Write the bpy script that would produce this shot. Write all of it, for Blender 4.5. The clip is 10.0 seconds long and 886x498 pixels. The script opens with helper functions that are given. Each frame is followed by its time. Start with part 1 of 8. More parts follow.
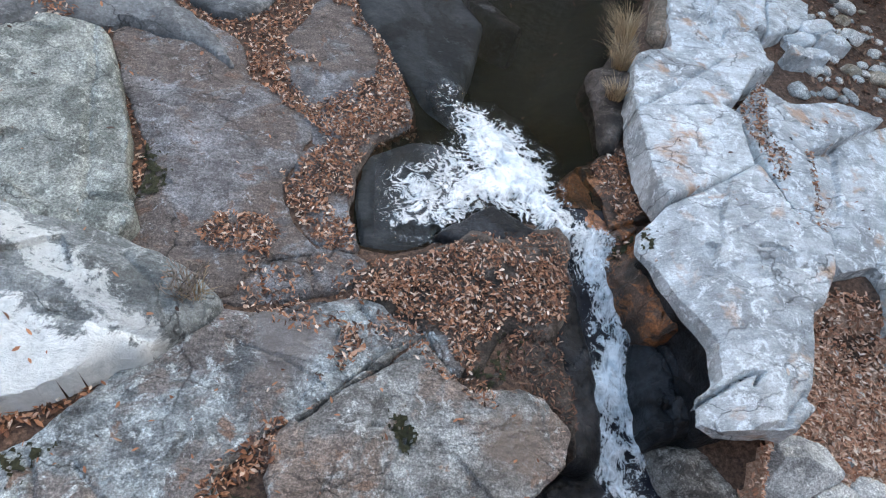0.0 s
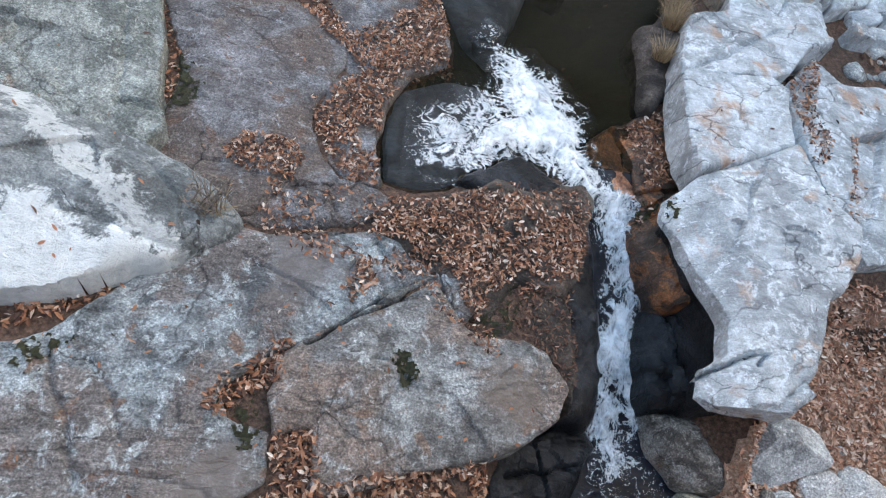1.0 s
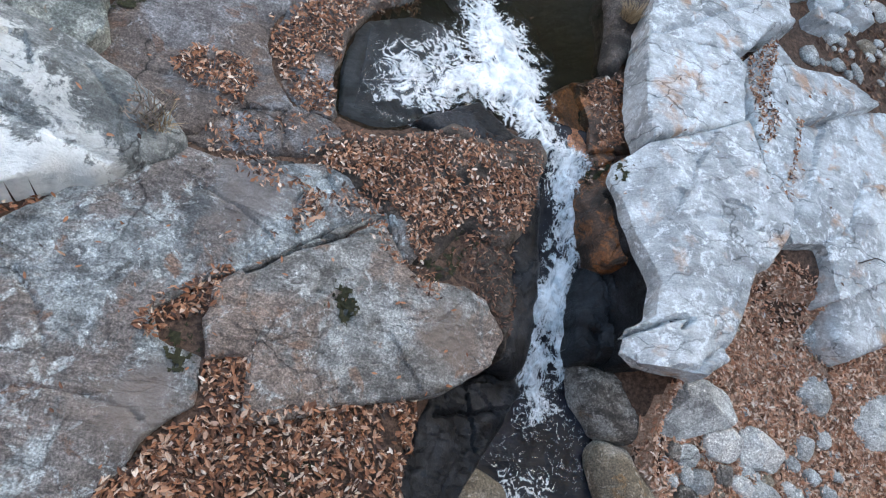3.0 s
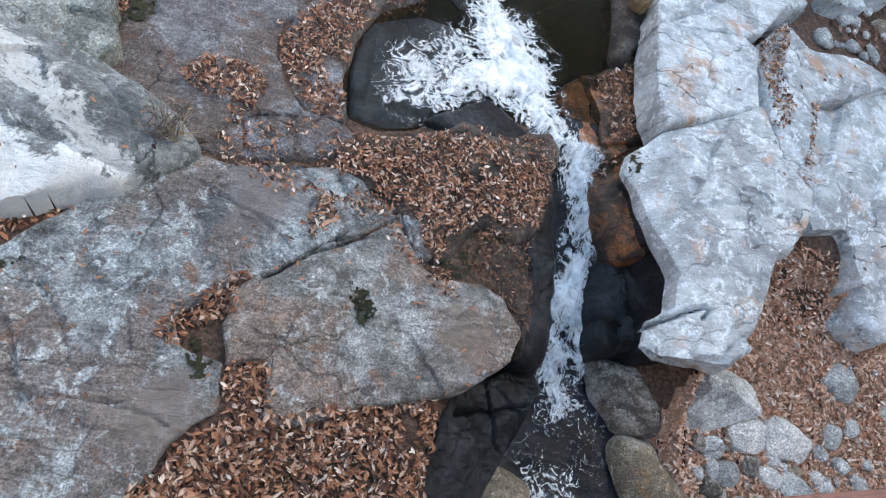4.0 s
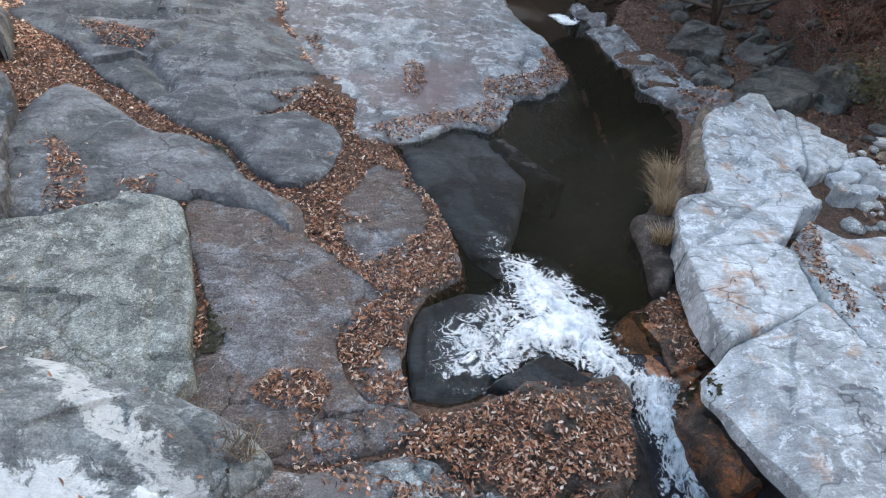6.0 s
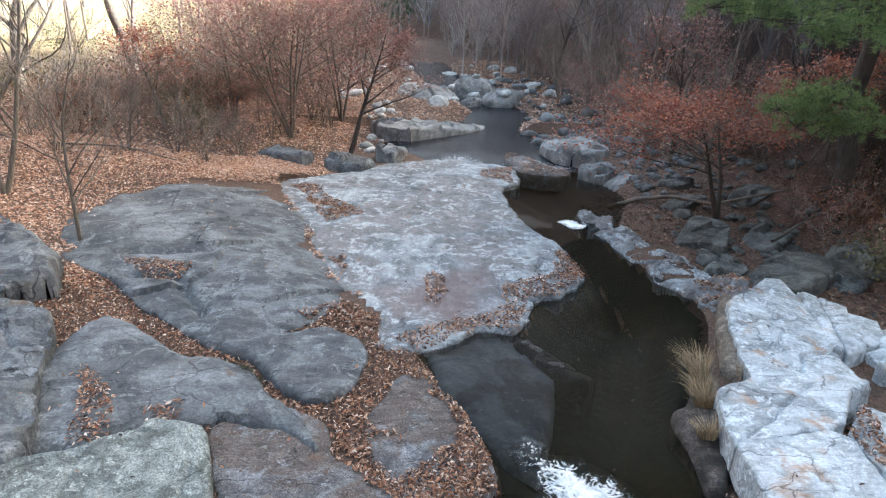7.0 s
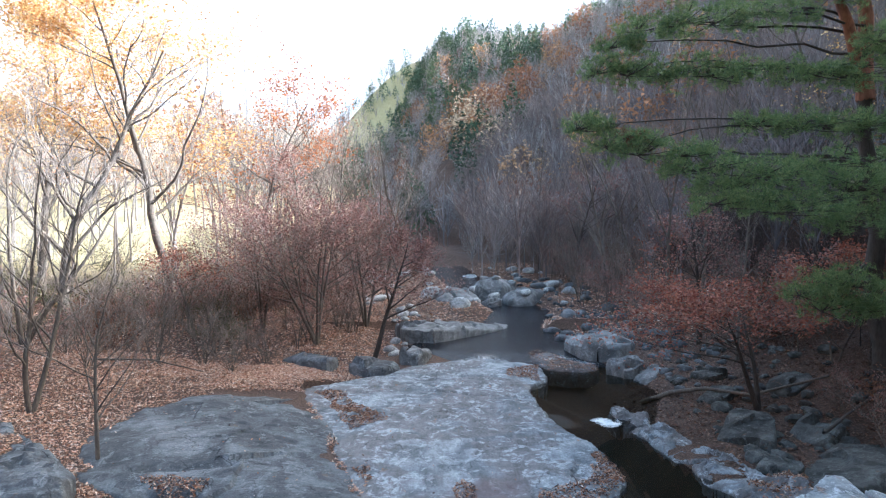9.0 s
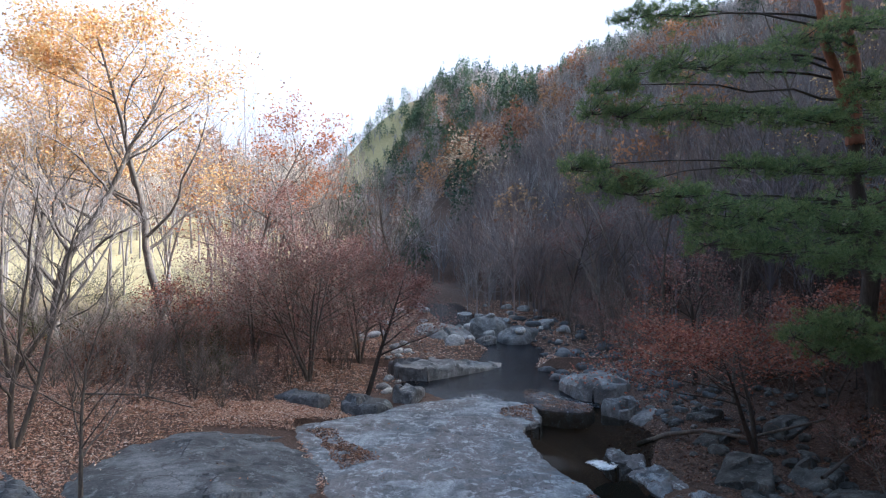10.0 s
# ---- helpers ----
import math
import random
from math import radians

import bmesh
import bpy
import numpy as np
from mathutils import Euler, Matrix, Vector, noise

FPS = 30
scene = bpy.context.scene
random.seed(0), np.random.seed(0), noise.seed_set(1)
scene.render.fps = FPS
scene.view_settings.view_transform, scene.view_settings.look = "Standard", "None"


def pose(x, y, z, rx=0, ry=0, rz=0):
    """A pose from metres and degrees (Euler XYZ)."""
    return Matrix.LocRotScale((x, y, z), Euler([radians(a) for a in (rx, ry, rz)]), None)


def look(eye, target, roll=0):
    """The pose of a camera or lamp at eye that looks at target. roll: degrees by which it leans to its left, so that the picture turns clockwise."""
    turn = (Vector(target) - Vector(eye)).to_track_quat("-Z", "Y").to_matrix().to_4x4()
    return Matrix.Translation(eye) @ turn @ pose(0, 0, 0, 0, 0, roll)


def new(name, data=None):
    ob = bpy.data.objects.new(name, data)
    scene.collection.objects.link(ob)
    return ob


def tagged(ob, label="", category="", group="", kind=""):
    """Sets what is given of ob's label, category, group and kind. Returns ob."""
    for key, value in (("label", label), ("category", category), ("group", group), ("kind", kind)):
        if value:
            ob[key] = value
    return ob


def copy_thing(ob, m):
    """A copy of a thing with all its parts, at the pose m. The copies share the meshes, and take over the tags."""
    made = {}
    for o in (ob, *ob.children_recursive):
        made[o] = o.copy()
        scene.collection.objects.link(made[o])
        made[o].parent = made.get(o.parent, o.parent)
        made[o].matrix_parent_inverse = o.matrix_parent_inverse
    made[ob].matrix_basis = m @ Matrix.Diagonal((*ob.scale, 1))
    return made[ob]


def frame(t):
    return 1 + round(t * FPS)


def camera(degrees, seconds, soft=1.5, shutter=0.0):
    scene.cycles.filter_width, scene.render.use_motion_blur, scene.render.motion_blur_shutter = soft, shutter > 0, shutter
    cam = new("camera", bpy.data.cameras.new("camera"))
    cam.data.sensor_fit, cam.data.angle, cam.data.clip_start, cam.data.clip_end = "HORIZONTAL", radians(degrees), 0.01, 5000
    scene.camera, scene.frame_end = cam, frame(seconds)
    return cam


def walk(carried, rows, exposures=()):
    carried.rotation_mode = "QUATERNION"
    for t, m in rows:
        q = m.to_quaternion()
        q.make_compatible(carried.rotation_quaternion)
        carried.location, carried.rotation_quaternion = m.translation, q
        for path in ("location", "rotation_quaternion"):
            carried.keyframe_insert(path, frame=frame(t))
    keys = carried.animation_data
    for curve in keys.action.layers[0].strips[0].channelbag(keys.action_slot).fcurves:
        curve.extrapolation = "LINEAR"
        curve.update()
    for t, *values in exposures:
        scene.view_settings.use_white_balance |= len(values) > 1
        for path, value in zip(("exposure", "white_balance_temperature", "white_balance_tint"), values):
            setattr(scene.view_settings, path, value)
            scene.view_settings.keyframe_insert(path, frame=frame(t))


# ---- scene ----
EYE = 6.0
cam = camera(71.6, 10.0, soft=1.2)
PATH = [
    (0.0, pose(0, 0, EYE, 36.80, -11.34, -3.10)),
    (0.5, pose(0, 0, EYE, 32.84, -13.73, 0.22)),
    (1.0, pose(0, 0, EYE, 30.10, -13.56, 3.66)),
    (1.5, pose(0, 0, EYE, 28.28, -14.02, 5.50)),
    (2.0, pose(0, 0, EYE, 26.54, -14.53, 6.27)),
    (2.5, pose(0, 0, EYE, 24.38, -17.48, 6.80)),
    (2.7, pose(0, 0, EYE, 24.15, -18.85, 6.57)),
    (3.8, pose(0, 0, EYE, 23.95, -21.16, 4.96)),
    (4.0, pose(0, 0, EYE, 24.32, -18.19, 4.93)),
    (4.5, pose(0, 0, EYE, 25.08, -16.11, 4.99)),
    (5.0, pose(0, 0, EYE, 30.47, -15.47, 3.57)),
    (5.5, pose(0, 0, EYE, 38.87, -11.81, 0.98)),
    (6.0, pose(0, 0, EYE, 50.49, -6.51, -1.29)),
    (6.2, pose(0, 0, EYE, 55.17, -4.15, -2.22)),
    (7.3, pose(0, 0, EYE, 72.66, -1.94, -0.92)),
    (7.5, pose(0, 0, EYE, 74.29, -2.28, 0.21)),
    (8.0, pose(0, 0, EYE, 81.26, -0.71, 0.65)),
    (8.5, pose(0, 0, EYE, 84.09, -0.94, 1.07)),
    (9.0, pose(0, 0, EYE, 88.07, 0.75, 0.44)),
    (9.5, pose(0, 0, EYE, 90.99, 0.43, 0.90)),
    (10.0, pose(0, 0, EYE, 91.50, 0.00, 0.00)),
]
EXPOSURES = [(0.0, 2.36, 5780, 12), (5.0, 2.38, 5740, 12), (6.0, 2.26, 5720, 12), (7.5, 2.57, 5600, 9), (8.5, 2.22, 5250, 9), (9.2, 1.95, 5050, 10), (10.0, 1.32, 5050, 13)]
walk(cam, PATH, EXPOSURES)

# world and sun: low sun from behind the right-hand mountain, which shades the gorge
SUN_EL, SUN_AZ = radians(26), radians(77)
world = bpy.data.worlds.new("sky")
scene.world = world
world.use_nodes = True
wn = world.node_tree.nodes
sky = wn.new("ShaderNodeTexSky")
sky.sky_type = "NISHITA"
sky.sun_disc = False
sky.sun_elevation, sky.sun_rotation = SUN_EL, SUN_AZ
sky.dust_density = 10.0
sky.air_density = 2.2
wn["Background"].inputs["Strength"].default_value = 0.15
world.node_tree.links.new(sky.outputs[0], wn["Background"].inputs[0])
sun = new("sun", bpy.data.lights.new("sun", "SUN"))
sun.data.energy, sun.data.angle, sun.data.color = 5.0, radians(0.6), (1.0, 0.9, 0.76)
sun_from = Vector((math.sin(SUN_AZ) * math.cos(SUN_EL), math.cos(SUN_AZ) * math.cos(SUN_EL), math.sin(SUN_EL)))
sun.matrix_world = look(sun_from * 300, (0, 0, 0))


# ---- small tools ----
def hash2(ix, iy, seed):
    h = (ix.astype(np.int64) * 374761393 + iy.astype(np.int64) * 668265263 + seed * 1442695041) & 0xFFFFFFFF
    h = ((h ^ (h >> 13)) * 1274126177) & 0xFFFFFFFF
    return ((h ^ (h >> 16)) & 0xFFFF) / 65535.0


def vnoise(x, y, seed=0):
    x, y = np.asarray(x, float), np.asarray(y, float)
    ix, iy = np.floor(x), np.floor(y)
    fx, fy = x - ix, y - iy
    fx, fy = fx * fx * (3 - 2 * fx), fy * fy * (3 - 2 * fy)
    a, b = hash2(ix, iy, seed), hash2(ix + 1, iy, seed)
    c, d = hash2(ix, iy + 1, seed), hash2(ix + 1, iy + 1, seed)
    return (a + (b - a) * fx) * (1 - fy) + (c + (d - c) * fx) * fy


def fbm(x, y, size, seed=0, octaves=4):
    """Noise about 0, from -1 to 1, with lumps of about the given size."""
    total, amp, norm, f = 0.0, 1.0, 0.0, 1.0 / size
    for k in range(octaves):
        total = total + amp * (vnoise(x * f + 17.3 * k, y * f - 9.1 * k, seed + k) * 2 - 1)
        norm += amp
        amp, f = amp * 0.5, f * 2.03
    return total / norm


def smooth(a, b, v):
    u = np.clip((v - a) / (b - a), 0, 1)
    return u * u * (3 - 2 * u)


def rounded(poly, times=1):
    """The closed outline with its corners cut."""
    p = np.array(poly, float)
    for _ in range(times):
        q = np.roll(p, -1, 0)
        p = np.stack([p * 0.86 + q * 0.14, p * 0.14 + q * 0.86], 1).reshape(-1, 2)
    return p


def inside_by(poly, x, y):
    """Distance to the outline, positive inside."""
    p = np.asarray(poly, float)
    q = np.roll(p, -1, 0)
    best = np.full(np.shape(x), 1e9)
    flip = np.zeros(np.shape(x), bool)
    for (ax, ay), (bx, by) in zip(p, q):
        dx, dy = bx - ax, by - ay
        u = np.clip(((x - ax) * dx + (y - ay) * dy) / (dx * dx + dy * dy + 1e-12), 0, 1)
        best = np.minimum(best, (x - ax - u * dx) ** 2 + (y - ay - u * dy) ** 2)
        if abs(dy) > 1e-12:
            flip ^= ((ay > y) != (by > y)) & (x < ax + (y - ay) / dy * dx)
    return np.where(flip, 1, -1) * np.sqrt(best)


def line_gap(points, x, y):
    """Distance to an open line."""
    best = np.full(np.shape(x), 1e9)
    for (ax, ay), (bx, by) in zip(points, points[1:]):
        dx, dy = bx - ax, by - ay
        u = np.clip(((x - ax) * dx + (y - ay) * dy) / (dx * dx + dy * dy + 1e-12), 0, 1)
        best = np.minimum(best, (x - ax - u * dx) ** 2 + (y - ay - u * dy) ** 2)
    return np.sqrt(best)


def mesh_from(name, verts, faces, material, shade=True):
    me = bpy.data.meshes.new(name)
    me.from_pydata(np.asarray(verts, float).tolist(), [], [list(map(int, f)) for f in faces])
    if shade:
        me.polygons.foreach_set("use_smooth", [True] * len(me.polygons))
    me.materials.append(material)
    me.update()
    return me


def part(name, me, parent, label=""):
    ob = new(name, me)
    ob.parent = parent
    return tagged(ob, label)


def empty_thing(name, at):
    ob = new(name)
    ob.location = at
    ob.empty_display_size = 0.2
    return ob


# ---- materials ----
class Mat:
    """A Principled material and a few node shortcuts."""

    def __init__(self, name, rough=0.8, made=None, size_by=1.0):
        self.size_by = size_by
        self.m = made or bpy.data.materials.new(name)
        self.m.use_nodes = True
        self.t = self.m.node_tree
        self.p = self.t.nodes["Principled BSDF"]
        if not made:
            self.p.inputs["Roughness"].default_value = rough
        self.geo = self.t.nodes.new("ShaderNodeNewGeometry")
        self.place = self.geo.outputs["Position"]

    def link(self, a, b):
        self.t.links.new(a, b)

    def noise(self, size, detail=4.0, rough=0.55, stretch=None, distort=0.0):
        n = self.t.nodes.new("ShaderNodeTexNoise")
        n.inputs["Scale"].default_value = 1.0 / (size * self.size_by)
        n.inputs["Detail"].default_value = detail
        n.inputs["Roughness"].default_value = rough
        n.inputs["Distortion"].default_value = distort
        if stretch:
            k = self.t.nodes.new("ShaderNodeMapping")
            k.inputs["Rotation"].default_value = (0, 0, radians(stretch[3]) if len(stretch) > 3 else 0)
            k.inputs["Scale"].default_value = stretch[:3]
            self.link(self.place, k.inputs[0])
            self.link(k.outputs[0], n.inputs["Vector"])
        else:
            self.link(self.place, n.inputs["Vector"])
        return n.outputs["Fac"]

    def ramp(self, value, stops):
        r = self.t.nodes.new("ShaderNodeValToRGB")
        while len(r.color_ramp.elements) < len(stops):
            r.color_ramp.elements.new(0.5)
        for e, (pos, col) in zip(r.color_ramp.elements, stops):
            e.position = pos
            e.color = (*col, 1) if len(col) == 3 else (col[0], col[0], col[0], 1)
        self.link(value, r.inputs[0])
        return r.outputs[0]

    def mix(self, fac, a, b, how="MIX"):
        n = self.t.nodes.new("ShaderNodeMix")
        n.data_type, n.blend_type = "RGBA", how
        for value, socket in ((fac, n.inputs[0]), (a, n.inputs[6]), (b, n.inputs[7])):
            if isinstance(value, (int, float)):
                socket.default_value = value
            elif isinstance(value, tuple):
                socket.default_value = (*value, 1)
            else:
                self.link(value, socket)
        return n.outputs[2]

    def colour(self, socket):
        self.link(socket, self.p.inputs["Base Color"])

    def bump(self, value, strength, distance):
        b = self.t.nodes.new("ShaderNodeBump")
        b.inputs["Strength"].default_value = strength
        b.inputs["Distance"].default_value = distance
        self.link(value, b.inputs["Height"])
        old = [l.from_socket for l in self.t.links if l.to_socket == self.p.inputs["Normal"]]
        if old:
            self.link(old[0], b.inputs["Normal"])
        self.link(b.outputs[0], self.p.inputs["Normal"])


def rock_material(name, dark, mid, pale, lichen=0.4, stain=0.3, stain_col=(0.30, 0.15, 0.07), streak=None, rough=0.85, joint=0.5, relief=1.0, mottle=1.0, zone=None, long_joints=False, scale=1.0, flaky=0.7, blotch=False):
    """Granite: cloudy greys, crystalline speckle, pale lichen, rusty stains, hairline joints."""
    m = Mat(name, rough, size_by=scale)
    shade = lambda c, k: tuple(min(1.0, v * k) for v in c)
    big = m.noise(0.6, 8, 0.64, distort=0.7)
    base = m.ramp(big, [(0.32, shade(dark, 0.85)), (0.44, dark), (0.52, mid), (0.64, pale)])
    base = m.mix(0.75, base, m.ramp(m.noise(1.9, 5, 0.6, distort=0.4), [(0.34, (0.68,)), (0.5, (1.0,)), (0.66, (1.25,))]), "MULTIPLY")
    if zone:
        area = m.ramp(m.noise(1.2, 7, 0.64, distort=0.6), [(0.475, (0,)), (0.525, (0.9,))])
        base = m.mix(area, base, m.ramp(m.noise(0.2, 6, 0.7), [(0.35, shade(zone, 0.7)), (0.65, shade(zone, 1.3))]))
    way = streak or (0.7, 1.7, 1, 20)
    bands = m.ramp(m.noise(0.34, 9, 0.7, stretch=way, distort=0.9), [(0.34, (0.62,)), (0.5, (1.0,)), (0.66, (1.28,))])
    base = m.mix((0.45 + 0.4 * mottle) * (1.0 if streak else 0.5), base, bands, "MULTIPLY")
    flake = m.noise(0.13, 7, 0.68, stretch=way, distort=1.4)
    base = m.mix(flaky, base, m.ramp(flake, [(0.34, (0.66,)), (0.47, (0.98,)), (0.55, (1.04,)), (0.68, (1.3,))]), "MULTIPLY")
    patch = m.ramp(m.noise(0.26, 9, 0.72, distort=0.9), [(0.60 - 0.2 * lichen, (0,)), (0.65 - 0.16 * lichen, (1,))])
    soft = m.ramp(m.noise(0.09, 8, 0.78), [(0.45, (0,)), (0.53, (0.85,))])
    base = m.mix(m.mix(1.0, patch, soft, "MULTIPLY"), base, shade(pale, 1.28))
    if blotch:
        rust = m.ramp(m.noise(0.55, 4, 0.55, distort=0.4), [(0.69 - 0.2 * stain, (0,)), (0.80 - 0.2 * stain, (0.85,))])
    else:
        rust = m.ramp(m.noise(0.36, 7, 0.66, distort=0.7), [(0.67 - 0.2 * stain, (0,)), (0.72 - 0.19 * stain, (0.85,))])
    base = m.mix(rust, base, m.ramp(flake, [(0.36, shade(stain_col, 0.75)), (0.62, shade(stain_col, 1.35))]))
    fine = m.ramp(m.noise(0.035, 5, 0.8), [(0.39, (0.55,)), (0.47, (0.95,)), (0.53, (1.05,)), (0.61, (1.5,))])
    base = m.mix(min(1.0, 0.85 * mottle), base, fine, "MULTIPLY")
    grit = m.ramp(m.noise(0.02, 3, 0.75), [(0.38, (0.5,)), (0.5, (1.0,)), (0.60, (1.6,))])
    base = m.mix(min(1.0, 0.75 * mottle), base, grit, "MULTIPLY")
    specks = m.ramp(m.noise(0.07, 8, 0.8), [(0.33, (0.28,)), (0.39, (1.0,))])
    base = m.mix(0.7, base, specks, "MULTIPLY")
    v = m.t.nodes.new("ShaderNodeTexVoronoi")
    v.feature = "DISTANCE_TO_EDGE"
    v.inputs["Scale"].default_value = 1.1
    w = m.t.nodes.new("ShaderNodeTexNoise")
    w.inputs["Scale"].default_value = 3.0
    w.inputs["Detail"].default_value = 6
    m.link(m.place, w.inputs["Vector"])
    bent = m.t.nodes.new("ShaderNodeVectorMath")
    bent.operation = "MULTIPLY_ADD"
    m.link(w.outputs["Color"], bent.inputs[0])
    bent.inputs[1].default_value = (0.35, 0.35, 0.35)
    m.link(m.place, bent.inputs[2])
    k = m.t.nodes.new("ShaderNodeMapping")
    k.inputs["Rotation"].default_value = (0, 0, radians(35))
    k.inputs["Scale"].default_value = (0.5, 1.5, 1) if long_joints else (0.7, 1.1, 1)
    m.link(bent.outputs[0], k.inputs[0])
    m.link(k.outputs[0], v.inputs["Vector"])
    some = m.ramp(m.noise(1.1, 3), [(0.58 - 0.25 * joint, (0,)), (0.66 - 0.2 * joint, (1,))])
    line = m.ramp(v.outputs["Distance"], [(0.0, (0,)), (0.014, (1,))])
    line = m.mix(some, (1.0, 1.0, 1.0), line)
    base = m.mix(0.65, base, line, "MULTIPLY")
    m.colour(base)
    m.bump(line, 0.6, 0.02)
    m.bump(m.noise(0.28, 9, 0.66, distort=0.6), 0.7 * relief, 0.07)
    m.bump(flake, flaky * relief, 0.03)
    m.bump(m.noise(0.05, 7, 0.8), 0.6 * relief, 0.014)
    return m.m


BLUE_GRANITE = rock_material("granite_blue_grey", (0.11, 0.119, 0.127), (0.215, 0.24, 0.252), (0.36, 0.40, 0.42), 0.42, 0.36, (0.17, 0.105, 0.075), streak=(0.6, 2.2, 1, 25), zone=(0.165, 0.147, 0.14), mottle=0.95, flaky=1.0)
GREY_GRANITE = rock_material("granite_grey", (0.12, 0.118, 0.114), (0.205, 0.21, 0.208), (0.33, 0.345, 0.345), 0.35, 0.42, (0.19, 0.125, 0.09), zone=(0.19, 0.152, 0.13), mottle=1.0, flaky=0.95)
GREEN_GRANITE = rock_material("granite_greenish", (0.11, 0.125, 0.12), (0.18, 0.20, 0.195), (0.26, 0.285, 0.275), 0.35, 0.12, (0.15, 0.11, 0.08), streak=(1.5, 0.7, 1, 10))
PURPLE_SLAB = rock_material("granite_purplish", (0.095, 0.092, 0.096), (0.142, 0.14, 0.147), (0.21, 0.22, 0.24), 0.2, 0.42, (0.11, 0.07, 0.052), streak=(0.7, 2.0, 1, -20), zone=(0.105, 0.085, 0.075))
WHITE_GRANITE = rock_material("granite_white", (0.33, 0.355, 0.375), (0.44, 0.475, 0.50), (0.57, 0.61, 0.64), 0.5, 0.5, (0.38, 0.25, 0.165), streak=(0.55, 2.6, 1, 35), joint=0.8, mottle=0.3, long_joints=True, flaky=0.5, blotch=True)
TAN_GRANITE = rock_material("granite_tan", (0.13, 0.105, 0.08), (0.19, 0.155, 0.12), (0.27, 0.225, 0.18), 0.2, 0.2, (0.16, 0.10, 0.06), streak=(1.5, 0.7, 1, 10))
PALE_BOULDER = rock_material("granite_pale", (0.11, 0.124, 0.13), (0.18, 0.202, 0.212), (0.28, 0.31, 0.32), 0.4, 0.06, (0.2, 0.15, 0.11), streak=(0.8, 2.2, 1, -30), joint=0.2, mottle=0.6)


def pale_face(material):
    """White crust on the lower face of the boulder and a pale band down its back."""
    t = material.node_tree
    m = Mat("", made=material)
    old = m.p.inputs["Base Color"].links[0].from_socket
    warp = m.ramp(m.noise(0.4, 10, 0.8, distort=0.5), [(0.3, (0,)), (0.7, (1,))])
    sep = t.nodes.new("ShaderNodeSeparateXYZ")
    m.link(m.place, sep.inputs[0])

    def plane(kx, ky, k0, kw):
        a = t.nodes.new("ShaderNodeMath"); a.operation = "MULTIPLY"; m.link(sep.outputs[0], a.inputs[0]); a.inputs[1].default_value = kx
        c = t.nodes.new("ShaderNodeMath"); c.operation = "MULTIPLY_ADD"; m.link(sep.outputs[1], c.inputs[0]); c.inputs[1].default_value = ky; m.link(a.outputs[0], c.inputs[2])
        d = t.nodes.new("ShaderNodeMath"); d.operation = "MULTIPLY_ADD"; m.link(warp, d.inputs[0]); d.inputs[1].default_value = kw; m.link(c.outputs[0], d.inputs[2])
        e = t.nodes.new("ShaderNodeMath"); e.operation = "ADD"; m.link(d.outputs[0], e.inputs[0]); e.inputs[1].default_value = k0
        return e.outputs[0]

    face = m.ramp(plane(-0.05, -1.0, 2.80, 0.55), [(0.30, (0,)), (0.36, (1,))])
    band = m.ramp(plane(0.6, 0.8, -1.08, 0.65), [(0.38, (0,)), (0.46, (0.6,)), (0.60, (0.6,)), (0.67, (0,))])
    white = m.ramp(m.noise(0.12, 8, 0.75), [(0.3, (0.34, 0.38, 0.40)), (0.42, (0.62, 0.67, 0.69)), (0.7, (0.80, 0.84, 0.86))])
    m.colour(m.mix(m.mix(1.0, face, band, "LIGHTEN"), old, white))


BROWN_ROCK = rock_material("rock_brown", (0.028, 0.022, 0.018), (0.066, 0.052, 0.043), (0.12, 0.102, 0.09), 0.15, 0.4, (0.085, 0.038, 0.02))
STAINED_ROCK = rock_material("rock_rust_stained", (0.036, 0.023, 0.016), (0.085, 0.046, 0.028), (0.15, 0.092, 0.062), 0.0, 0.75, (0.27, 0.105, 0.034), rough=0.4, mottle=0.9, flaky=0.9)
RUST_BED = rock_material("rock_rust_wet", (0.10, 0.04, 0.02), (0.26, 0.105, 0.042), (0.42, 0.19, 0.08), 0.0, 0.5, (0.5, 0.2, 0.06), rough=0.3)
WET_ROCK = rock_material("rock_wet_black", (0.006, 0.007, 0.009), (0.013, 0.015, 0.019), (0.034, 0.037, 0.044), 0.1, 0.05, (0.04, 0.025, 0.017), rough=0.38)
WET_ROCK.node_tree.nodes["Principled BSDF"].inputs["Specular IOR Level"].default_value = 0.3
DOME_ROCK = rock_material("granite_dusk_grey", (0.06, 0.066, 0.072), (0.098, 0.106, 0.115), (0.16, 0.172, 0.184), 0.35, 0.15, (0.12, 0.09, 0.07), streak=(0.5, 1.9, 1, 8), mottle=0.5, scale=2.0, flaky=0.55, relief=0.8)
APRON_ROCK = rock_material("granite_apron", (0.135, 0.147, 0.16), (0.21, 0.23, 0.248), (0.32, 0.345, 0.365), 0.5, 0.22, (0.15, 0.115, 0.095), streak=(2.2, 0.4, 1, -18), mottle=0.35, relief=0.7, joint=0.5, zone=(0.15, 0.145, 0.148), scale=2.2, flaky=0.5)
# grey rock, lightened and blued to carry the sky reflected in the pool
SHELF_ROCK = rock_material("shelf_grey_sky_tint", (0.11, 0.122, 0.142), (0.165, 0.185, 0.215), (0.23, 0.258, 0.295), 0.1, 0.2, (0.12, 0.09, 0.06), joint=0.2, relief=0.4, mottle=0.2, scale=2.0)
COBBLE = rock_material("cobble_grey", (0.26, 0.268, 0.268), (0.38, 0.392, 0.392), (0.50, 0.515, 0.505), 0.2, 0.1, (0.18, 0.13, 0.1), joint=0.1, relief=0.6)
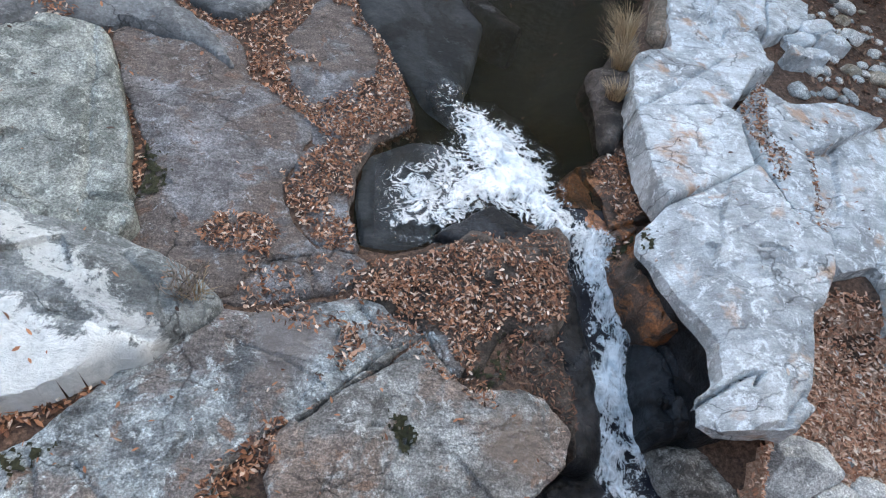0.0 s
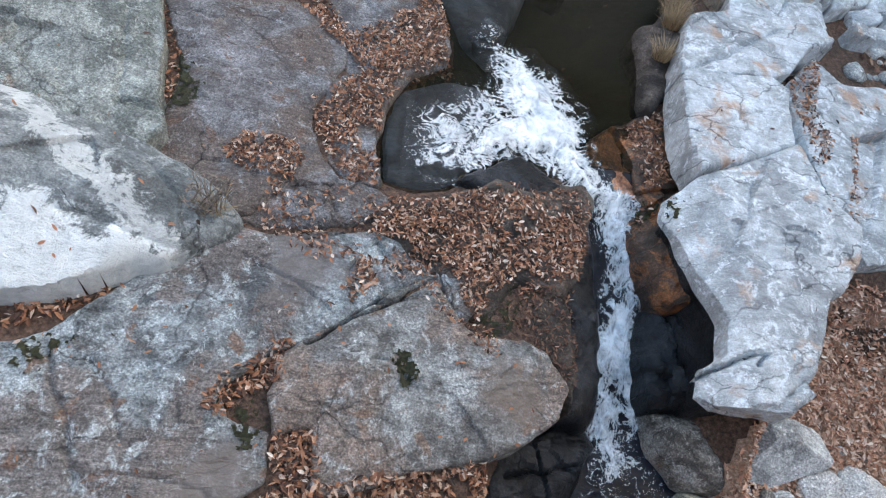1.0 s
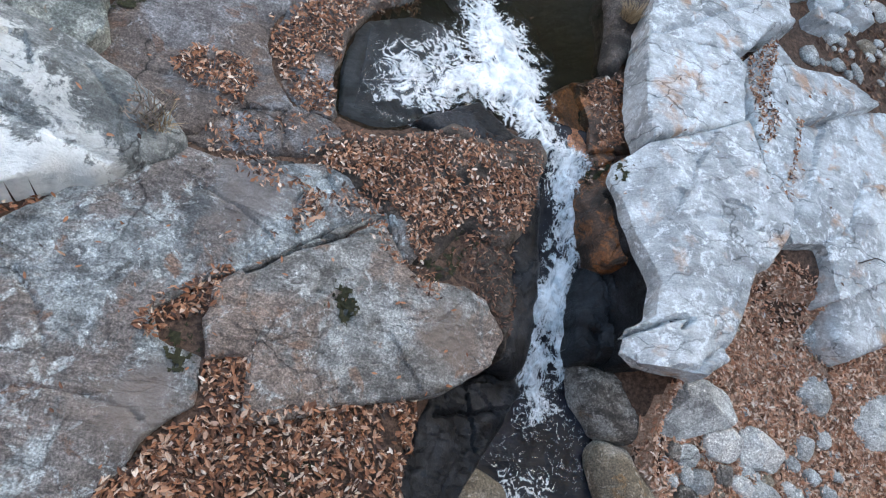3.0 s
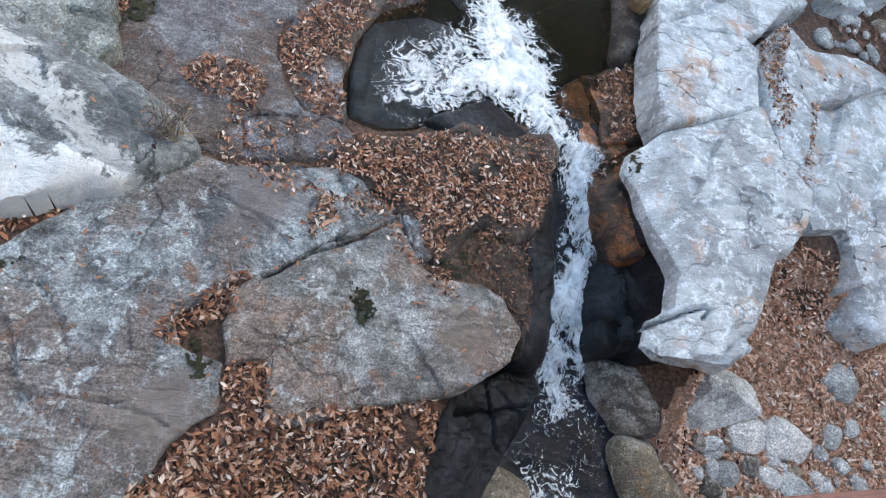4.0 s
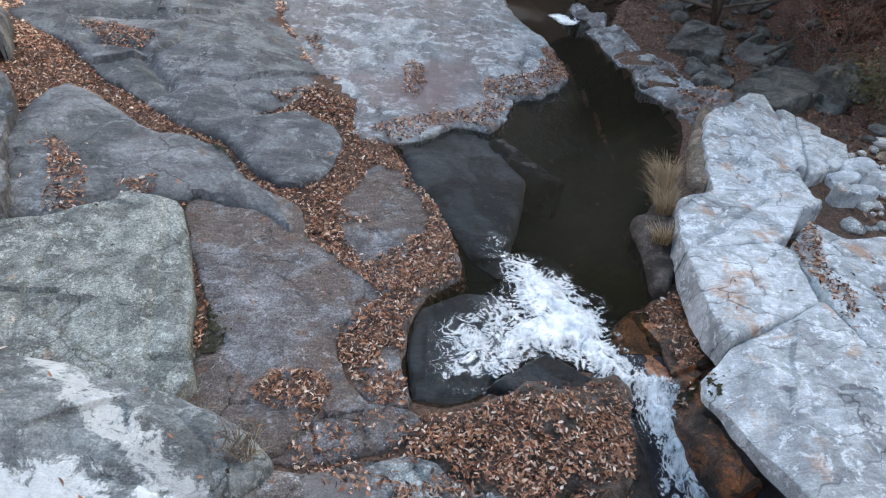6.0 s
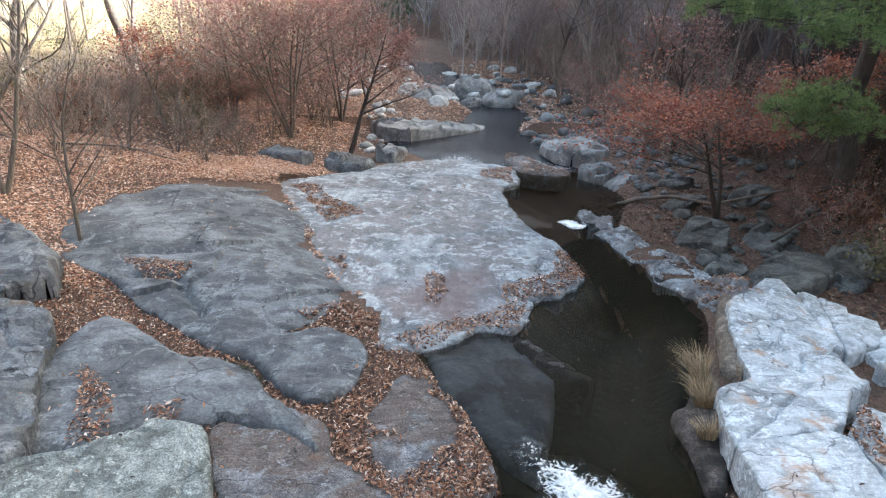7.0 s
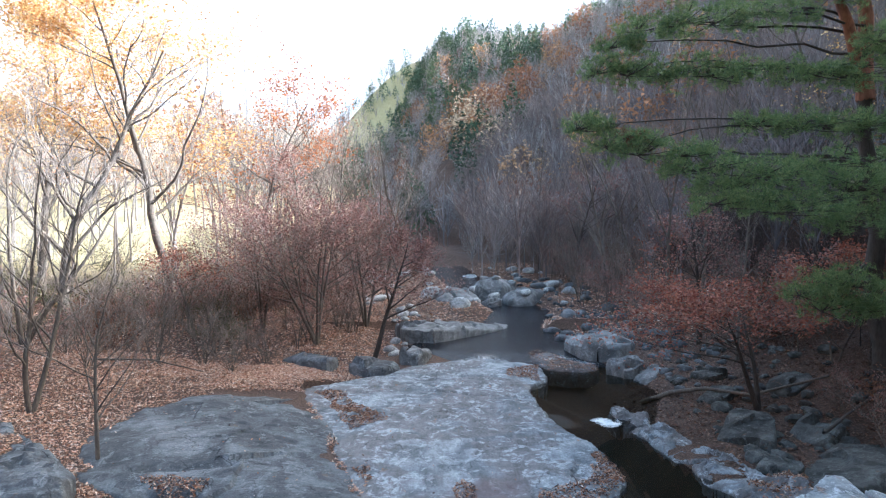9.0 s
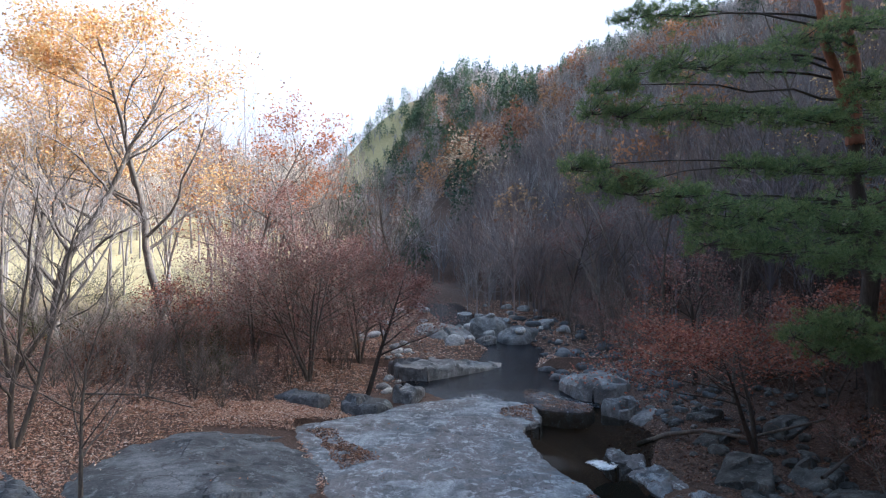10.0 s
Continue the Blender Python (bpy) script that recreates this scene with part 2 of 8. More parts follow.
# stones of the right bank, its deep shade put into their dark colour
SHADED_STONE = rock_material("bank_stone_shaded", (0.036, 0.038, 0.037), (0.068, 0.072, 0.07), (0.12, 0.126, 0.122), 0.35, 0.25, (0.10, 0.065, 0.04), relief=0.8, mottle=0.5)
BOULDER_GREY = rock_material("boulder_grey", (0.12, 0.125, 0.128), (0.195, 0.205, 0.21), (0.29, 0.30, 0.305), 0.3, 0.12, (0.15, 0.11, 0.085), streak=(0.7, 1.8, 1, 15), relief=0.7, mottle=0.4, scale=1.6, flaky=0.5)
SPECKLED = rock_material("rock_speckled_brown", (0.06, 0.053, 0.047), (0.15, 0.135, 0.12), (0.27, 0.255, 0.235), 0.5, 0.4, (0.13, 0.085, 0.055), mottle=1.0)
COBBLE_PALE = rock_material("cobble_pale", (0.32, 0.32, 0.315), (0.45, 0.45, 0.44), (0.56, 0.555, 0.53), 0.3, 0.15, (0.35, 0.24, 0.13), joint=0.1, relief=0.6)
COBBLE_TAN = rock_material("cobble_tan", (0.17, 0.14, 0.10), (0.28, 0.245, 0.195), (0.40, 0.365, 0.31), 0.2, 0.3, (0.18, 0.11, 0.05), joint=0.1, relief=0.6)


pale_face(PALE_BOULDER)


def brown_stain(material, cx, cy, reach, colour):
    """A broad brown stain with a frayed rim."""
    m = Mat("", made=material)
    old = m.p.inputs["Base Color"].links[0].from_socket
    far = m.t.nodes.new("ShaderNodeVectorMath")
    far.operation = "DISTANCE"
    m.link(m.place, far.inputs[0])
    far.inputs[1].default_value = (cx, cy, 0.25)
    add = m.t.nodes.new("ShaderNodeMath")
    add.operation = "MULTIPLY_ADD"
    m.link(m.noise(1.1, 7, 0.6, distort=0.5), add.inputs[0])
    add.inputs[1].default_value = 2.6 * reach
    m.link(far.outputs["Value"], add.inputs[2])
    k = m.t.nodes.new("ShaderNodeMath")
    k.operation = "DIVIDE"
    m.link(add.outputs[0], k.inputs[0])
    k.inputs[1].default_value = 4.0 * reach
    m.colour(m.mix(m.ramp(k.outputs[0], [(0.42, (0.8,)), (0.58, (0,))]), old, colour))


brown_stain(APRON_ROCK, 0.5, 12.7, 1.6, (0.15, 0.115, 0.115))
brown_stain(BLUE_GRANITE, -0.3, 3.1, 0.55, (0.15, 0.132, 0.128))
brown_stain(BLUE_GRANITE, -0.75, 0.8, 0.5, (0.20, 0.17, 0.155))
brown_stain(GREY_GRANITE, 2.0, 1.9, 0.45, (0.18, 0.145, 0.12))


def leaf_material(name, stops, rough=0.65, through_light=0.0):
    m = Mat(name, rough)
    m.colour(m.mix(0.35, m.ramp(m.geo.outputs["Random Per Island"], stops),
                   m.ramp(m.noise(0.02, 3), [(0.3, (0.5,)), (0.7, (1.3,))]), "MULTIPLY"))
    if through_light:
        tr = m.t.nodes.new("ShaderNodeBsdfTranslucent")
        m.link(m.p.inputs["Base Color"].links[0].from_socket, tr.inputs[0])
        mx = m.t.nodes.new("ShaderNodeMixShader")
        mx.inputs[0].default_value = through_light
        m.link(m.p.outputs[0], mx.inputs[1])
        m.link(tr.outputs[0], mx.inputs[2])
        m.link(mx.outputs[0], m.t.nodes["Material Output"].inputs[0])
    return m.m


FALLEN = leaf_material("fallen_leaf", [(0.0, (0.028, 0.016, 0.012)), (0.2, (0.08, 0.04, 0.027)), (0.4, (0.20, 0.088, 0.046)), (0.6, (0.34, 0.155, 0.078)), (0.78, (0.44, 0.255, 0.16)), (0.91, (0.52, 0.38, 0.29)), (1.0, (0.70, 0.62, 0.54))])
DRY_LEAF = leaf_material("dry_shredded_leaf", [(0.0, (0.14, 0.065, 0.04)), (0.2, (0.36, 0.17, 0.095)), (0.5, (0.54, 0.31, 0.20)), (0.8, (0.66, 0.46, 0.34)), (1.0, (0.78, 0.68, 0.58))])
# wet leaves by the fall; on the right bank the darkness paints shade
WET_SHADED_LEAF = leaf_material("wet_shaded_leaf", [(0.0, (0.028, 0.012, 0.007)), (0.4, (0.085, 0.034, 0.018)), (0.8, (0.155, 0.07, 0.036)), (1.0, (0.25, 0.16, 0.105))], 0.45)
RED_LEAF = leaf_material("maple_leaf_red", [(0.0, (0.19, 0.062, 0.042)), (0.5, (0.33, 0.12, 0.08)), (1.0, (0.46, 0.21, 0.14))], 0.6, 0.35)
DULL_RED_LEAF = leaf_material("maple_leaf_dull_red", [(0.0, (0.17, 0.08, 0.07)), (0.5, (0.27, 0.135, 0.115)), (1.0, (0.40, 0.235, 0.20))], 0.6, 0.35)
ORANGE_LEAF = leaf_material("oak_leaf_orange", [(0.0, (0.55, 0.26, 0.09)), (0.5, (0.76, 0.50, 0.20)), (1.0, (0.86, 0.70, 0.38))], 0.6, 0.5)
NEEDLE = leaf_material("pine_needle", [(0.0, (0.085, 0.15, 0.065)), (0.5, (0.18, 0.28, 0.11)), (1.0, (0.36, 0.43, 0.18))], 0.5, 0.4)
DRY_NEEDLE = leaf_material("pine_needle_dry", [(0.0, (0.112, 0.056, 0.024)), (1.0, (0.240, 0.128, 0.056))], 0.6)
DRY_GRASS = leaf_material("dry_grass", [(0.0, (0.22, 0.15, 0.08)), (1.0, (0.5, 0.4, 0.26))], 0.6, 0.2)
SHRUB_LEAF = leaf_material("shrub_leaf", [(0.0, (0.05, 0.055, 0.02)), (1.0, (0.14, 0.13, 0.05))], 0.6, 0.2)


def bark_material(name, dark, pale, size=0.06):
    m = Mat(name, 0.9)
    m.colour(m.mix(0.6, m.ramp(m.noise(size, 5, 0.7, stretch=(1, 1, 0.25)), [(0.3, dark), (0.7, pale)]),
                   m.ramp(m.noise(0.6, 3), [(0.3, (0.6,)), (0.7, (1.3,))]), "MULTIPLY"))
    m.bump(m.noise(size, 5, 0.7, stretch=(1, 1, 0.25)), 0.6, 0.02)
    return m.m


BARK = bark_material("bark_grey_brown", (0.080, 0.068, 0.056), (0.208, 0.184, 0.160))
TWIG = bark_material("twig_grey", (0.165, 0.138, 0.12), (0.33, 0.285, 0.25), 0.2)
GREY_TWIG = bark_material("twig_pale_grey", (0.20, 0.18, 0.168), (0.40, 0.37, 0.35), 0.2)
PINE_BARK = bark_material("pine_bark_red", (0.16, 0.06, 0.035), (0.36, 0.16, 0.09), 0.1)
DARK_BARK = bark_material("bark_dark", (0.035, 0.028, 0.024), (0.10, 0.085, 0.075))

# the ground: leaf litter on soil, gravel in the gully, straw-coloured field far left
m = Mat("forest_floor", 0.9)
litter = m.ramp(m.noise(0.06, 8, 0.8), [(0.32, (0.018, 0.012, 0.009)), (0.44, (0.07, 0.042, 0.03)), (0.55, (0.15, 0.092, 0.064)), (0.7, (0.28, 0.19, 0.14))])
litter = m.mix(0.7, litter, m.ramp(m.noise(2.5, 5, 0.6), [(0.3, (0.4,)), (0.7, (1.05,))]), "MULTIPLY")
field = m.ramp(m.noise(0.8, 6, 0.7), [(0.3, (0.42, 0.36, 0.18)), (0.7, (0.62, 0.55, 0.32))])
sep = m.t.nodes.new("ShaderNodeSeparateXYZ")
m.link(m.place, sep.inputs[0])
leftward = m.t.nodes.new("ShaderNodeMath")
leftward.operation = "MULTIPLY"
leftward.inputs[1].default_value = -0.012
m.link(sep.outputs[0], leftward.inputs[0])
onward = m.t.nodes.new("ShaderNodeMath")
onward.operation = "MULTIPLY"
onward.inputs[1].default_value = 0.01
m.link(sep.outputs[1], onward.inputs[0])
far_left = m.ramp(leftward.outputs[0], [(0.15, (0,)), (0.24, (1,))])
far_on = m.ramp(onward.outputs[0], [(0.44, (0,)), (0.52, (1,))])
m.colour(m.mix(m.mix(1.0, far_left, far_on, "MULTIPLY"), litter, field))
m.bump(m.noise(0.06, 6, 0.75), 0.9, 0.05)
FLOOR = m.m

m = Mat("pool_water", 0.04)
m.colour(m.ramp(m.noise(2.2, 4), [(0.35, (0.006, 0.006, 0.003)), (0.65, (0.016, 0.012, 0.005))]))
m.p.inputs["IOR"].default_value = 1.2
m.p.inputs["Alpha"].default_value = 0.58
m.bump(m.noise(0.16, 3, 0.5, stretch=(1.4, 0.7, 1)), 0.06, 0.03)
m.bump(m.noise(0.9, 3, 0.5), 0.05, 0.1)
m.p.inputs["Specular IOR Level"].default_value = 0.1
POOL_WATER = m.m

m = Mat("riffle_water", 0.06)
m.colour(m.ramp(m.noise(0.7, 4), [(0.35, (0.005, 0.006, 0.009)), (0.65, (0.016, 0.017, 0.024))]))
m.p.inputs["IOR"].default_value = 1.33
m.p.inputs["Alpha"].default_value = 1.0
m.bump(m.noise(0.14, 4, 0.6, stretch=(1.0, 1.8, 1)), 0.5, 0.05)
m.p.inputs["Specular IOR Level"].default_value = 0.22
RIFFLE = m.m



def white_water(name, stretch, size):
    """Foam that thins to lace and veils where its cover falls."""
    m = Mat(name, 0.4)
    m.colour(m.mix(0.75, m.ramp(m.noise(0.2, 6, 0.6, stretch=stretch, distort=0.7), [(0.34, (0.50, 0.57, 0.63)), (0.46, (0.76, 0.81, 0.85)), (0.56, (0.84, 0.87, 0.90))]),
                   m.ramp(m.noise(0.4, 3, 0.6, distort=0.8), [(0.34, (0.62,)), (0.58, (1.0,))]), "MULTIPLY"))
    m.bump(m.noise(0.08, 5, 0.6, stretch=stretch), 0.35, 0.03)
    cover = m.t.nodes.new("ShaderNodeAttribute")
    cover.attribute_name = "cover"
    n = m.noise(size, 3, 0.5, stretch=stretch, distort=1.6)
    strand = m.ramp(n, [(0.30, (0,)), (0.47, (0.75,)), (0.5, (1,)), (0.53, (0.75,)), (0.70, (0,))])
    n2 = m.noise(size * 0.45, 3, 0.5, stretch=stretch, distort=1.6)
    strand2 = m.ramp(n2, [(0.36, (0,)), (0.5, (0.8,)), (0.64, (0,))])
    lace = m.mix(0.35, strand, strand2)
    a = m.t.nodes.new("ShaderNodeMath")
    a.operation = "MULTIPLY"
    m.link(cover.outputs["Fac"], a.inputs[0])
    a.inputs[1].default_value = 0.78
    c = m.t.nodes.new("ShaderNodeMath")
    c.operation = "MULTIPLY_ADD"
    m.link(lace, c.inputs[0])
    c.inputs[1].default_value = 0.5
    m.link(a.outputs[0], c.inputs[2])
    m.link(m.ramp(c.outputs[0], [(0.50, (0,)), (0.66, (0.55,)), (0.92, (1,))]), m.p.inputs["Alpha"])
    return m.m


FOAM = white_water("white_water", (1, 1, 1), 0.30)
STREAM_FOAM = white_water("white_water_streaks", (1.25, 0.75, 0.75), 0.24)

m = Mat("gully_gravel", 0.9)
m.colour(m.ramp(m.noise(0.04, 8, 0.8), [(0.3, (0.10, 0.06, 0.04)), (0.48, (0.30, 0.19, 0.13)), (0.6, (0.46, 0.33, 0.25)), (0.75, (0.6, 0.52, 0.45))]))
m.bump(m.noise(0.05, 6, 0.7), 0.9, 0.03)
GRAVEL = m.m
m = Mat("painted_steel", 0.45)
m.p.inputs["Metallic"].default_value = 0.7
m.colour(m.ramp(m.noise(0.1, 4), [(0.3, (0.10, 0.11, 0.13)), (0.7, (0.18, 0.19, 0.21))]))
STEEL = m.m

# ---- the plan: water, ground ----
APRON = [(-5.38, 22.02), (-3.09, 23.74), (-0.95, 25.7), (1.5, 26.6), (3.6, 25.4), (3.7, 22.9), (2.8, 22.05), (2.86, 19.22), (3.07, 18.07), (3.67, 16.6), (3.92, 15.51), (3.97, 13.81), (3.24, 12.94), (2.56, 12.73), (1.96, 11.1), (1.29, 11.28), (-0.06, 10.28), (-0.67, 10.03), (-0.94, 10.64), (-0.95, 11.87), (-1.85, 12.9), (-2.5, 14.2), (-3.25, 16.7), (-4.35, 19.3), (-5.3, 21.2)]
POOL = rounded([(0.25, 4.45), (0.25, 5.14), (0.36, 5.75), (0.53, 6.13), (1.16, 6.74), (0.82, 8.12), (0.39, 8.84), (0.12, 9.7),
                (-0.1, 10.3), (1.3, 11.5), (2.0, 11.2), (2.6, 12.9), (4.0, 13.9), (3.8, 17.0), (3.2, 18.5), (5.2, 19.2), (5.6, 16.0),
                (6.4, 13.2), (6.3, 12.0), (5.3, 9.7), (4.5, 8.1), (4.1, 6.5), (3.7, 6.1), (3.8, 5.3), (3.2, 4.9), (2.2, 5.2), (1.0, 4.4)])
CHUTE = [(3.35, 5.35), (3.72, 4.9), (3.85, 4.0), (3.9, 3.0), (3.75, 2.0), (3.9, 0.5), (4.2, -4.0), (4.5, -30.0)]
STREAM = [(4.2, 18.3), (5.2, 21.5), (4.2, 25.5), (2.2, 29.0), (3.2, 34.5), (4.6, 39.0), (2.0, 47.0), (0.0, 60.0), (-8.0, 85.0), (-30.0, 120.0), (-120.0, 210.0)]
BANK = [(13.0, -80.0), (11.5, 8.0), (10.5, 25.0), (10.0, 45.0), (3.0, 75.0), (-30.0, 128.0), (-130.0, 225.0)]
GULLY = rounded([(6.2, 4.2), (5.7, 3.2), (5.0, 1.9), (4.9, 0.2), (5.5, -5.0), (9.0, -5.0), (11.0, 2.0), (9.5, 5.0), (8.0, 3.9), (7.0, 4.3)])


def stream_level(y):
    return np.interp(y, [18.1, 19.3, 26.5, 28.0, 36.0, 39.0, 60.0, 120.0, 300.0], [0.0, 0.06, 0.11, 0.30, 0.36, 0.7, 2.0, 6.0, 18.0])


def chute_level(y):
    return np.interp(y, [-30.0, 0.5, 2.1, 2.6, 3.4, 4.6, 5.0, 5.4], [-2.6, -1.34, -1.3, -1.12, -0.85, -0.42, -0.12, -0.02])


def ground_height(x, y):
    x, y = np.asarray(x, float), np.asarray(y, float)
    z = 0.05 + 0.08 * smooth(6, 20, y) + 0.4 * smooth(17.5, 22, y) * (smooth(3.2, 6, -x) + smooth(7, 9, x)) + 0.10 * smooth(3.6, 3.2, y) + fbm(x, y, 1.3, 5) * 0.05 + 0.06 * smooth(3.8, 5, y) * smooth(0.6, -0.6, x)
    z = z + smooth(6, 16, -x) * 0.9 + np.clip(-x - 14, 0, 200) * 0.012
    z = z + np.clip(y - 26, 0, 400) * 0.022 * smooth(-2, 6, np.abs(x - 2))
    # sunlit field rising beyond the left bank
    z = z + np.clip(y - 42, 0, 70) * 0.16 * smooth(-8, -24, x)
    # right bank and the mountain behind it
    ax, ay = np.array(BANK[:-1]).T
    bx, by = np.array(BANK[1:]).T
    u = np.full(x.shape, 1e9)
    side = np.zeros(x.shape)
    for x0, y0, x1, y1 in zip(ax, ay, bx, by):
        dx, dy = x1 - x0, y1 - y0
        k = np.clip(((x - x0) * dx + (y - y0) * dy) / (dx * dx + dy * dy), 0, 1)
        gx, gy = x - x0 - k * dx, y - y0 - k * dy
        far = np.hypot(gx, gy)
        side = np.where(far < u, np.sign(gx * dy - gy * dx), side)
        u = np.minimum(u, far)
    u = np.clip(u * side, 0, None)
    hill = 0.72 * u - 0.0012 * u * u
    hill = np.where(u > 300, 108.0, hill) * smooth(-0.13, 0.0, x / (np.clip(y, 0, None) + 40))
    z = z + hill * (0.55 + 0.45 * smooth(0, 14, u)) + fbm(x, y, 40, 9) * smooth(20, 120, u) * 14 + fbm(x, y, 2.2, 6) * 0.35 * smooth(0, 4, u)
    # a farther hill that closes the valley
    z = np.maximum(z, 98 * np.exp(-((x + 8) / 70) ** 2 - ((y - 340) / 60) ** 2))
    # unseen steep shoulder of the mountain beside and behind the camera, slopes downstream and to the left
    # added to keep direct sun and much of the skylight off the gorge
    z = z + 26 * smooth(16, 58, x) * smooth(104, 74, x) * smooth(1.2, 2.0, x / (np.clip(y, -4, None) + 5))
    z = z + np.minimum(np.clip(-x - 26 - 0.5 * np.clip(y, 0, None), 0, None) * 0.8, 55.0) * smooth(38, 18, y)
    z = z + np.minimum(np.clip(-y - 32, 0, None) * 0.8, 55.0)
    # gravel gully below the white rocks
    z = z + (np.interp(y, [-5.0, 1.6, 4.6], [-1.05, -1.0, -0.35]) - z) * smooth(-0.2, 0.5, inside_by(GULLY, x, y))
    # stream upstream, pool, cascade
    z = np.where(y > 34, np.maximum(z, stream_level(np.minimum(y, 75)) + 0.5), z)
    gap = line_gap(STREAM, x, y)
    wide = np.interp(y, [18, 22, 29, 34, 40, 60], [0.5, 1.0, 2.1, 1.3, 1.0, 1.3])
    z = np.where((y > 18) & (y < 75), np.minimum(z, stream_level(y) - np.interp(y, [18, 24, 27], [0.7, 0.6, 0.35]) + 0.5 * np.clip(gap - wide, -0.5, None) + 0.25 * np.clip(gap - wide - 1, 0, None) ** 1.5), z)
    z = np.where(inside_by(APRON, x, y) > 0.12, np.minimum(z, 0.0), z)
    deep = inside_by(POOL, x, y)
    z = np.where(deep > -0.2, np.minimum(z, -0.02 - np.clip(deep, -0.1, 1.2) * 0.9), z)
    run = line_gap(CHUTE, x, y)
    wide = np.interp(y, [-30, 1.0, 2.2, 3.5, 5], [2.0, 1.2, 0.62, 0.5, 0.45])
    z = np.where(y < 5.4, np.minimum(z, chute_level(y) - 0.25 + 1.6 * np.clip(run - wide, 0, None)), z)
    return z


ROCKS = []


def facet_field(x, y, size, step, tilt, angle, aspect, seed):
    """Broken planes: cells of about the given size, each with a height and a slope of its own."""
    u = (x * math.cos(angle) + y * math.sin(angle)) / (size * aspect)
    v = (y * math.cos(angle) - x * math.sin(angle)) / size
    iu, iv = np.floor(u), np.floor(v)
    best = np.full(np.shape(u), 1e9)
    out = np.zeros(np.shape(u))
    for a in (-1, 0, 1):
        for b in (-1, 0, 1):
            cu, cv = iu + a, iv + b
            du, dv = u - cu - hash2(cu, cv, seed), v - cv - hash2(cu, cv, seed + 1)
            gap = du * du + dv * dv
            h = step * (hash2(cu, cv, seed + 2) * 2 - 1) + tilt * size * ((hash2(cu, cv, seed + 3) * 2 - 1) * du + (hash2(cu, cv, seed + 4) * 2 - 1) * dv)
            out = np.where(gap < best, h, out)
            best = np.minimum(best, gap)
    return out


def surface_height(x, y):
    z = ground_height(x, y)
    for (x0, y0, x1, y1), height in ROCKS:
        near = (x > x0) & (x < x1) & (y > y0) & (y < y1)
        if near.any():
            h = np.full(x.shape, -9.0)
            h[near] = height(x[near], y[near])[1]
            z = np.maximum(z, h)
    return z


def graded(points):
    """Coordinates with a step that changes from stretch to stretch: (start, step), ..., (end, 0)."""
    out = []
    for (a, step), (b, _) in zip(points, points[1:]):
        out += list(np.linspace(a, b, max(1, round((b - a) / step)), endpoint=False))
    return np.array(out + [points[-1][0]])


def build_ground():
    xs = graded([(-900, 60), (-300, 15), (-60, 3), (-20, 0.4), (-6, 0.19), (12, 0.4), (24, 2), (60, 6), (300, 40), (900, 0)])
    ys = graded([(-900, 60), (-200, 20), (-30, 3), (-3, 0.19), (20, 0.32), (46, 1.5), (100, 5), (400, 30), (1200, 0)])
    gx, gy = np.meshgrid(xs, ys)
    gz = ground_height(gx, gy)
    n, k = gx.shape
    at = np.arange(n * k).reshape(n, k)
    faces = np.stack([at[:-1, :-1], at[:-1, 1:], at[1:, 1:], at[1:, :-1]], -1).reshape(-1, 4)
    ob = new("ground", mesh_from("ground", np.stack([gx, gy, gz], -1).reshape(-1, 3), faces, FLOOR))
    return tagged(ob, "leaf-strewn forest floor of a gorge with a wooded mountainside", "ground", kind="structure")


build_ground()


def sheet(name, x0, x1, y0, y1, step, level, material, label, wave=0.0, seed=0, where=None):
    nx, ny = round((x1 - x0) / step) + 1, round((y1 - y0) / step) + 1
    gx, gy = np.meshgrid(np.linspace(x0, x1, nx), np.linspace(y0, y1, ny))
    gz = level(gx, gy) + wave * fbm(gx, gy, 0.3, seed)
    at = np.arange(nx * ny).reshape(ny, nx)
    faces = np.stack([at[:-1, :-1], at[:-1, 1:], at[1:, 1:], at[1:, :-1]], -1).reshape(-1, 4)
    keep = (gz > ground_height(gx, gy) - 0.3).reshape(-1)[faces].any(1)
    if where:
        keep &= where(gx, gy).reshape(-1)[faces].any(1)
    ob = new(name, mesh_from(name, np.stack([gx, gy, gz], -1).reshape(-1, 3), faces[keep], material))
    return tagged(ob, label, "water", kind="structure")


m = Mat("pool_bed", 0.9)
m.colour(m.ramp(m.noise(0.6, 6, 0.6), [(0.35, (0.005, 0.007, 0.005)), (0.55, (0.012, 0.013, 0.008)), (0.75, (0.032, 0.022, 0.011))]))
m.bump(m.noise(0.2, 5), 0.6, 0.05)
POOL_BED = m.m


def pool_bed():
    gx, gy = np.meshgrid(np.arange(-0.5, 7.0, 0.12), np.arange(4.2, 19.6, 0.12))
    gz = ground_height(gx, gy) + 0.02
    at = np.arange(gx.size).reshape(gx.shape)
    faces = np.stack([at[:-1, :-1], at[:-1, 1:], at[1:, 1:], at[1:, :-1]], -1).reshape(-1, 4)
    wet = (inside_by(POOL, gx, gy) > 0.02) & (gz < -0.03)
    ob = new("pool_bed", mesh_from("pool_bed", np.stack([gx, gy, gz], -1).reshape(-1, 3), faces[wet.reshape(-1)[faces].all(1)], POOL_BED))
    return tagged(ob, "dark algae-covered rock bed of the pool", "pool bed", kind="structure")


pool_bed()


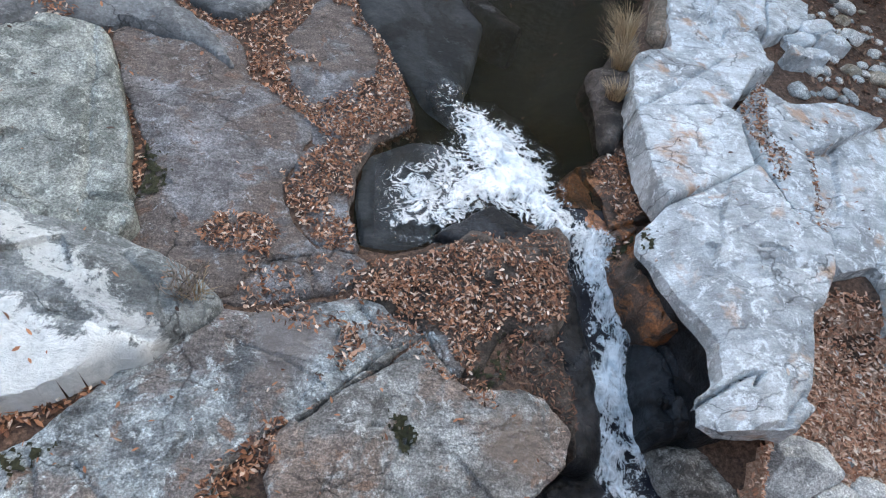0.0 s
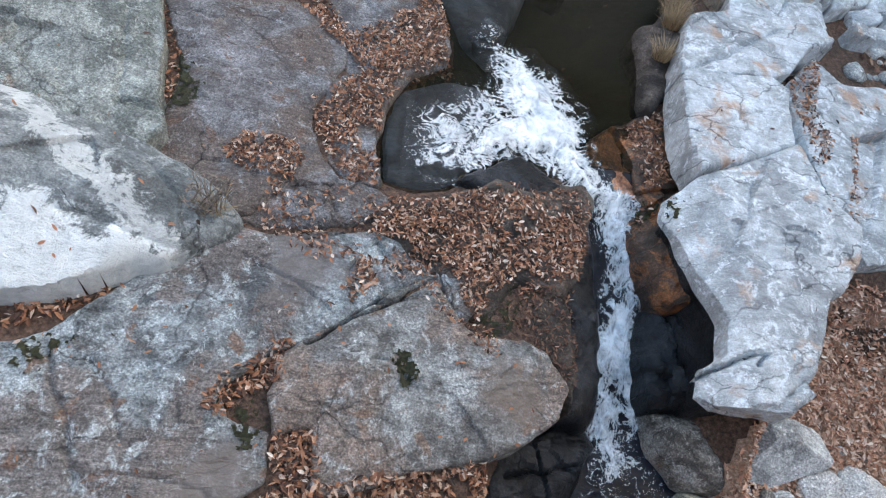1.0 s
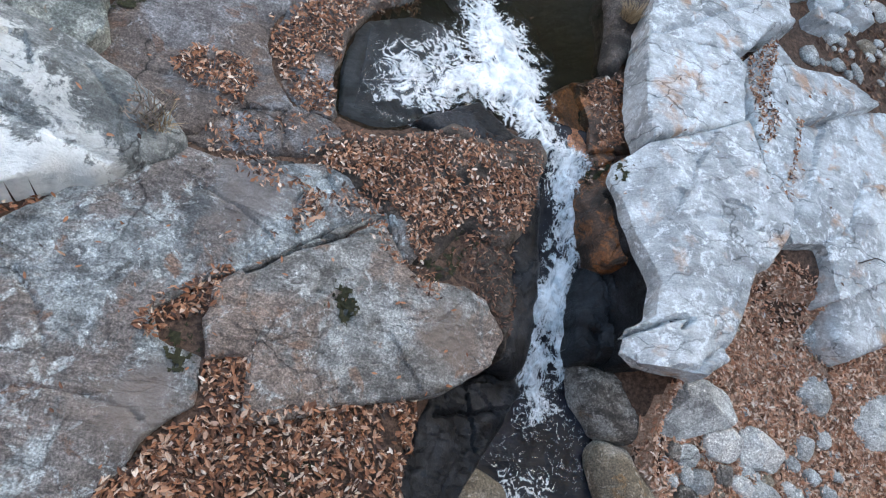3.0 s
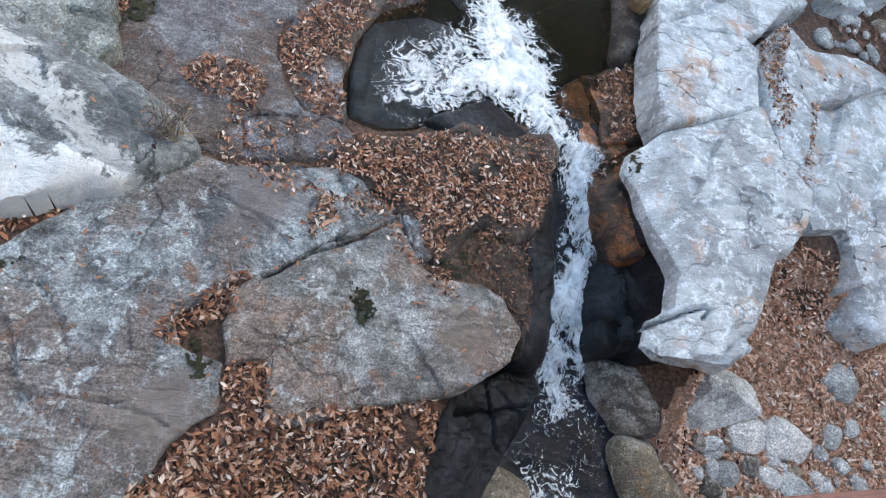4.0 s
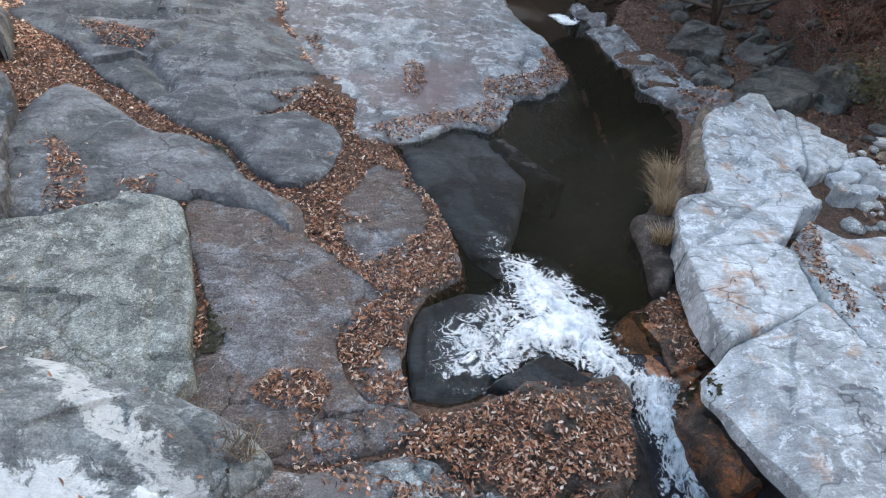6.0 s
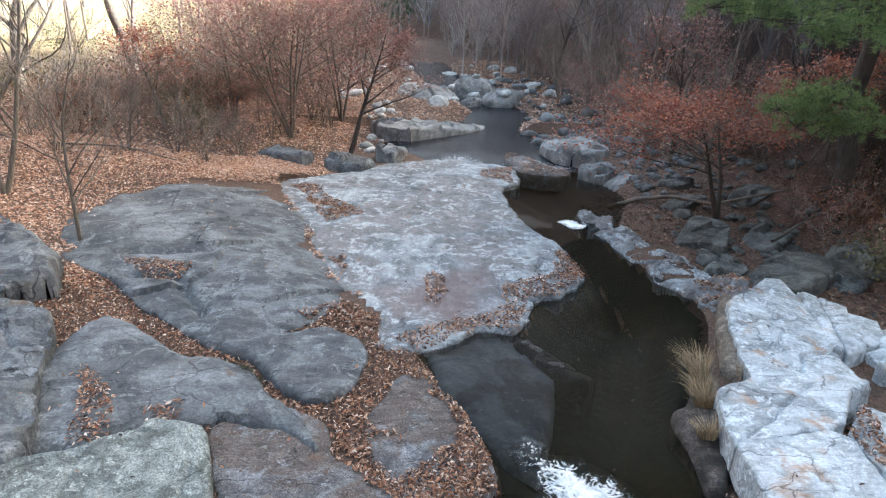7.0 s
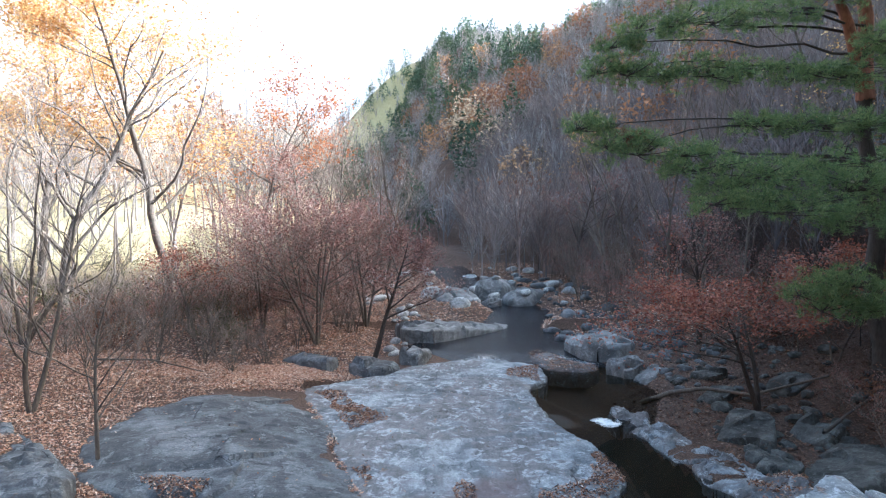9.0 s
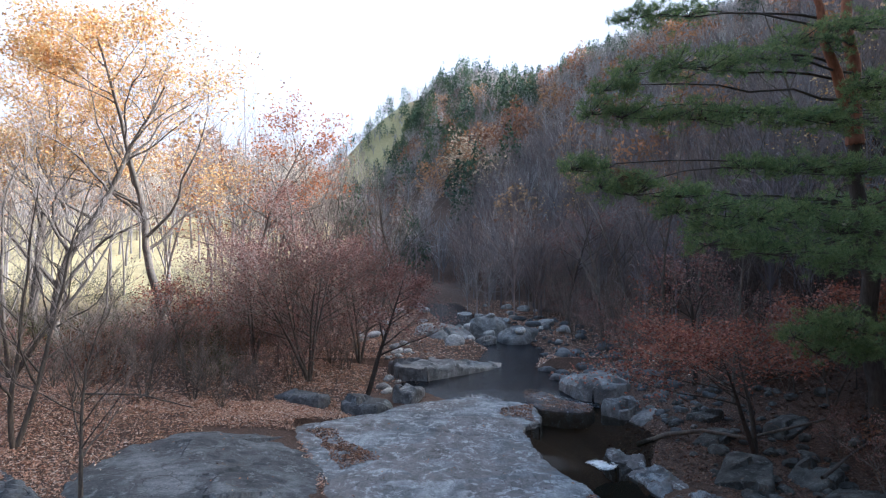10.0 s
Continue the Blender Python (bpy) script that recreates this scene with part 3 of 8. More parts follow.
def gully_bed():
    gx, gy = np.meshgrid(np.arange(4.2, 11.6, 0.06), np.arange(-5.2, 5.4, 0.06))
    gz = ground_height(gx, gy) + 0.008 + 0.02 * fbm(gx, gy, 0.12, 71, 4)
    at = np.arange(gx.size).reshape(gx.shape)
    faces = np.stack([at[:-1, :-1], at[:-1, 1:], at[1:, 1:], at[1:, :-1]], -1).reshape(-1, 4)
    low = (inside_by(GULLY, gx, gy) > 0.0) & (gz > -1.28)
    ob = new("gully_bed", mesh_from("gully_bed", np.stack([gx, gy, gz], -1).reshape(-1, 3), faces[low.reshape(-1)[faces].all(1)], GRAVEL))
    return tagged(ob, "pale grit and crumbled leaves in the gully", "gravel", kind="structure")


gully_bed()
sheet("pool_water", -0.6, 7.6, 4.1, 25.7, 0.1, lambda x, y: np.where((x > 2.75) & (y < 5.4), np.minimum(chute_level(y) - 0.08, 0), np.where(y > 18, stream_level(y), 0.0)), POOL_WATER, "dark green clear pool of still water", 0.004,
      where=lambda x, y: (y < 19) | (line_gap(STREAM, x, y) < 2.7))
sheet("stream_water", -4.0, 9.0, 25.5, 62.0, 0.2, lambda x, y: stream_level(y + 0.3 * np.sin(2.3 * x) - 0.1), RIFFLE, "dark rippled stream water between boulders", 0.012, 3,
      where=lambda x, y: line_gap(STREAM, x, y) < np.interp(y, [18, 22, 25, 29, 34, 40, 60], [2.2, 2.6, 2.8, 4.2, 3.3, 3.0, 3.3]))
sheet("tail_water", 1.2, 6.4, -6.0, 2.6, 0.06, lambda x, y: -1.3 + 0 * x - 0.05 * np.clip(0.5 - y, 0, None), RIFFLE, "black churning water below the cascade", 0.03, 4)
sheet("cascade_water", 2.9, 4.8, 2.0, 5.45, 0.04, lambda x, y: chute_level(y) - 0.04, RIFFLE, "thin dark water sliding down the rock chute", 0.03, 5)


# ---- rocks ----
def rock(name, label, outline, top, material, edge=0.15, dome=0.1, tilt=(0.0, 0.0), rough=0.05, lump=0.5, cell=0.04, bottom=-0.4, cracks=(), seed=1, cut=1, wobble=0.05, grow_by=0.03, strata=None, ledges=(3, 0.02), swell=None, facet=(0.55, 0.012, 0.07, 0.5, 1.8), planes=(), group="", category="rock"):
    """A rock from its plan outline: rounded rim, slightly domed and uneven top, steep flanks down to bottom."""
    poly = rounded(outline, cut)
    cx, cy = poly.mean(0)

    def height(x, y, raw=False):
        wx = x + fbm(x, y, 0.35, seed + 3, 4) * wobble * 1.3
        wy = y + fbm(x, y, 0.35, seed + 7, 4) * wobble * 1.3
        d = inside_by(poly, wx, wy) + grow_by
        u = np.clip(d / edge, 0, 1)
        z = top + tilt[0] * (x - cx) + tilt[1] * (y - cy) + dome * (1 - np.exp(-np.clip(d, 0, None) / (swell or edge * 2.5 + 0.05)))
        z = z - edge * 0.9 * (1 - np.sqrt(np.clip(1 - (1 - u) ** 2, 0, 1)))
        z = z + fbm(x, y, lump, seed, 5) * rough * (0.4 + 0.6 * u)
        if ledges:
            s = (fbm(x * 0.8 + y * 0.35, y * 1.5 - x * 0.3, lump * 1.4, seed + 60, 5) + 1) * ledges[0]
            z = z + ledges[1] * (np.floor(s) + smooth(0.8, 1.0, s % 1.0) - ledges[0]) * u
        if facet:
            z = z + facet_field(x + fbm(x, y, 0.5, seed + 70, 4) * 0.04, y + fbm(x, y, 0.5, seed + 74, 4) * 0.04, *facet, seed + 80) * (0.3 + 0.7 * u)
        if strata:
            angle, step, depth = strata
            s = (x * math.cos(angle) + y * math.sin(angle)) / step + fbm(x, y, 0.9, seed + 11, 3) * 1.3
            z = z + depth * (np.abs((s % 1.0) - 0.5) * 2 - 0.5) * (0.5 + 0.5 * vnoise(x * 1.3, y * 1.3, seed + 5))
        for px, py, pz, gx, gy in planes:
            z = np.minimum(z, pz + gx * (x - px) + gy * (y - py) + fbm(x, y, lump, seed + 41, 4) * rough)
        for line, width, depth in cracks:
            jx, jy = x + fbm(x, y, 0.25, seed + 21, 3) * 0.05, y + fbm(x, y, 0.25, seed + 25, 3) * 0.05
            z = z - depth * np.exp(-(line_gap(line, jx, jy) / width) ** 2)
        return d, (z if raw else np.where(d > 0, z, -9.0))

    pad = 1.5 * wobble + grow_by + 4 * cell
    x0, y0 = poly.min(0) - pad
    x1, y1 = poly.max(0) + pad
    nx, ny = int((x1 - x0) / cell) + 2, int((y1 - y0) / cell) + 2
    gx, gy = np.meshgrid(x0 + np.arange(nx) * cell, y0 + np.arange(ny) * cell)
    d, gz = height(gx, gy, True)
    slope_y, slope_x = np.gradient(d, cell)
    long = np.maximum(np.hypot(slope_x, slope_y), 0.5)
    slope_x, slope_y = slope_x / long, slope_y / long
    out = d <= -1.3 * cell
    shift = np.where(out, d + 0.012, np.where(d <= 0, d, 0.0))
    gx2, gy2 = gx - slope_x * shift, gy - slope_y * shift
    low = bottom + fbm(gx, gy, 0.4, seed + 31, 2) * 0.05
    gz = np.where(out, low, gz)
    at = np.arange(nx * ny).reshape(ny, nx)
    faces = np.stack([at[:-1, :-1], at[:-1, 1:], at[1:, 1:], at[1:, :-1]], -1).reshape(-1, 4)
    ok = ((d > -2.9 * cell).reshape(-1)[faces]).all(1) & ((d > -1.3 * cell).reshape(-1)[faces]).any(1)
    faces = faces[ok]
    used = np.unique(faces)
    back = np.full(nx * ny, -1)
    back[used] = np.arange(len(used))
    base = Vector((float(cx), float(cy), bottom))
    verts = np.stack([gx2, gy2, gz], -1).reshape(-1, 3)[used] - np.array(base)
    me = mesh_from(name, verts, back[faces], material)
    me.set_sharp_from_angle(angle=radians(30))
    ob = new(name, me)
    ob.location = base
    ROCKS.append(((x0, y0, x1, y1), height))
    return tagged(ob, label, category, group)


# slabs by the cascade
rock("flat_rock", "broad blue-grey granite slab with brown stains and pitted hollows",
     [(-2.86, 1.73), (-2.34, 1.92), (-2.1, 2.24), (-1.76, 2.64), (-1.02, 3.32), (-0.68, 3.32), (-0.02, 3.48), (0.45, 3.59), (0.8, 3.35), (1.01, 3.22),
      (0.37, 2.69), (-0.1, 2.29), (-0.47, 2.05), (-0.81, 1.64), (-0.69, 1.4), (-0.33, 1.31), (-0.28, 0.92), (-0.6, 0.59), (-0.76, 0.26), (-0.82, -0.4), (-3.4, -0.6)],
     0.24, BLUE_GRANITE, 0.05, 0.05, rough=0.10, lump=0.6, cell=0.024, cut=0, bottom=-0.3, seed=3, strata=(1.9, 0.45, 0.03),
     cracks=[([(-0.72, 3.37), (-0.3, 3.36), (0.17, 3.55)], 0.02, 0.06), ([(0.44, 3.46), (0.6, 3.2), (0.79, 3.1)], 0.018, 0.07), ([(-1.95, 1.75), (-1.6, 1.35), (-1.48, 1.12)], 0.03, 0.05), ([(-0.9, 3.0), (-0.2, 2.75), (0.1, 2.5)], 0.015, 0.04), ([(-2.3, 1.75), (-1.95, 1.2), (-1.75, 0.75)], 0.03, 0.06), ([(-1.75, 0.8), (-1.1, 0.85), (-0.6, 0.7)], 0.03, 0.05), ([(0.45, 3.5), (0.2, 3.0), (0.25, 2.7)], 0.03, 0.05)])
rock("flat_rock", "grey speckled granite slab with lichen and a dark crevice edge",
     [(1.1, 3.26), (1.03, 3.1), (0.39, 2.63), (-0.1, 2.26), (-0.3, 1.98), (-0.38, 1.68), (-0.24, 1.33), (0.1, 1.4), (0.17, 1.1), (0.14, 0.8), (0.65, 0.98),
      (1.2, 1.18), (1.74, 1.33), (2.19, 1.58), (2.49, 1.81), (2.6, 2.13), (2.38, 2.47), (2.11, 2.57), (1.61, 2.48), (1.41, 2.63)],
     0.27, GREY_GRANITE, 0.06, 0.06, rough=0.07, lump=0.5, cell=0.022, cut=0, bottom=-1.2, seed=8,
     cracks=[([(-0.12, 2.2), (0.28, 2.5), (0.6, 2.68), (1.06, 3.1)], 0.017, 0.18), ([(1.08, 3.2), (1.3, 2.88), (1.5, 2.6)], 0.017, 0.18), ([(0.55, 2.12), (0.8, 2.02), (0.95, 1.95)], 0.014, 0.05), ([(0.5, 2.72), (0.75, 2.78), (1.08, 2.95)], 0.025, 0.08), ([(0.85, 2.1), (0.9, 1.9)], 0.07, 0.08), ([(0.5, 2.0), (0.85, 2.05)], 0.02, 0.04)])
rock("small_rock", "small triangular blue-grey granite piece wedged between slabs", [(1.16, 3.31), (1.34, 3.4), (1.53, 3.2), (1.52, 2.72), (1.35, 2.81)],
     0.27, BLUE_GRANITE, 0.06, 0.04, cell=0.02, rough=0.03, bottom=-0.3, seed=12)
rock("flat_rock", "dark brown mossy rock wedge at the edge of the cascade",
     [(1.64, 2.56), (2.09, 3.33), (2.66, 3.26), (2.75, 2.72), (2.72, 1.94), (2.58, 2.16), (2.42, 2.51), (2.15, 2.61)],
     0.12, BROWN_ROCK, 0.12, 0.08, rough=0.07, lump=0.3, cell=0.03, bottom=-1.3, seed=14)
rock("flat_rock", "brown rock ledge covered with fallen leaves beside the fall",
     [(0.37, 4.0), (0.87, 4.13), (1.58, 4.49), (1.78, 4.69), (2.53, 4.52), (2.83, 4.74), (3.02, 4.68), (2.92, 4.11), (2.86, 3.54), (2.59, 3.18), (2.04, 3.25), (1.58, 2.65), (1.12, 3.24), (0.8, 3.29), (0.38, 3.56)],
     0.25, BROWN_ROCK, 0.15, 0.10, tilt=(0.03, 0.02), rough=0.09, lump=0.4, cell=0.03, bottom=-1.0, seed=16)
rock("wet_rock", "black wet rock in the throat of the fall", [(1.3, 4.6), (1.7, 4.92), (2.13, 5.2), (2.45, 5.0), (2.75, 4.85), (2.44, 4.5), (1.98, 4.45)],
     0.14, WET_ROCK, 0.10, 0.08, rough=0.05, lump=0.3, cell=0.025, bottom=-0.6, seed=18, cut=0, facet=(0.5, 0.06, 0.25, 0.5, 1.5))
rock("wet_rock", "dark damp rock nose at the head of the chute", [(2.31, 4.35), (2.55, 4.72), (2.95, 4.86), (3.12, 4.65), (3.02, 4.3), (2.75, 4.2)],
     0.24, BROWN_ROCK, 0.14, 0.08, rough=0.05, lump=0.3, cell=0.025, bottom=-0.8, seed=19)
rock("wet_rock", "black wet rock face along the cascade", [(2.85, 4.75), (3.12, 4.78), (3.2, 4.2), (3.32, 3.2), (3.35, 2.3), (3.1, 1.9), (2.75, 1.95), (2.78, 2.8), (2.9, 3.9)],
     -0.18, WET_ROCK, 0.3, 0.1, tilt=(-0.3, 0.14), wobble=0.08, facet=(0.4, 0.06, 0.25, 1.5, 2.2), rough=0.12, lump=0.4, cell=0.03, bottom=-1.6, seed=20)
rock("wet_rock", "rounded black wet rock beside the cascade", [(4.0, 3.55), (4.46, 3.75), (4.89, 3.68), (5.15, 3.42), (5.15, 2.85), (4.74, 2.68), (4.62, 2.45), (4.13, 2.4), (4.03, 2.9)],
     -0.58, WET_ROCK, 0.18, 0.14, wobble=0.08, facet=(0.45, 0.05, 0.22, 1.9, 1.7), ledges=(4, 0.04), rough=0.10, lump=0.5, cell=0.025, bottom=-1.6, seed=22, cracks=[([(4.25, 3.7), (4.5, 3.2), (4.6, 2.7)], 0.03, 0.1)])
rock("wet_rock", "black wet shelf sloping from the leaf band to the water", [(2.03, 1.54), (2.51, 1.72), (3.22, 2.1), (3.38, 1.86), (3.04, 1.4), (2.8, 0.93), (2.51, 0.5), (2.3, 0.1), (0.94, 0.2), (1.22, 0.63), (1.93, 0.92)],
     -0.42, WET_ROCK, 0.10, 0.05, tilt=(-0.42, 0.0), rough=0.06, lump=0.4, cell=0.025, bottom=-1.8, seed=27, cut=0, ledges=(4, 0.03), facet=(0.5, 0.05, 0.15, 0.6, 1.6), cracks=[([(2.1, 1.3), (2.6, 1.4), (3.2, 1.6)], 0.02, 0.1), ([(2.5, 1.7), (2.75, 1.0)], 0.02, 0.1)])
rock("stained_rock", "rust-stained damp rock flank above the cascade", [(3.75, 5.1), (4.1, 5.3), (4.5, 4.6), (4.75, 4.0), (4.95, 3.75), (5.05, 3.45), (4.85, 3.3), (4.55, 3.5), (4.2, 3.66), (4.0, 3.95), (3.86, 4.48)],
     0.02, STAINED_ROCK, 0.10, 0.08, tilt=(0.55, 0.1), rough=0.10, lump=0.3, cell=0.025, bottom=-1.5, seed=24, cut=0, wobble=0.08, facet=(0.35, 0.04, 0.2, 0.9, 1.5))
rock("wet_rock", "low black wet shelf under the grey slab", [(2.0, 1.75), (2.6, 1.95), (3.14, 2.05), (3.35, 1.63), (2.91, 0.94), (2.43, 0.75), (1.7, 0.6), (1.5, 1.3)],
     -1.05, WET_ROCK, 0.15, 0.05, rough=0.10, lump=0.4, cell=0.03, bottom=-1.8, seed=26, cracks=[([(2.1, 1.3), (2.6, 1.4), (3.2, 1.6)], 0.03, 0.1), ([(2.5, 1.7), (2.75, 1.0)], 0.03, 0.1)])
# left group
rock("boulder", "pale grey boulder with a broad white lichen face",
     [(-4.3, 3.6), (-3.73, 4.0), (-3.15, 4.07), (-2.99, 4.03), (-2.64, 3.96), (-2.15, 3.89), (-1.65, 3.8), (-1.35, 3.68), (-0.98, 3.39), (-0.97, 3.27), (-1.23, 3.01), (-1.53, 2.73), (-1.77, 2.61), (-2.18, 2.43), (-2.49, 2.28), (-3.05, 2.08), (-3.7, 2.0)],
     0.75, PALE_BOULDER, 0.16, 0.22, tilt=(-0.24, 0.0), rough=0.05, lump=0.8, cell=0.03, bottom=-0.2, seed=28, cut=0, facet=(0.9, 0.03, 0.12, 0.6, 1.8),
     planes=[(-2.4, 2.9, 0.86, -0.12, 0.55), (-2.6, 3.75, 0.86, -0.25, -0.55), (-1.45, 3.0, 0.60, -0.5, 0.5)],
     cracks=[([(-2.45, 2.88), (-2.03, 2.88), (-1.71, 2.83), (-1.5, 2.82)], 0.03, 0.05), ([(-1.9, 3.6), (-1.5, 3.3), (-1.2, 3.2)], 0.03, 0.05)])
rock("block_rock", "angular greenish grey granite block with vertical cracks",
     [(-5.64, 6.13), (-4.81, 6.51), (-3.88, 7.06), (-3.77, 7.41), (-2.97, 7.25), (-2.68, 6.5), (-2.1, 4.59), (-2.0, 4.32), (-2.18, 3.87), (-2.49, 4.0), (-3.62, 3.98), (-4.4, 3.84)],
     0.55, GREEN_GRANITE, 0.06, 0.08, tilt=(-0.06, 0.0), facet=(1.0, 0.04, 0.10, 0.4, 1.6), rough=0.08, lump=0.6, cell=0.04, bottom=-0.2, seed=30,
     cracks=[([(-3.1, 7.2), (-2.75, 5.6), (-2.5, 4.4)], 0.03, 0.05), ([(-2.5, 4.5), (-2.05, 4.45)], 0.03, 0.06), ([(-4.3, 6.4), (-3.9, 4.4)], 0.03, 0.04)])
rock("flat_rock", "smooth purplish grey slab of bedrock with faint streaks",
     [(-3.1, 7.7), (-2.6, 8.2), (-2.12, 8.31), (-1.41, 7.88), (-1.19, 7.06), (-0.46, 6.7), (-0.25, 6.23), (-0.53, 5.52), (-0.58, 4.93), (-0.38, 4.53), (-0.08, 4.25), (-0.69, 4.06), (-1.02, 3.5),
      (-1.89, 3.7), (-2.25, 4.0), (-2.14, 4.67), (-2.1, 5.47), (-2.58, 6.43)],
     0.17, PURPLE_SLAB, 0.05, 0.05, rough=0.05, lump=0.8, cell=0.04, bottom=-0.3, seed=32, strata=(1.2, 0.7, 0.02))
rock("flat_rock", "brown bedrock slab edged with fallen leaves at the pool",
     [(-0.68, 8.41), (-0.33, 9.34), (0.12, 9.68), (0.39, 8.84), (0.82, 8.12), (1.16, 6.74), (0.53, 6.13), (0.34, 5.56), (0.26, 5.05), (0.39, 4.28), (-0.09, 4.3), (-0.55, 4.98), (-0.32, 6.15), (-0.41, 6.9), (-0.87, 7.08), (-0.99, 7.58)],
     0.12, PURPLE_SLAB, 0.08, 0.04, rough=0.06, lump=0.6, cell=0.04, bottom=-0.5, seed=34)
rock("flat_rock", "low dark grey rock strip with a shadowed lower edge", [(-1.25, 3.8), (-0.35, 4.25), (0.3, 4.25), (0.52, 4.13), (0.23, 3.76), (-0.36, 3.58), (-1.0, 3.48)],
     0.13, PURPLE_SLAB, 0.08, 0.05, rough=0.06, lump=0.4, cell=0.03, bottom=-0.3, seed=36, cracks=[([(-0.7, 4.05), (-0.55, 3.55)], 0.025, 0.05), ([(-0.2, 4.25), (-0.05, 3.7)], 0.025, 0.05)])
rock("sunken_rock", "grey flat rock under a skin of clear water by the fall", [(0.43, 5.97), (1.18, 6.4), (1.68, 6.4), (1.77, 6.0), (1.56, 5.05), (1.01, 4.43), (0.51, 4.48), (0.36, 5.21)],
     -0.04, SHELF_ROCK, 0.08, 0.02, rough=0.02, cell=0.04, bottom=-0.9, seed=37, ledges=None)
# rock shelf whose pale blue also paints the pool's sky reflection
rock("sunken_rock", "blue-grey pool shelf, its paleness standing in for reflected sky", [(-0.18, 10.57), (0.78, 11.27), (1.33, 11.7), (2.23, 11.67), (2.54, 10.74), (2.52, 9.74), (2.25, 8.79), (1.93, 7.65), (1.31, 7.43), (1.02, 7.98), (0.7, 8.66), (0.33, 9.22), (0.25, 10.18)],
     -0.12, SHELF_ROCK, 0.25, 0.03, rough=0.07, cell=0.05, bottom=-1.0, seed=38, ledges=None, tilt=(-0.05, 0.0))
rock("sunken_rock", "rust-orange rock under shallow water beside the lip", [(3.21, 5.89), (3.62, 6.29), (3.88, 5.75), (3.91, 5.1), (3.6, 5.12), (3.33, 5.44)],
     -0.09, RUST_BED, 0.12, 0.04, rough=0.03, cell=0.03, bottom=-0.9, seed=39, ledges=None)
rock("flat_rock", "low leaf-strewn brown rock tongue across the stream", [(3.45, 27.5), (3.7, 28.5), (4.3, 28.7), (4.8, 27.6), (5.35, 26.6), (6.25, 25.6), (6.1, 24.9), (5.4, 24.6), (4.7, 24.75), (4.0, 25.1), (3.5, 26.6)],
     0.22, PURPLE_SLAB, 0.3, 0.05, rough=0.08, lump=0.7, cell=0.06, bottom=-0.5, seed=161, tilt=(-0.01, 0.035))
# white rocks along the pool
rock("base_rock", "tan-brown stained flank of the white block above the pool", [(6.95, 12.75), (6.5, 12.0), (6.2, 11.3), (5.85, 10.4), (5.56, 9.7), (5.7, 9.3), (6.3, 9.4), (6.6, 10.6), (7.1, 12.0)],
     0.46, TAN_GRANITE, 0.3, 0.05, rough=0.05, lump=0.5, cell=0.04, bottom=-0.8, seed=141, cut=0)
rock("white_rock", "bluish white granite block with a broken top at the pool", [(6.47, 11.63), (6.78, 11.98), (7.18, 12.2), (8.1, 13.15), (8.5, 13.2), (8.55, 12.6), (8.5, 12.05), (8.0, 10.75), (7.66, 9.72), (7.72, 9.35), (7.55, 9.1), (6.58, 9.06), (5.72, 8.95), (5.8, 9.6), (6.05, 10.4)],
     0.56, WHITE_GRANITE, 0.06, 0.10, tilt=(-0.03, 0.03), facet=(0.75, 0.05, 0.15, 0.95, 1.8), ledges=(3, 0.03), swell=1.5, wobble=0.04, rough=0.05, cut=0, strata=(2.2, 0.4, 0.016), lump=0.7, cell=0.04, bottom=-0.2, seed=40,
     planes=[(7.3, 10.6, 0.66, -0.35, 0.1), (6.5, 9.5, 0.62, 0.12, 0.16)],
     cracks=[([(6.1, 9.9), (6.7, 10.0), (7.1, 10.5)], 0.04, 0.07), ([(6.9, 11.8), (7.4, 11.0), (8.1, 11.2)], 0.03, 0.05), ([(6.7, 9.1), (6.95, 9.6), (7.6, 9.8)], 0.03, 0.08)])
for outline, top, seed, lean in [([(8.62, 12.65), (8.95, 12.5), (8.3, 10.9), (7.95, 10.0), (7.74, 9.95), (8.1, 10.9)], 0.47, 142, -0.10),
                                 ([(9.03, 12.48), (9.45, 12.2), (9.0, 11.2), (8.6, 10.25), (8.04, 9.95), (8.4, 10.85)], 0.36, 143, -0.06),
                                 ([(9.53, 12.2), (9.98, 11.85), (9.55, 11.0), (8.85, 10.45), (8.72, 10.4), (9.1, 11.2)], 0.22, 144, -0.12)]:
    rock("white_rock", "upright split layer of bluish white granite beside its block", outline, top, WHITE_GRANITE, 0.04, 0.04, tilt=(lean, 0.02), facet=(0.6, 0.03, 0.12, 0.95, 2.2), rough=0.04, lump=0.5, cell=0.035, bottom=-0.4, seed=seed, cut=0, wobble=0.03, group="split layers of the white block")
for k, (x, y, wide) in enumerate([(8.95, 10.15, 0.34), (9.55, 10.65, 0.42), (9.0, 9.6, 0.26), (9.75, 10.2, 0.3), (8.6, 9.55, 0.3)]):
    rock("white_rock", "angular white stone broken off the granite block", [(x + wide * (0.8 + 0.35 * ((j * 7 + k * 3) % 5) / 4) * math.cos(j * 1.26 + k), y + 0.6 * wide * math.sin(j * 1.26 + k)) for j in range(5)],
         0.30 + 0.03 * k, WHITE_GRANITE, 0.04, 0.04, tilt=(0.25 - 0.1 * k, 0.1), rough=0.03, lump=0.3, cell=0.035, bottom=-0.1, seed=150 + k, cut=0, group="broken white stones")
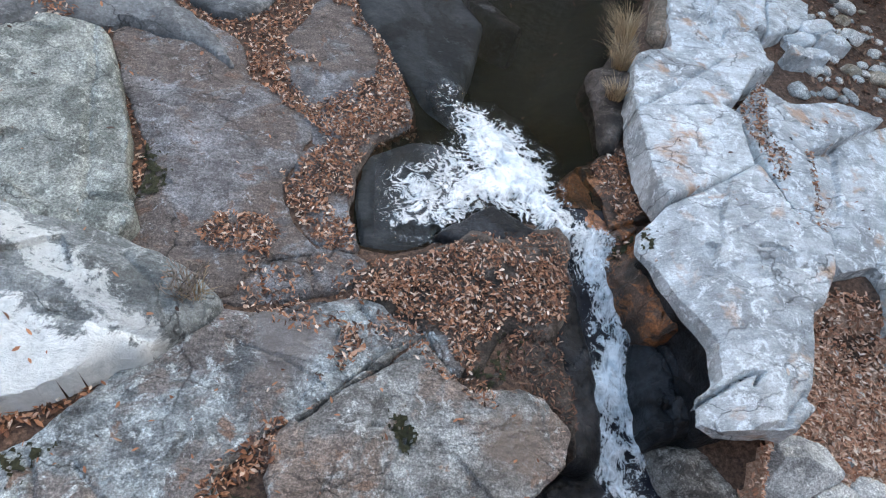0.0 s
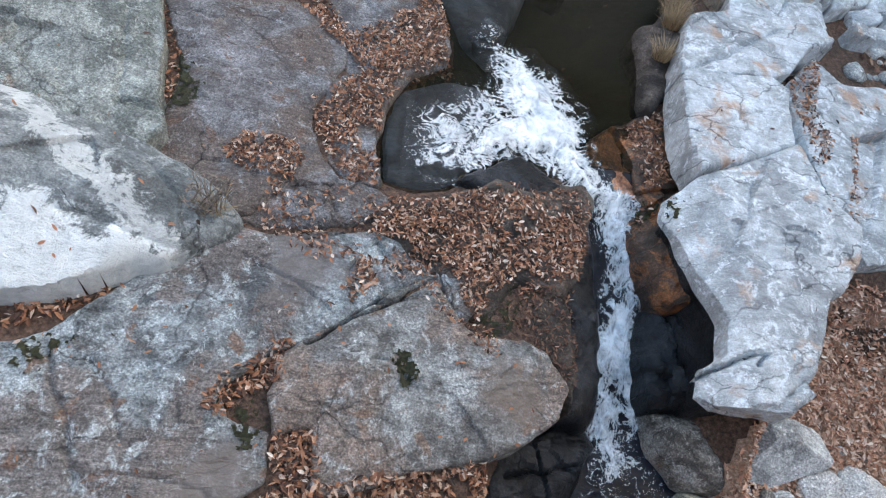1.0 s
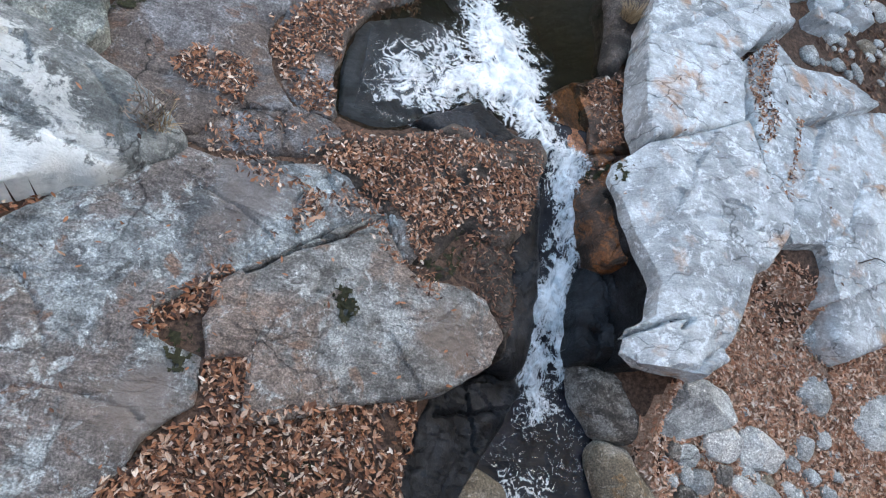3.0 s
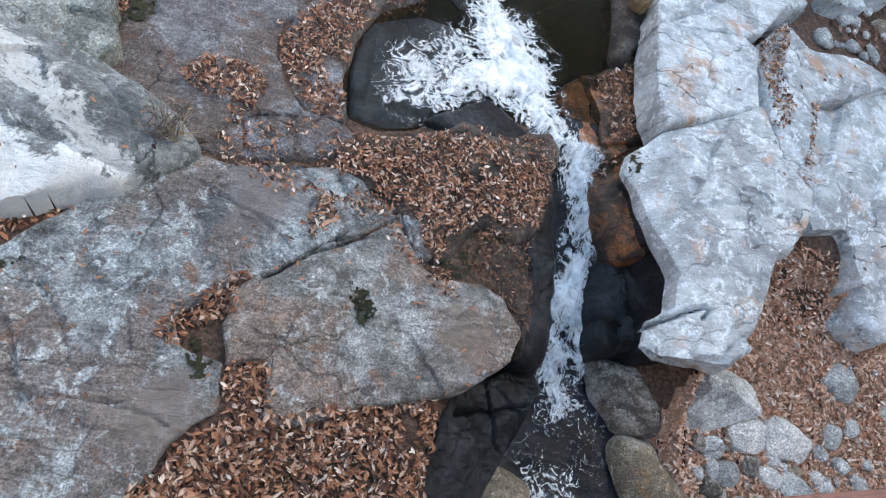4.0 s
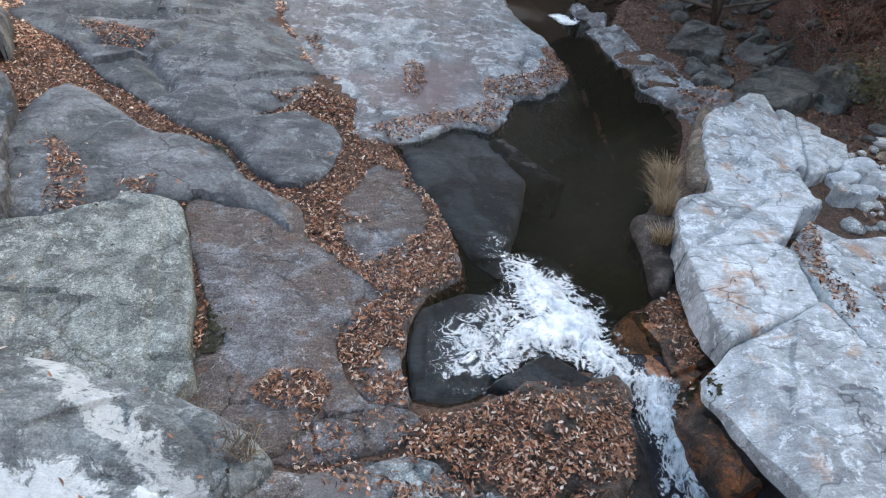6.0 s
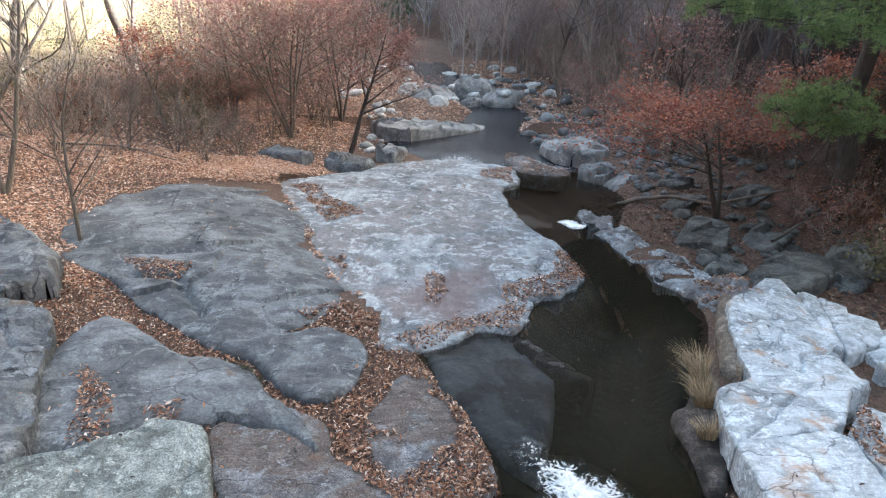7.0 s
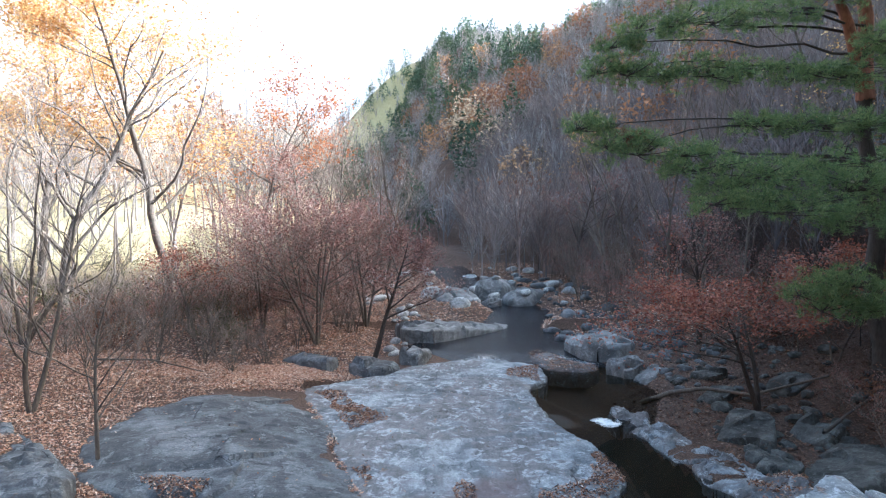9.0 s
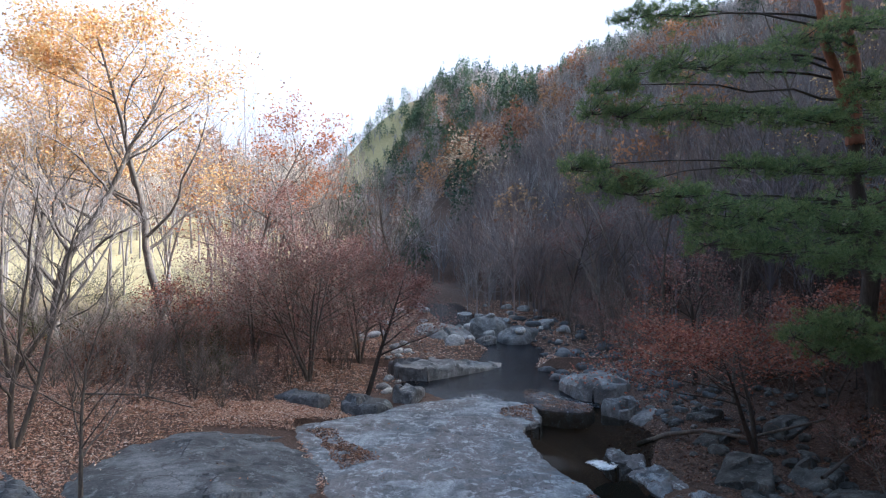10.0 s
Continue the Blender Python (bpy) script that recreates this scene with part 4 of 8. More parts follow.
rock("white_rock", "bluish white granite block with a split top", [(4.75, 8.2), (5.52, 8.65), (6.27, 8.72), (7.15, 8.98), (7.32, 8.41), (6.79, 8.12), (6.23, 7.42), (5.82, 7.21), (5.14, 7.09), (4.62, 7.02), (4.42, 6.95), (4.5, 7.4)],
     0.70, WHITE_GRANITE, 0.05, 0.10, facet=(1.2, 0.03, 0.10, 0.95, 2.2), ledges=(3, 0.018), swell=1.5, wobble=0.03, rough=0.035, cut=0, strata=(2.2, 0.35, 0.012), lump=0.6, cell=0.04, bottom=0.1, seed=42, cracks=[([(4.4, 6.9), (5.2, 7.5), (6.3, 8.4)], 0.03, 0.08)])
rock("white_rock", "white granite block with rusty lichen spots", [(4.4, 6.85), (4.62, 6.95), (5.19, 7.03), (5.85, 7.18), (6.08, 6.99), (5.94, 6.29), (5.92, 5.9), (5.04, 5.43), (4.35, 5.08), (4.29, 5.3), (4.27, 5.8)],
     0.74, WHITE_GRANITE, 0.05, 0.10, facet=(1.2, 0.03, 0.10, 0.95, 2.2), ledges=(3, 0.018), swell=1.5, wobble=0.03, rough=0.035, cut=0, strata=(2.2, 0.35, 0.012), lump=0.6, cell=0.035, bottom=0.2, seed=44, cracks=[([(4.1, 5.6), (5.0, 6.0), (5.9, 6.7)], 0.03, 0.03)])
rock("white_rock", "great white granite boulder overhanging the cascade, with a dark notch",
     [(4.0, 4.72), (4.4, 5.03), (5.06, 5.38), (5.92, 5.86), (5.99, 5.49), (6.1, 5.02), (6.41, 4.67), (6.5, 4.59), (6.42, 4.19), (6.0, 3.64), (5.8, 3.53), (5.58, 2.98), (5.37, 2.59), (5.23, 2.41), (5.28, 2.28), (5.02, 2.1), (4.78, 2.14), (4.24, 2.12), (4.08, 2.22), (4.13, 2.46), (4.4, 2.63), (4.47, 3.1), (4.39, 3.35), (4.26, 3.64), (4.1, 4.1), (3.93, 4.46)],
     0.66, WHITE_GRANITE, 0.10, 0.10, tilt=(0.05, 0.03), facet=(1.3, 0.03, 0.10, 0.95, 2.2), ledges=(3, 0.018), swell=1.5, wobble=0.03, rough=0.035, lump=0.8, cell=0.028, bottom=0.25, seed=46, cut=0, strata=(2.2, 0.35, 0.012),
     planes=[(4.75, 3.9, 0.74, 0.5, 0.05), (4.8, 2.6, 0.73, 0.1, 0.2)],
     cracks=[([(4.0, 2.38), (4.3, 2.5), (4.55, 2.62), (4.74, 2.73), (4.83, 2.7), (4.7, 2.56)], 0.022, 0.2), ([(4.59, 3.91), (5.09, 4.07), (5.67, 4.09), (6.1, 4.11)], 0.05, 0.05), ([(5.3, 4.32), (5.67, 4.31), (5.78, 4.22)], 0.02, 0.09), ([(4.59, 2.09), (4.92, 2.14), (5.21, 2.45)], 0.025, 0.06), ([(5.2, 5.3), (5.5, 4.9), (5.9, 4.7)], 0.02, 0.03)])
rock("base_rock", "black damp rock foot under the great white boulder",
     [(4.1, 4.6), (5.1, 5.1), (5.8, 5.6), (6.2, 4.7), (6.3, 4.35), (5.6, 3.4), (5.3, 2.8), (5.2, 2.5), (4.95, 2.4), (4.6, 2.4), (4.5, 2.6), (4.6, 2.9), (4.6, 3.3), (4.3, 3.95)],
     0.42, WET_ROCK, 0.15, 0.05, rough=0.08, lump=0.5, cell=0.05, bottom=-1.5, seed=47)
rock("white_rock", "narrow white granite ridge behind the leafy groove", [(6.34, 7.33), (7.01, 8.08), (7.36, 7.62), (8.4, 7.79), (9.21, 7.61), (8.1, 6.98), (7.24, 6.56), (6.9, 5.44), (6.72, 4.83), (6.5, 5.2), (6.36, 5.93), (6.3, 6.6)],
     0.55, WHITE_GRANITE, 0.05, 0.08, facet=(1.2, 0.03, 0.10, 0.95, 2.2), ledges=(3, 0.018), swell=1.5, wobble=0.03, rough=0.035, cut=0, strata=(2.2, 0.35, 0.012), lump=0.6, cell=0.045, bottom=-0.6, seed=48)
rock("white_rock", "smooth pale granite slab above the gully", [(7.36, 6.63), (8.27, 7.17), (10.19, 7.93), (10.33, 6.57), (8.99, 4.42), (7.78, 3.78), (7.69, 4.62), (6.98, 4.43), (6.88, 4.84), (7.05, 5.74)],
     0.30, WHITE_GRANITE, 0.05, 0.08, tilt=(-0.05, 0.02), facet=(1.2, 0.03, 0.10, 0.95, 2.2), ledges=(3, 0.018), swell=1.5, wobble=0.03, rough=0.035, cut=0, strata=(2.2, 0.35, 0.012), lump=0.8, cell=0.05, bottom=-1.2, seed=50, cracks=[([(7.7, 4.6), (8.2, 5.0), (8.6, 5.9)], 0.04, 0.08)])
rock("white_rock", "low pale slab at the rim of the gully", [(8.11, 5.17), (9.21, 5.45), (10.29, 5.29), (9.75, 3.8), (8.42, 3.12), (8.06, 3.3), (7.97, 4.17)],
     -0.12, WHITE_GRANITE, 0.2, 0.1, facet=(1.2, 0.03, 0.10, 0.95, 2.2), ledges=(3, 0.018), swell=1.5, wobble=0.03, rough=0.035, cut=0, strata=(2.2, 0.35, 0.012), lump=0.7, cell=0.05, bottom=-1.2, seed=52)
rock("flat_rock", "leaf-covered rust-brown ledge at the foot of the white rock", [(3.57, 6.18), (3.93, 6.45), (4.45, 6.72), (4.55, 5.93), (4.5, 5.3), (3.87, 5.14), (3.8, 5.64)],
     0.05, STAINED_ROCK, 0.08, 0.05, tilt=(0.12, 0), rough=0.05, lump=0.4, cell=0.025, bottom=-0.6, seed=54, cut=0)
rock("base_rock", "brown rock foot under the white blocks", [(4.45, 8.0), (5.6, 8.5), (6.6, 8.6), (6.0, 7.3), (5.9, 6.2), (4.9, 5.4), (4.5, 5.3), (4.5, 6.0), (4.6, 6.8)],
     0.45, BROWN_ROCK, 0.15, 0.05, rough=0.08, lump=0.5, cell=0.06, bottom=-0.8, seed=57)
rock("bank_rock", "brown undercut rock bank below the grass tuft", [(4.1, 8.3), (4.55, 8.6), (5.0, 9.6), (5.4, 9.7), (5.0, 8.3), (4.6, 7.2), (4.2, 6.5), (3.95, 6.55), (4.1, 7.3)],
     0.25, BROWN_ROCK, 0.25, 0.1, rough=0.12, lump=0.4, cell=0.04, bottom=-0.7, seed=56)
# stones in the gully
STONES = [
    ("dark speckled boulder beside the tail water", [(4.25, 2.45), (4.91, 2.42), (5.2, 2.1), (5.3, 1.8), (5.14, 1.5), (4.66, 1.55), (4.3, 1.96)], -0.85, SPECKLED, 0.3, ()),
    ("angular grey boulder with flat faces", [(5.37, 2.12), (5.95, 2.45), (6.56, 2.37), (6.57, 1.96), (5.64, 1.59), (5.36, 1.8)], -0.62, COBBLE, 0.06, [(5.74, 2.15, -0.48, 1.8, -0.6), (5.9, 2.15, -0.5, 0.1, 0.9), (5.8, 2.3, -0.48, -0.38, -0.3)]),
    ("smooth tan-grey egg-shaped boulder by the water", [(4.56, 1.34), (4.73, 1.52), (5.09, 1.47), (5.33, 1.16), (5.62, 0.87), (5.5, 0.6), (4.82, 0.6), (4.58, 1.08)], -0.95, COBBLE_TAN, 0.38, ()),
    ("whitish stone stained tan", [(6.18, 1.78), (6.57, 1.94), (6.78, 1.75), (6.66, 1.5), (6.26, 1.46)], -0.8, COBBLE_PALE, 0.10, [(6.5, 1.75, -0.74, 0.5, 0.1), (6.5, 1.75, -0.74, -0.2, 0.6)]),
    ("chalk-white stone among leaves", [(6.79, 1.9), (7.04, 2.04), (7.57, 1.7), (7.36, 1.42), (6.84, 1.5)], -0.8, COBBLE_PALE, 0.12, [(7.1, 1.8, -0.72, 0.5, 0.3), (7.1, 1.7, -0.72, -0.3, 0.5)]),
    ("smooth pale oval stone on the leaf bed", [(7.9, 3.8), (8.21, 3.96), (8.45, 3.67), (8.24, 3.3), (7.89, 3.35)], -0.46, COBBLE, 0.2, ()),
    ("grey slabby stone on the leaf bed", [(7.86, 2.8), (8.36, 2.96), (8.49, 2.61), (8.23, 2.33), (7.88, 2.52)], -0.70, COBBLE, 0.08, [(8.1, 2.7, -0.62, 0.5, -0.2)]),
    ("tan boulder tip in the tail water", [(2.7, 0.73), (3.01, 0.95), (3.42, 0.74), (3.39, 0.45), (2.82, 0.43)], -1.1, COBBLE_TAN, 0.22, ()),
    ("grey stone under the white boulder", [(5.25, 2.5), (5.75, 2.62), (5.95, 2.5), (5.5, 2.25)], -0.75, COBBLE, 0.12, ()),
    ("large grey rounded boulder at the gully's edge", [(8.75, 2.34), (9.08, 2.92), (9.71, 3.39), (10.61, 3.36), (10.3, 2.14), (9.28, 1.96)], -0.75, COBBLE, 0.35, ()),
    ("smooth egg-shaped grey stone", [(8.94, 3.02), (9.41, 3.2), (9.22, 2.71), (8.9, 2.66)], -0.85, COBBLE, 0.12, ()),
    ("half-buried grey boulder in the leaves", [(9.53, 1.9), (10.53, 2.29), (10.48, 1.42), (9.5, 1.4)], -0.95, COBBLE, 0.25, ()),
    ("grey stone wedged by the boulders", [(4.95, 2.6), (5.3, 2.75), (5.35, 2.45), (5.05, 2.42)], -0.75, SPECKLED, 0.12, ()),
]
# stones of about a hand's length at the foot of the boulders: place, size, turn
for n, (x, y, r) in enumerate([(5.96, 1.46, 0.26), (6.12, 1.16, 0.27), (6.52, 1.30, 0.22), (6.84, 1.2, 0.24), (7.2, 1.1, 0.33), (8.01, 1.88, 0.30), (5.72, 1.5, 0.18), (7.66, 1.25, 0.2), (8.09, 1.48, 0.17), (5.38, 1.62, 0.15), (6.9, 0.7, 0.3), (6.3, 0.75, 0.26), (7.9, 0.9, 0.25), (7.75, 1.6, 0.14), (5.85, 0.95, 0.2)]):
    ring = [(x + 0.82 * r * (0.85 + 0.3 * math.sin(7.0 * n + 2.3 * k)) * math.cos(1.047 * k + n), y + 0.62 * r * math.sin(1.047 * k + n)) for k in range(6)]
    r = 0.85 * r
    STONES.append(("rounded grey stone at the boulders' foot", ring, -0.92 + 0.1 * r, (COBBLE, COBBLE, SPECKLED, COBBLE_PALE)[n % 4], 0.5 * r, ()))
for n, (label, outline, top, mat, edge, planes) in enumerate(STONES):
    rock("stone", label, outline, top, mat, edge, edge * 0.5 if not planes else 0.12, rough=0.03, lump=0.4, cell=0.025, bottom=-1.45, seed=60 + 2 * n, wobble=0.03, planes=planes, group="stones in the gully", category="stone")
# slabs and boulders upstream
rock("flat_rock", "blue-grey bedrock hump between leaf-filled hollows", [(-6.6, 8.2), (-6.5, 9.65), (-6.31, 11.12), (-5.52, 10.72), (-4.32, 9.64), (-3.0, 9.36), (-2.43, 8.5), (-1.78, 7.9), (-1.4, 7.2), (-1.9, 7.6), (-3.0, 7.9), (-3.94, 7.7), (-4.8, 7.0), (-5.5, 7.0)],
     0.28, DOME_ROCK, 0.10, 0.14, rough=0.10, lump=1.0, cell=0.06, bottom=-0.2, seed=80)
rock("flat_rock", "long dark grey whaleback slab", [(-8.86, 14.07), (-10.07, 16.71), (-10.09, 19.18), (-9.59, 21.18), (-7.69, 21.49), (-5.44, 21.44), (-3.87, 18.74), (-2.87, 16.08), (-2.17, 13.66), (-1.61, 12.4), (-1.98, 11.5), (-2.47, 10.9), (-3.67, 9.9), (-4.98, 11.01), (-5.63, 11.47), (-6.88, 12.84)],
     0.25, DOME_ROCK, 0.06, 0.50, swell=2.0, tilt=(-0.03, 0.0), ledges=(4, 0.03), facet=(1.7, 0.035, 0.05, 0.2, 1.8), rough=0.07, lump=1.6, cell=0.06, bottom=-0.2, seed=82, wobble=0.06, cracks=[([(-6.6, 13.0), (-5.4, 12.6), (-4.4, 11.2)], 0.12, 0.14), ([(-7.2, 14.3), (-5.2, 14.2)], 0.2, 0.15)])
rock("flat_rock", "rounded grey slab ringed by fallen leaves", [(-3.8, 10.1), (-2.89, 10.5), (-1.88, 10.9), (-1.12, 10.36), (-0.95, 9.85), (-1.14, 8.85), (-1.44, 8.43), (-1.89, 8.48), (-2.45, 8.93), (-2.92, 9.61)],
     0.24, DOME_ROCK, 0.07, 0.08, rough=0.06, lump=0.8, cell=0.05, bottom=-0.3, seed=84)
rock("flat_rock", "wide pale water-worn bedrock apron sloping to the pool",
     APRON,
     0.20, APRON_ROCK, 0.08, 0.10, swell=1.5, tilt=(0.0, 0.014), rough=0.04, lump=1.6, cell=0.07, bottom=-0.5, seed=86, wobble=0.12, ledges=(4, 0.02), facet=(1.5, 0.02, 0.03, 2.0, 2.4), strata=(1.35, 1.4, 0.02), cracks=[([(-1.0, 21.5), (1.0, 20.8), (2.8, 20.5)], 0.08, 0.1), ([(-0.5, 13.5), (1.2, 16.5)], 0.08, 0.04)])
rock("block_rock", "dark flat-topped block on the bank", [(-12.43, 16.73), (-10.59, 15.35), (-8.43, 13.42), (-7.67, 12.1), (-8.09, 11.46), (-8.54, 11.13), (-10.18, 10.97), (-14.7, 14.0)],
     0.75, DOME_ROCK, 0.08, 0.1, facet=(1.0, 0.04, 0.10, 0.4, 1.6), rough=0.12, lump=1.0, cell=0.08, bottom=0.0, seed=88, ledges=(5, 0.07), wobble=0.12)
rock("block_rock", "grey flat-topped block with cracks on the bank", [(-9.97, 10.73), (-7.75, 10.93), (-6.78, 10.39), (-6.26, 9.05), (-5.46, 7.36), (-4.94, 6.24), (-7.5, 5.5), (-10.5, 7.5)],
     0.68, DOME_ROCK, 0.07, 0.1, facet=(1.0, 0.04, 0.10, 0.4, 1.6), rough=0.12, lump=0.9, cell=0.06, bottom=0.0, seed=90, ledges=(5, 0.06), wobble=0.1, cracks=[([(-8.0, 10.5), (-7.0, 9.4), (-6.2, 9.2)], 0.05, 0.1)])
rock("rib_rock", "thin broken pale rock rib dividing the two pools", [(5.0, 19.5), (5.5, 19.75), (5.95, 19.3), (6.0, 18.2), (6.45, 17.3), (6.5, 16.3), (7.1, 15.5), (7.2, 14.6), (7.75, 13.8), (7.75, 12.5), (6.65, 12.0), (6.35, 13.1), (6.0, 13.9), (5.95, 14.9), (5.55, 15.9), (5.5, 17.0), (5.2, 17.7), (5.2, 18.7)],
     0.12, APRON_ROCK, 0.08, 0.14, tilt=(0.10, 0.0), rough=0.14, lump=0.7, cell=0.05, bottom=-0.6, seed=92, cut=0, wobble=0.16, ledges=(5, 0.06), facet=(0.7, 0.07, 0.2, 1.9, 2.0), cracks=[([(5.3, 18.2), (6.3, 17.6)], 0.05, 0.15), ([(6.0, 15.0), (7.0, 15.2)], 0.05, 0.15)])
rock("sunken_rock", "dark sunken rock just under the pool surface", [(1.9, 11.0), (2.1, 11.1), (2.7, 10.2), (3.2, 9.6), (3.0, 9.4), (2.4, 9.9)], -0.03, WET_ROCK, 0.1, 0.05, rough=0.03, cell=0.05, bottom=-0.8, seed=94)
FAR_ROCKS = [
    ("grey bank boulder under the pine", [(7.2, 16.6), (8.4, 18.2), (9.19, 17.4), (8.39, 15.72), (7.26, 15.59)], 0.75, DOME_ROCK, 0.4, 0.1),
    ("grey bank boulder half buried in leaves", [(8.79, 15.2), (10.06, 15.8), (10.84, 15.0), (10.09, 13.6), (8.5, 12.8), (7.89, 13.6)], 0.8, DOME_ROCK, 0.5, 0.1),
    ("grey stone in the leafy bank, darkened for shade", [(7.3, 14.6), (8.0, 15.3), (8.5, 14.6), (7.7, 13.9)], 0.5, DOME_ROCK, 0.2, 0.08),
    ("grey slab leaning in the leafy bank", [(9.0, 16.8), (10.2, 17.6), (10.8, 16.6), (9.8, 16.0)], 1.0, DOME_ROCK, 0.25, 0.08),
    ("angular grey stone on the bank", [(8.0, 20.0), (8.9, 20.6), (9.3, 19.9), (8.5, 19.3)], 0.75, DOME_ROCK, 0.25, 0.08),
    ("angular dark stone under the maple", [(10.5, 20.5), (11.8, 21.2), (12.0, 20.1), (11.0, 19.7)], 1.5, DOME_ROCK, 0.3, 0.1),
    ("grey stone near the stream bend", [(8.6, 22.0), (9.5, 22.8), (10.0, 21.9), (9.2, 21.4)], 0.9, DOME_ROCK, 0.3, 0.08),
    ("dark boulder on the steep bank", [(11.0, 15.6), (12.3, 15.6), (11.6, 14.2), (10.2, 13.0), (9.9, 13.6)], 1.1, DOME_ROCK, 0.5, 0.1),
    ("pale flat boulder at the stream edge", [(5.3, 28.6), (6.6, 30.2), (8.3, 29.6), (8.5, 27.8), (7.4, 26.3), (5.9, 26.6)], 0.95, BOULDER_GREY, 0.5, 0.1),
    ("grey boulder at the stream edge", [(6.2, 24.6), (7.4, 25.7), (7.9, 24.6), (6.9, 23.4)], 0.75, BOULDER_GREY, 0.45, 0.1),
    ("low grey stone at the stream edge", [(7.07, 23.6), (8.3, 24.7), (8.37, 23.6), (7.3, 22.5)], 0.5, BOULDER_GREY, 0.35, 0.1),
    ("pale bedrock shelf across the stream", [(-2.98, 33.5), (-0.92, 37.5), (3.2, 37.0), (3.46, 34.2), (-0.6, 30.2), (-2.2, 30.4)], 0.75, BOULDER_GREY, 0.4, 0.15),
    ("big rounded boulder blocking the stream", [(-1.25, 41.0), (0.3, 43.0), (2.2, 42.0), (1.9, 39.6), (-0.6, 39.3)], 1.7, BOULDER_GREY, 1.0, 0.15),
    ("big rounded boulder behind the first", [(1.77, 45.0), (3.6, 46.5), (5.2, 45.5), (3.9, 43.0), (1.9, 43.0)], 2.2, BOULDER_GREY, 1.0, 0.15),
    ("rounded boulder on the far stream edge", [(3.5, 42.0), (5.3, 43.4), (6.9, 42.4), (5.6, 40.6), (4.0, 40.4)], 1.7, BOULDER_GREY, 0.9, 0.15),
    ("wedge boulder between the far boulders", [(2.1, 41.2), (3.2, 42.2), (3.6, 40.8), (2.6, 39.9)], 1.4, BOULDER_GREY, 0.7, 0.15),
    ("dark tilted boulder at the foot of the bank trees", [(-7.0, 25.2), (-6.3, 26.4), (-4.5, 25.0), (-4.7, 23.9), (-5.8, 24.0)], 1.0, DOME_ROCK, 0.4, 0.1),
    ("dark low boulder beside the apron", [(-4.11, 24.2), (-3.2, 25.4), (-1.92, 24.7), (-2.65, 23.5)], 0.85, DOME_ROCK, 0.5, 0.1),
    ("pale broken rock at the stream edge", [(-2.2, 26.2), (-1.7, 28.4), (-0.8, 27.6), (-1.2, 25.8)], 0.8, BOULDER_GREY, 0.35, 0.1),
]
for n, (label, outline, top, mat, edge, cell) in enumerate(FAR_ROCKS):
    mid = np.array(outline).mean(0)
    if n < 8:
        # slabs half sunk in the bank, leaning with it
        top = float(ground_height(mid[:1], mid[1:])[0]) + 0.16
        rock("boulder", label, outline, top, SHADED_STONE, 0.07, 0.12, swell=0.8, tilt=(0.28 + 0.1 * math.sin(5.1 * n), 0.12 * math.cos(3.7 * n)), rough=0.04, ledges=None, facet=(1.0, 0.07, 0.25, 0.7 * n, 1.4), cell=0.06, bottom=-0.3, seed=100 + 2 * n, wobble=0.03, group="boulders upstream", category="boulder")
    else:
        rock("boulder", label, outline, top - 0.1 if "rounded" in label else top - 0.2, mat, edge * 0.8 if "rounded" in label else 0.12, edge * 0.5 if "rounded" in label else 0.25, swell=None if "rounded" in label else 1.2, tilt=(0.13 * math.sin(5.1 * n), 0.12 * math.cos(3.7 * n)), rough=0.05, lump=0.9, ledges=None, facet=(0.9, 0.07, 0.32, 0.7 * n, 1.4), cell=min(cell, 0.09), bottom=-0.3, seed=100 + 2 * n, wobble=0.08, group="boulders upstream", category="boulder")


# ---- white water ----
def foam(name, label, outline, level, seed, edge=0.3, lift=0.10, step=0.03, reach=0.35, holes=(), material=None, most=1.0):
    """A sheet of broken water; its cover falls from the middle to the rim."""
    poly = rounded(outline)
    x0, y0 = poly.min(0) - reach
    x1, y1 = poly.max(0) + reach
    nx, ny = int((x1 - x0) / step), int((y1 - y0) / step)
    gx, gy = np.meshgrid(np.linspace(x0, x1, nx), np.linspace(y0, y1, ny))
    wx, wy = gx + fbm(gx, gy, 0.35, seed + 40, 3) * 0.2, gy + fbm(gx, gy, 0.35, seed + 44, 3) * 0.2
    d = inside_by(poly, wx, wy)
    for hx, hy, hr in holes:
        d = np.minimum(d, np.hypot(wx - hx, wy - hy) - hr)
    cover = most * np.clip(0.45 + 0.55 * d / edge, 0, 1)
    gz = level(gx, gy) + 0.03 + lift * smooth(0, 0.5, d) * (0.7 + fbm(gx, gy, 0.22, seed + 5, 4)) + 0.02 * fbm(gx, gy, 0.1, seed + 6, 3)
    at = np.arange(nx * ny).reshape(ny, nx)
    faces = np.stack([at[:-1, :-1], at[:-1, 1:], at[1:, 1:], at[1:, :-1]], -1).reshape(-1, 4)
    faces = faces[(cover > 0.02).reshape(-1)[faces].all(1)]
    used = np.unique(faces)
    back = np.full(nx * ny, -1)
    back[used] = np.arange(len(used))
    me = mesh_from(name, np.stack([gx, gy, gz], -1).reshape(-1, 3)[used], back[faces], material or FOAM)
    me.attributes.new("cover", "FLOAT", "POINT").data.foreach_set("value", cover.reshape(-1)[used].astype(np.float32))
    return tagged(new(name, me), label, "white water", kind="stuff")


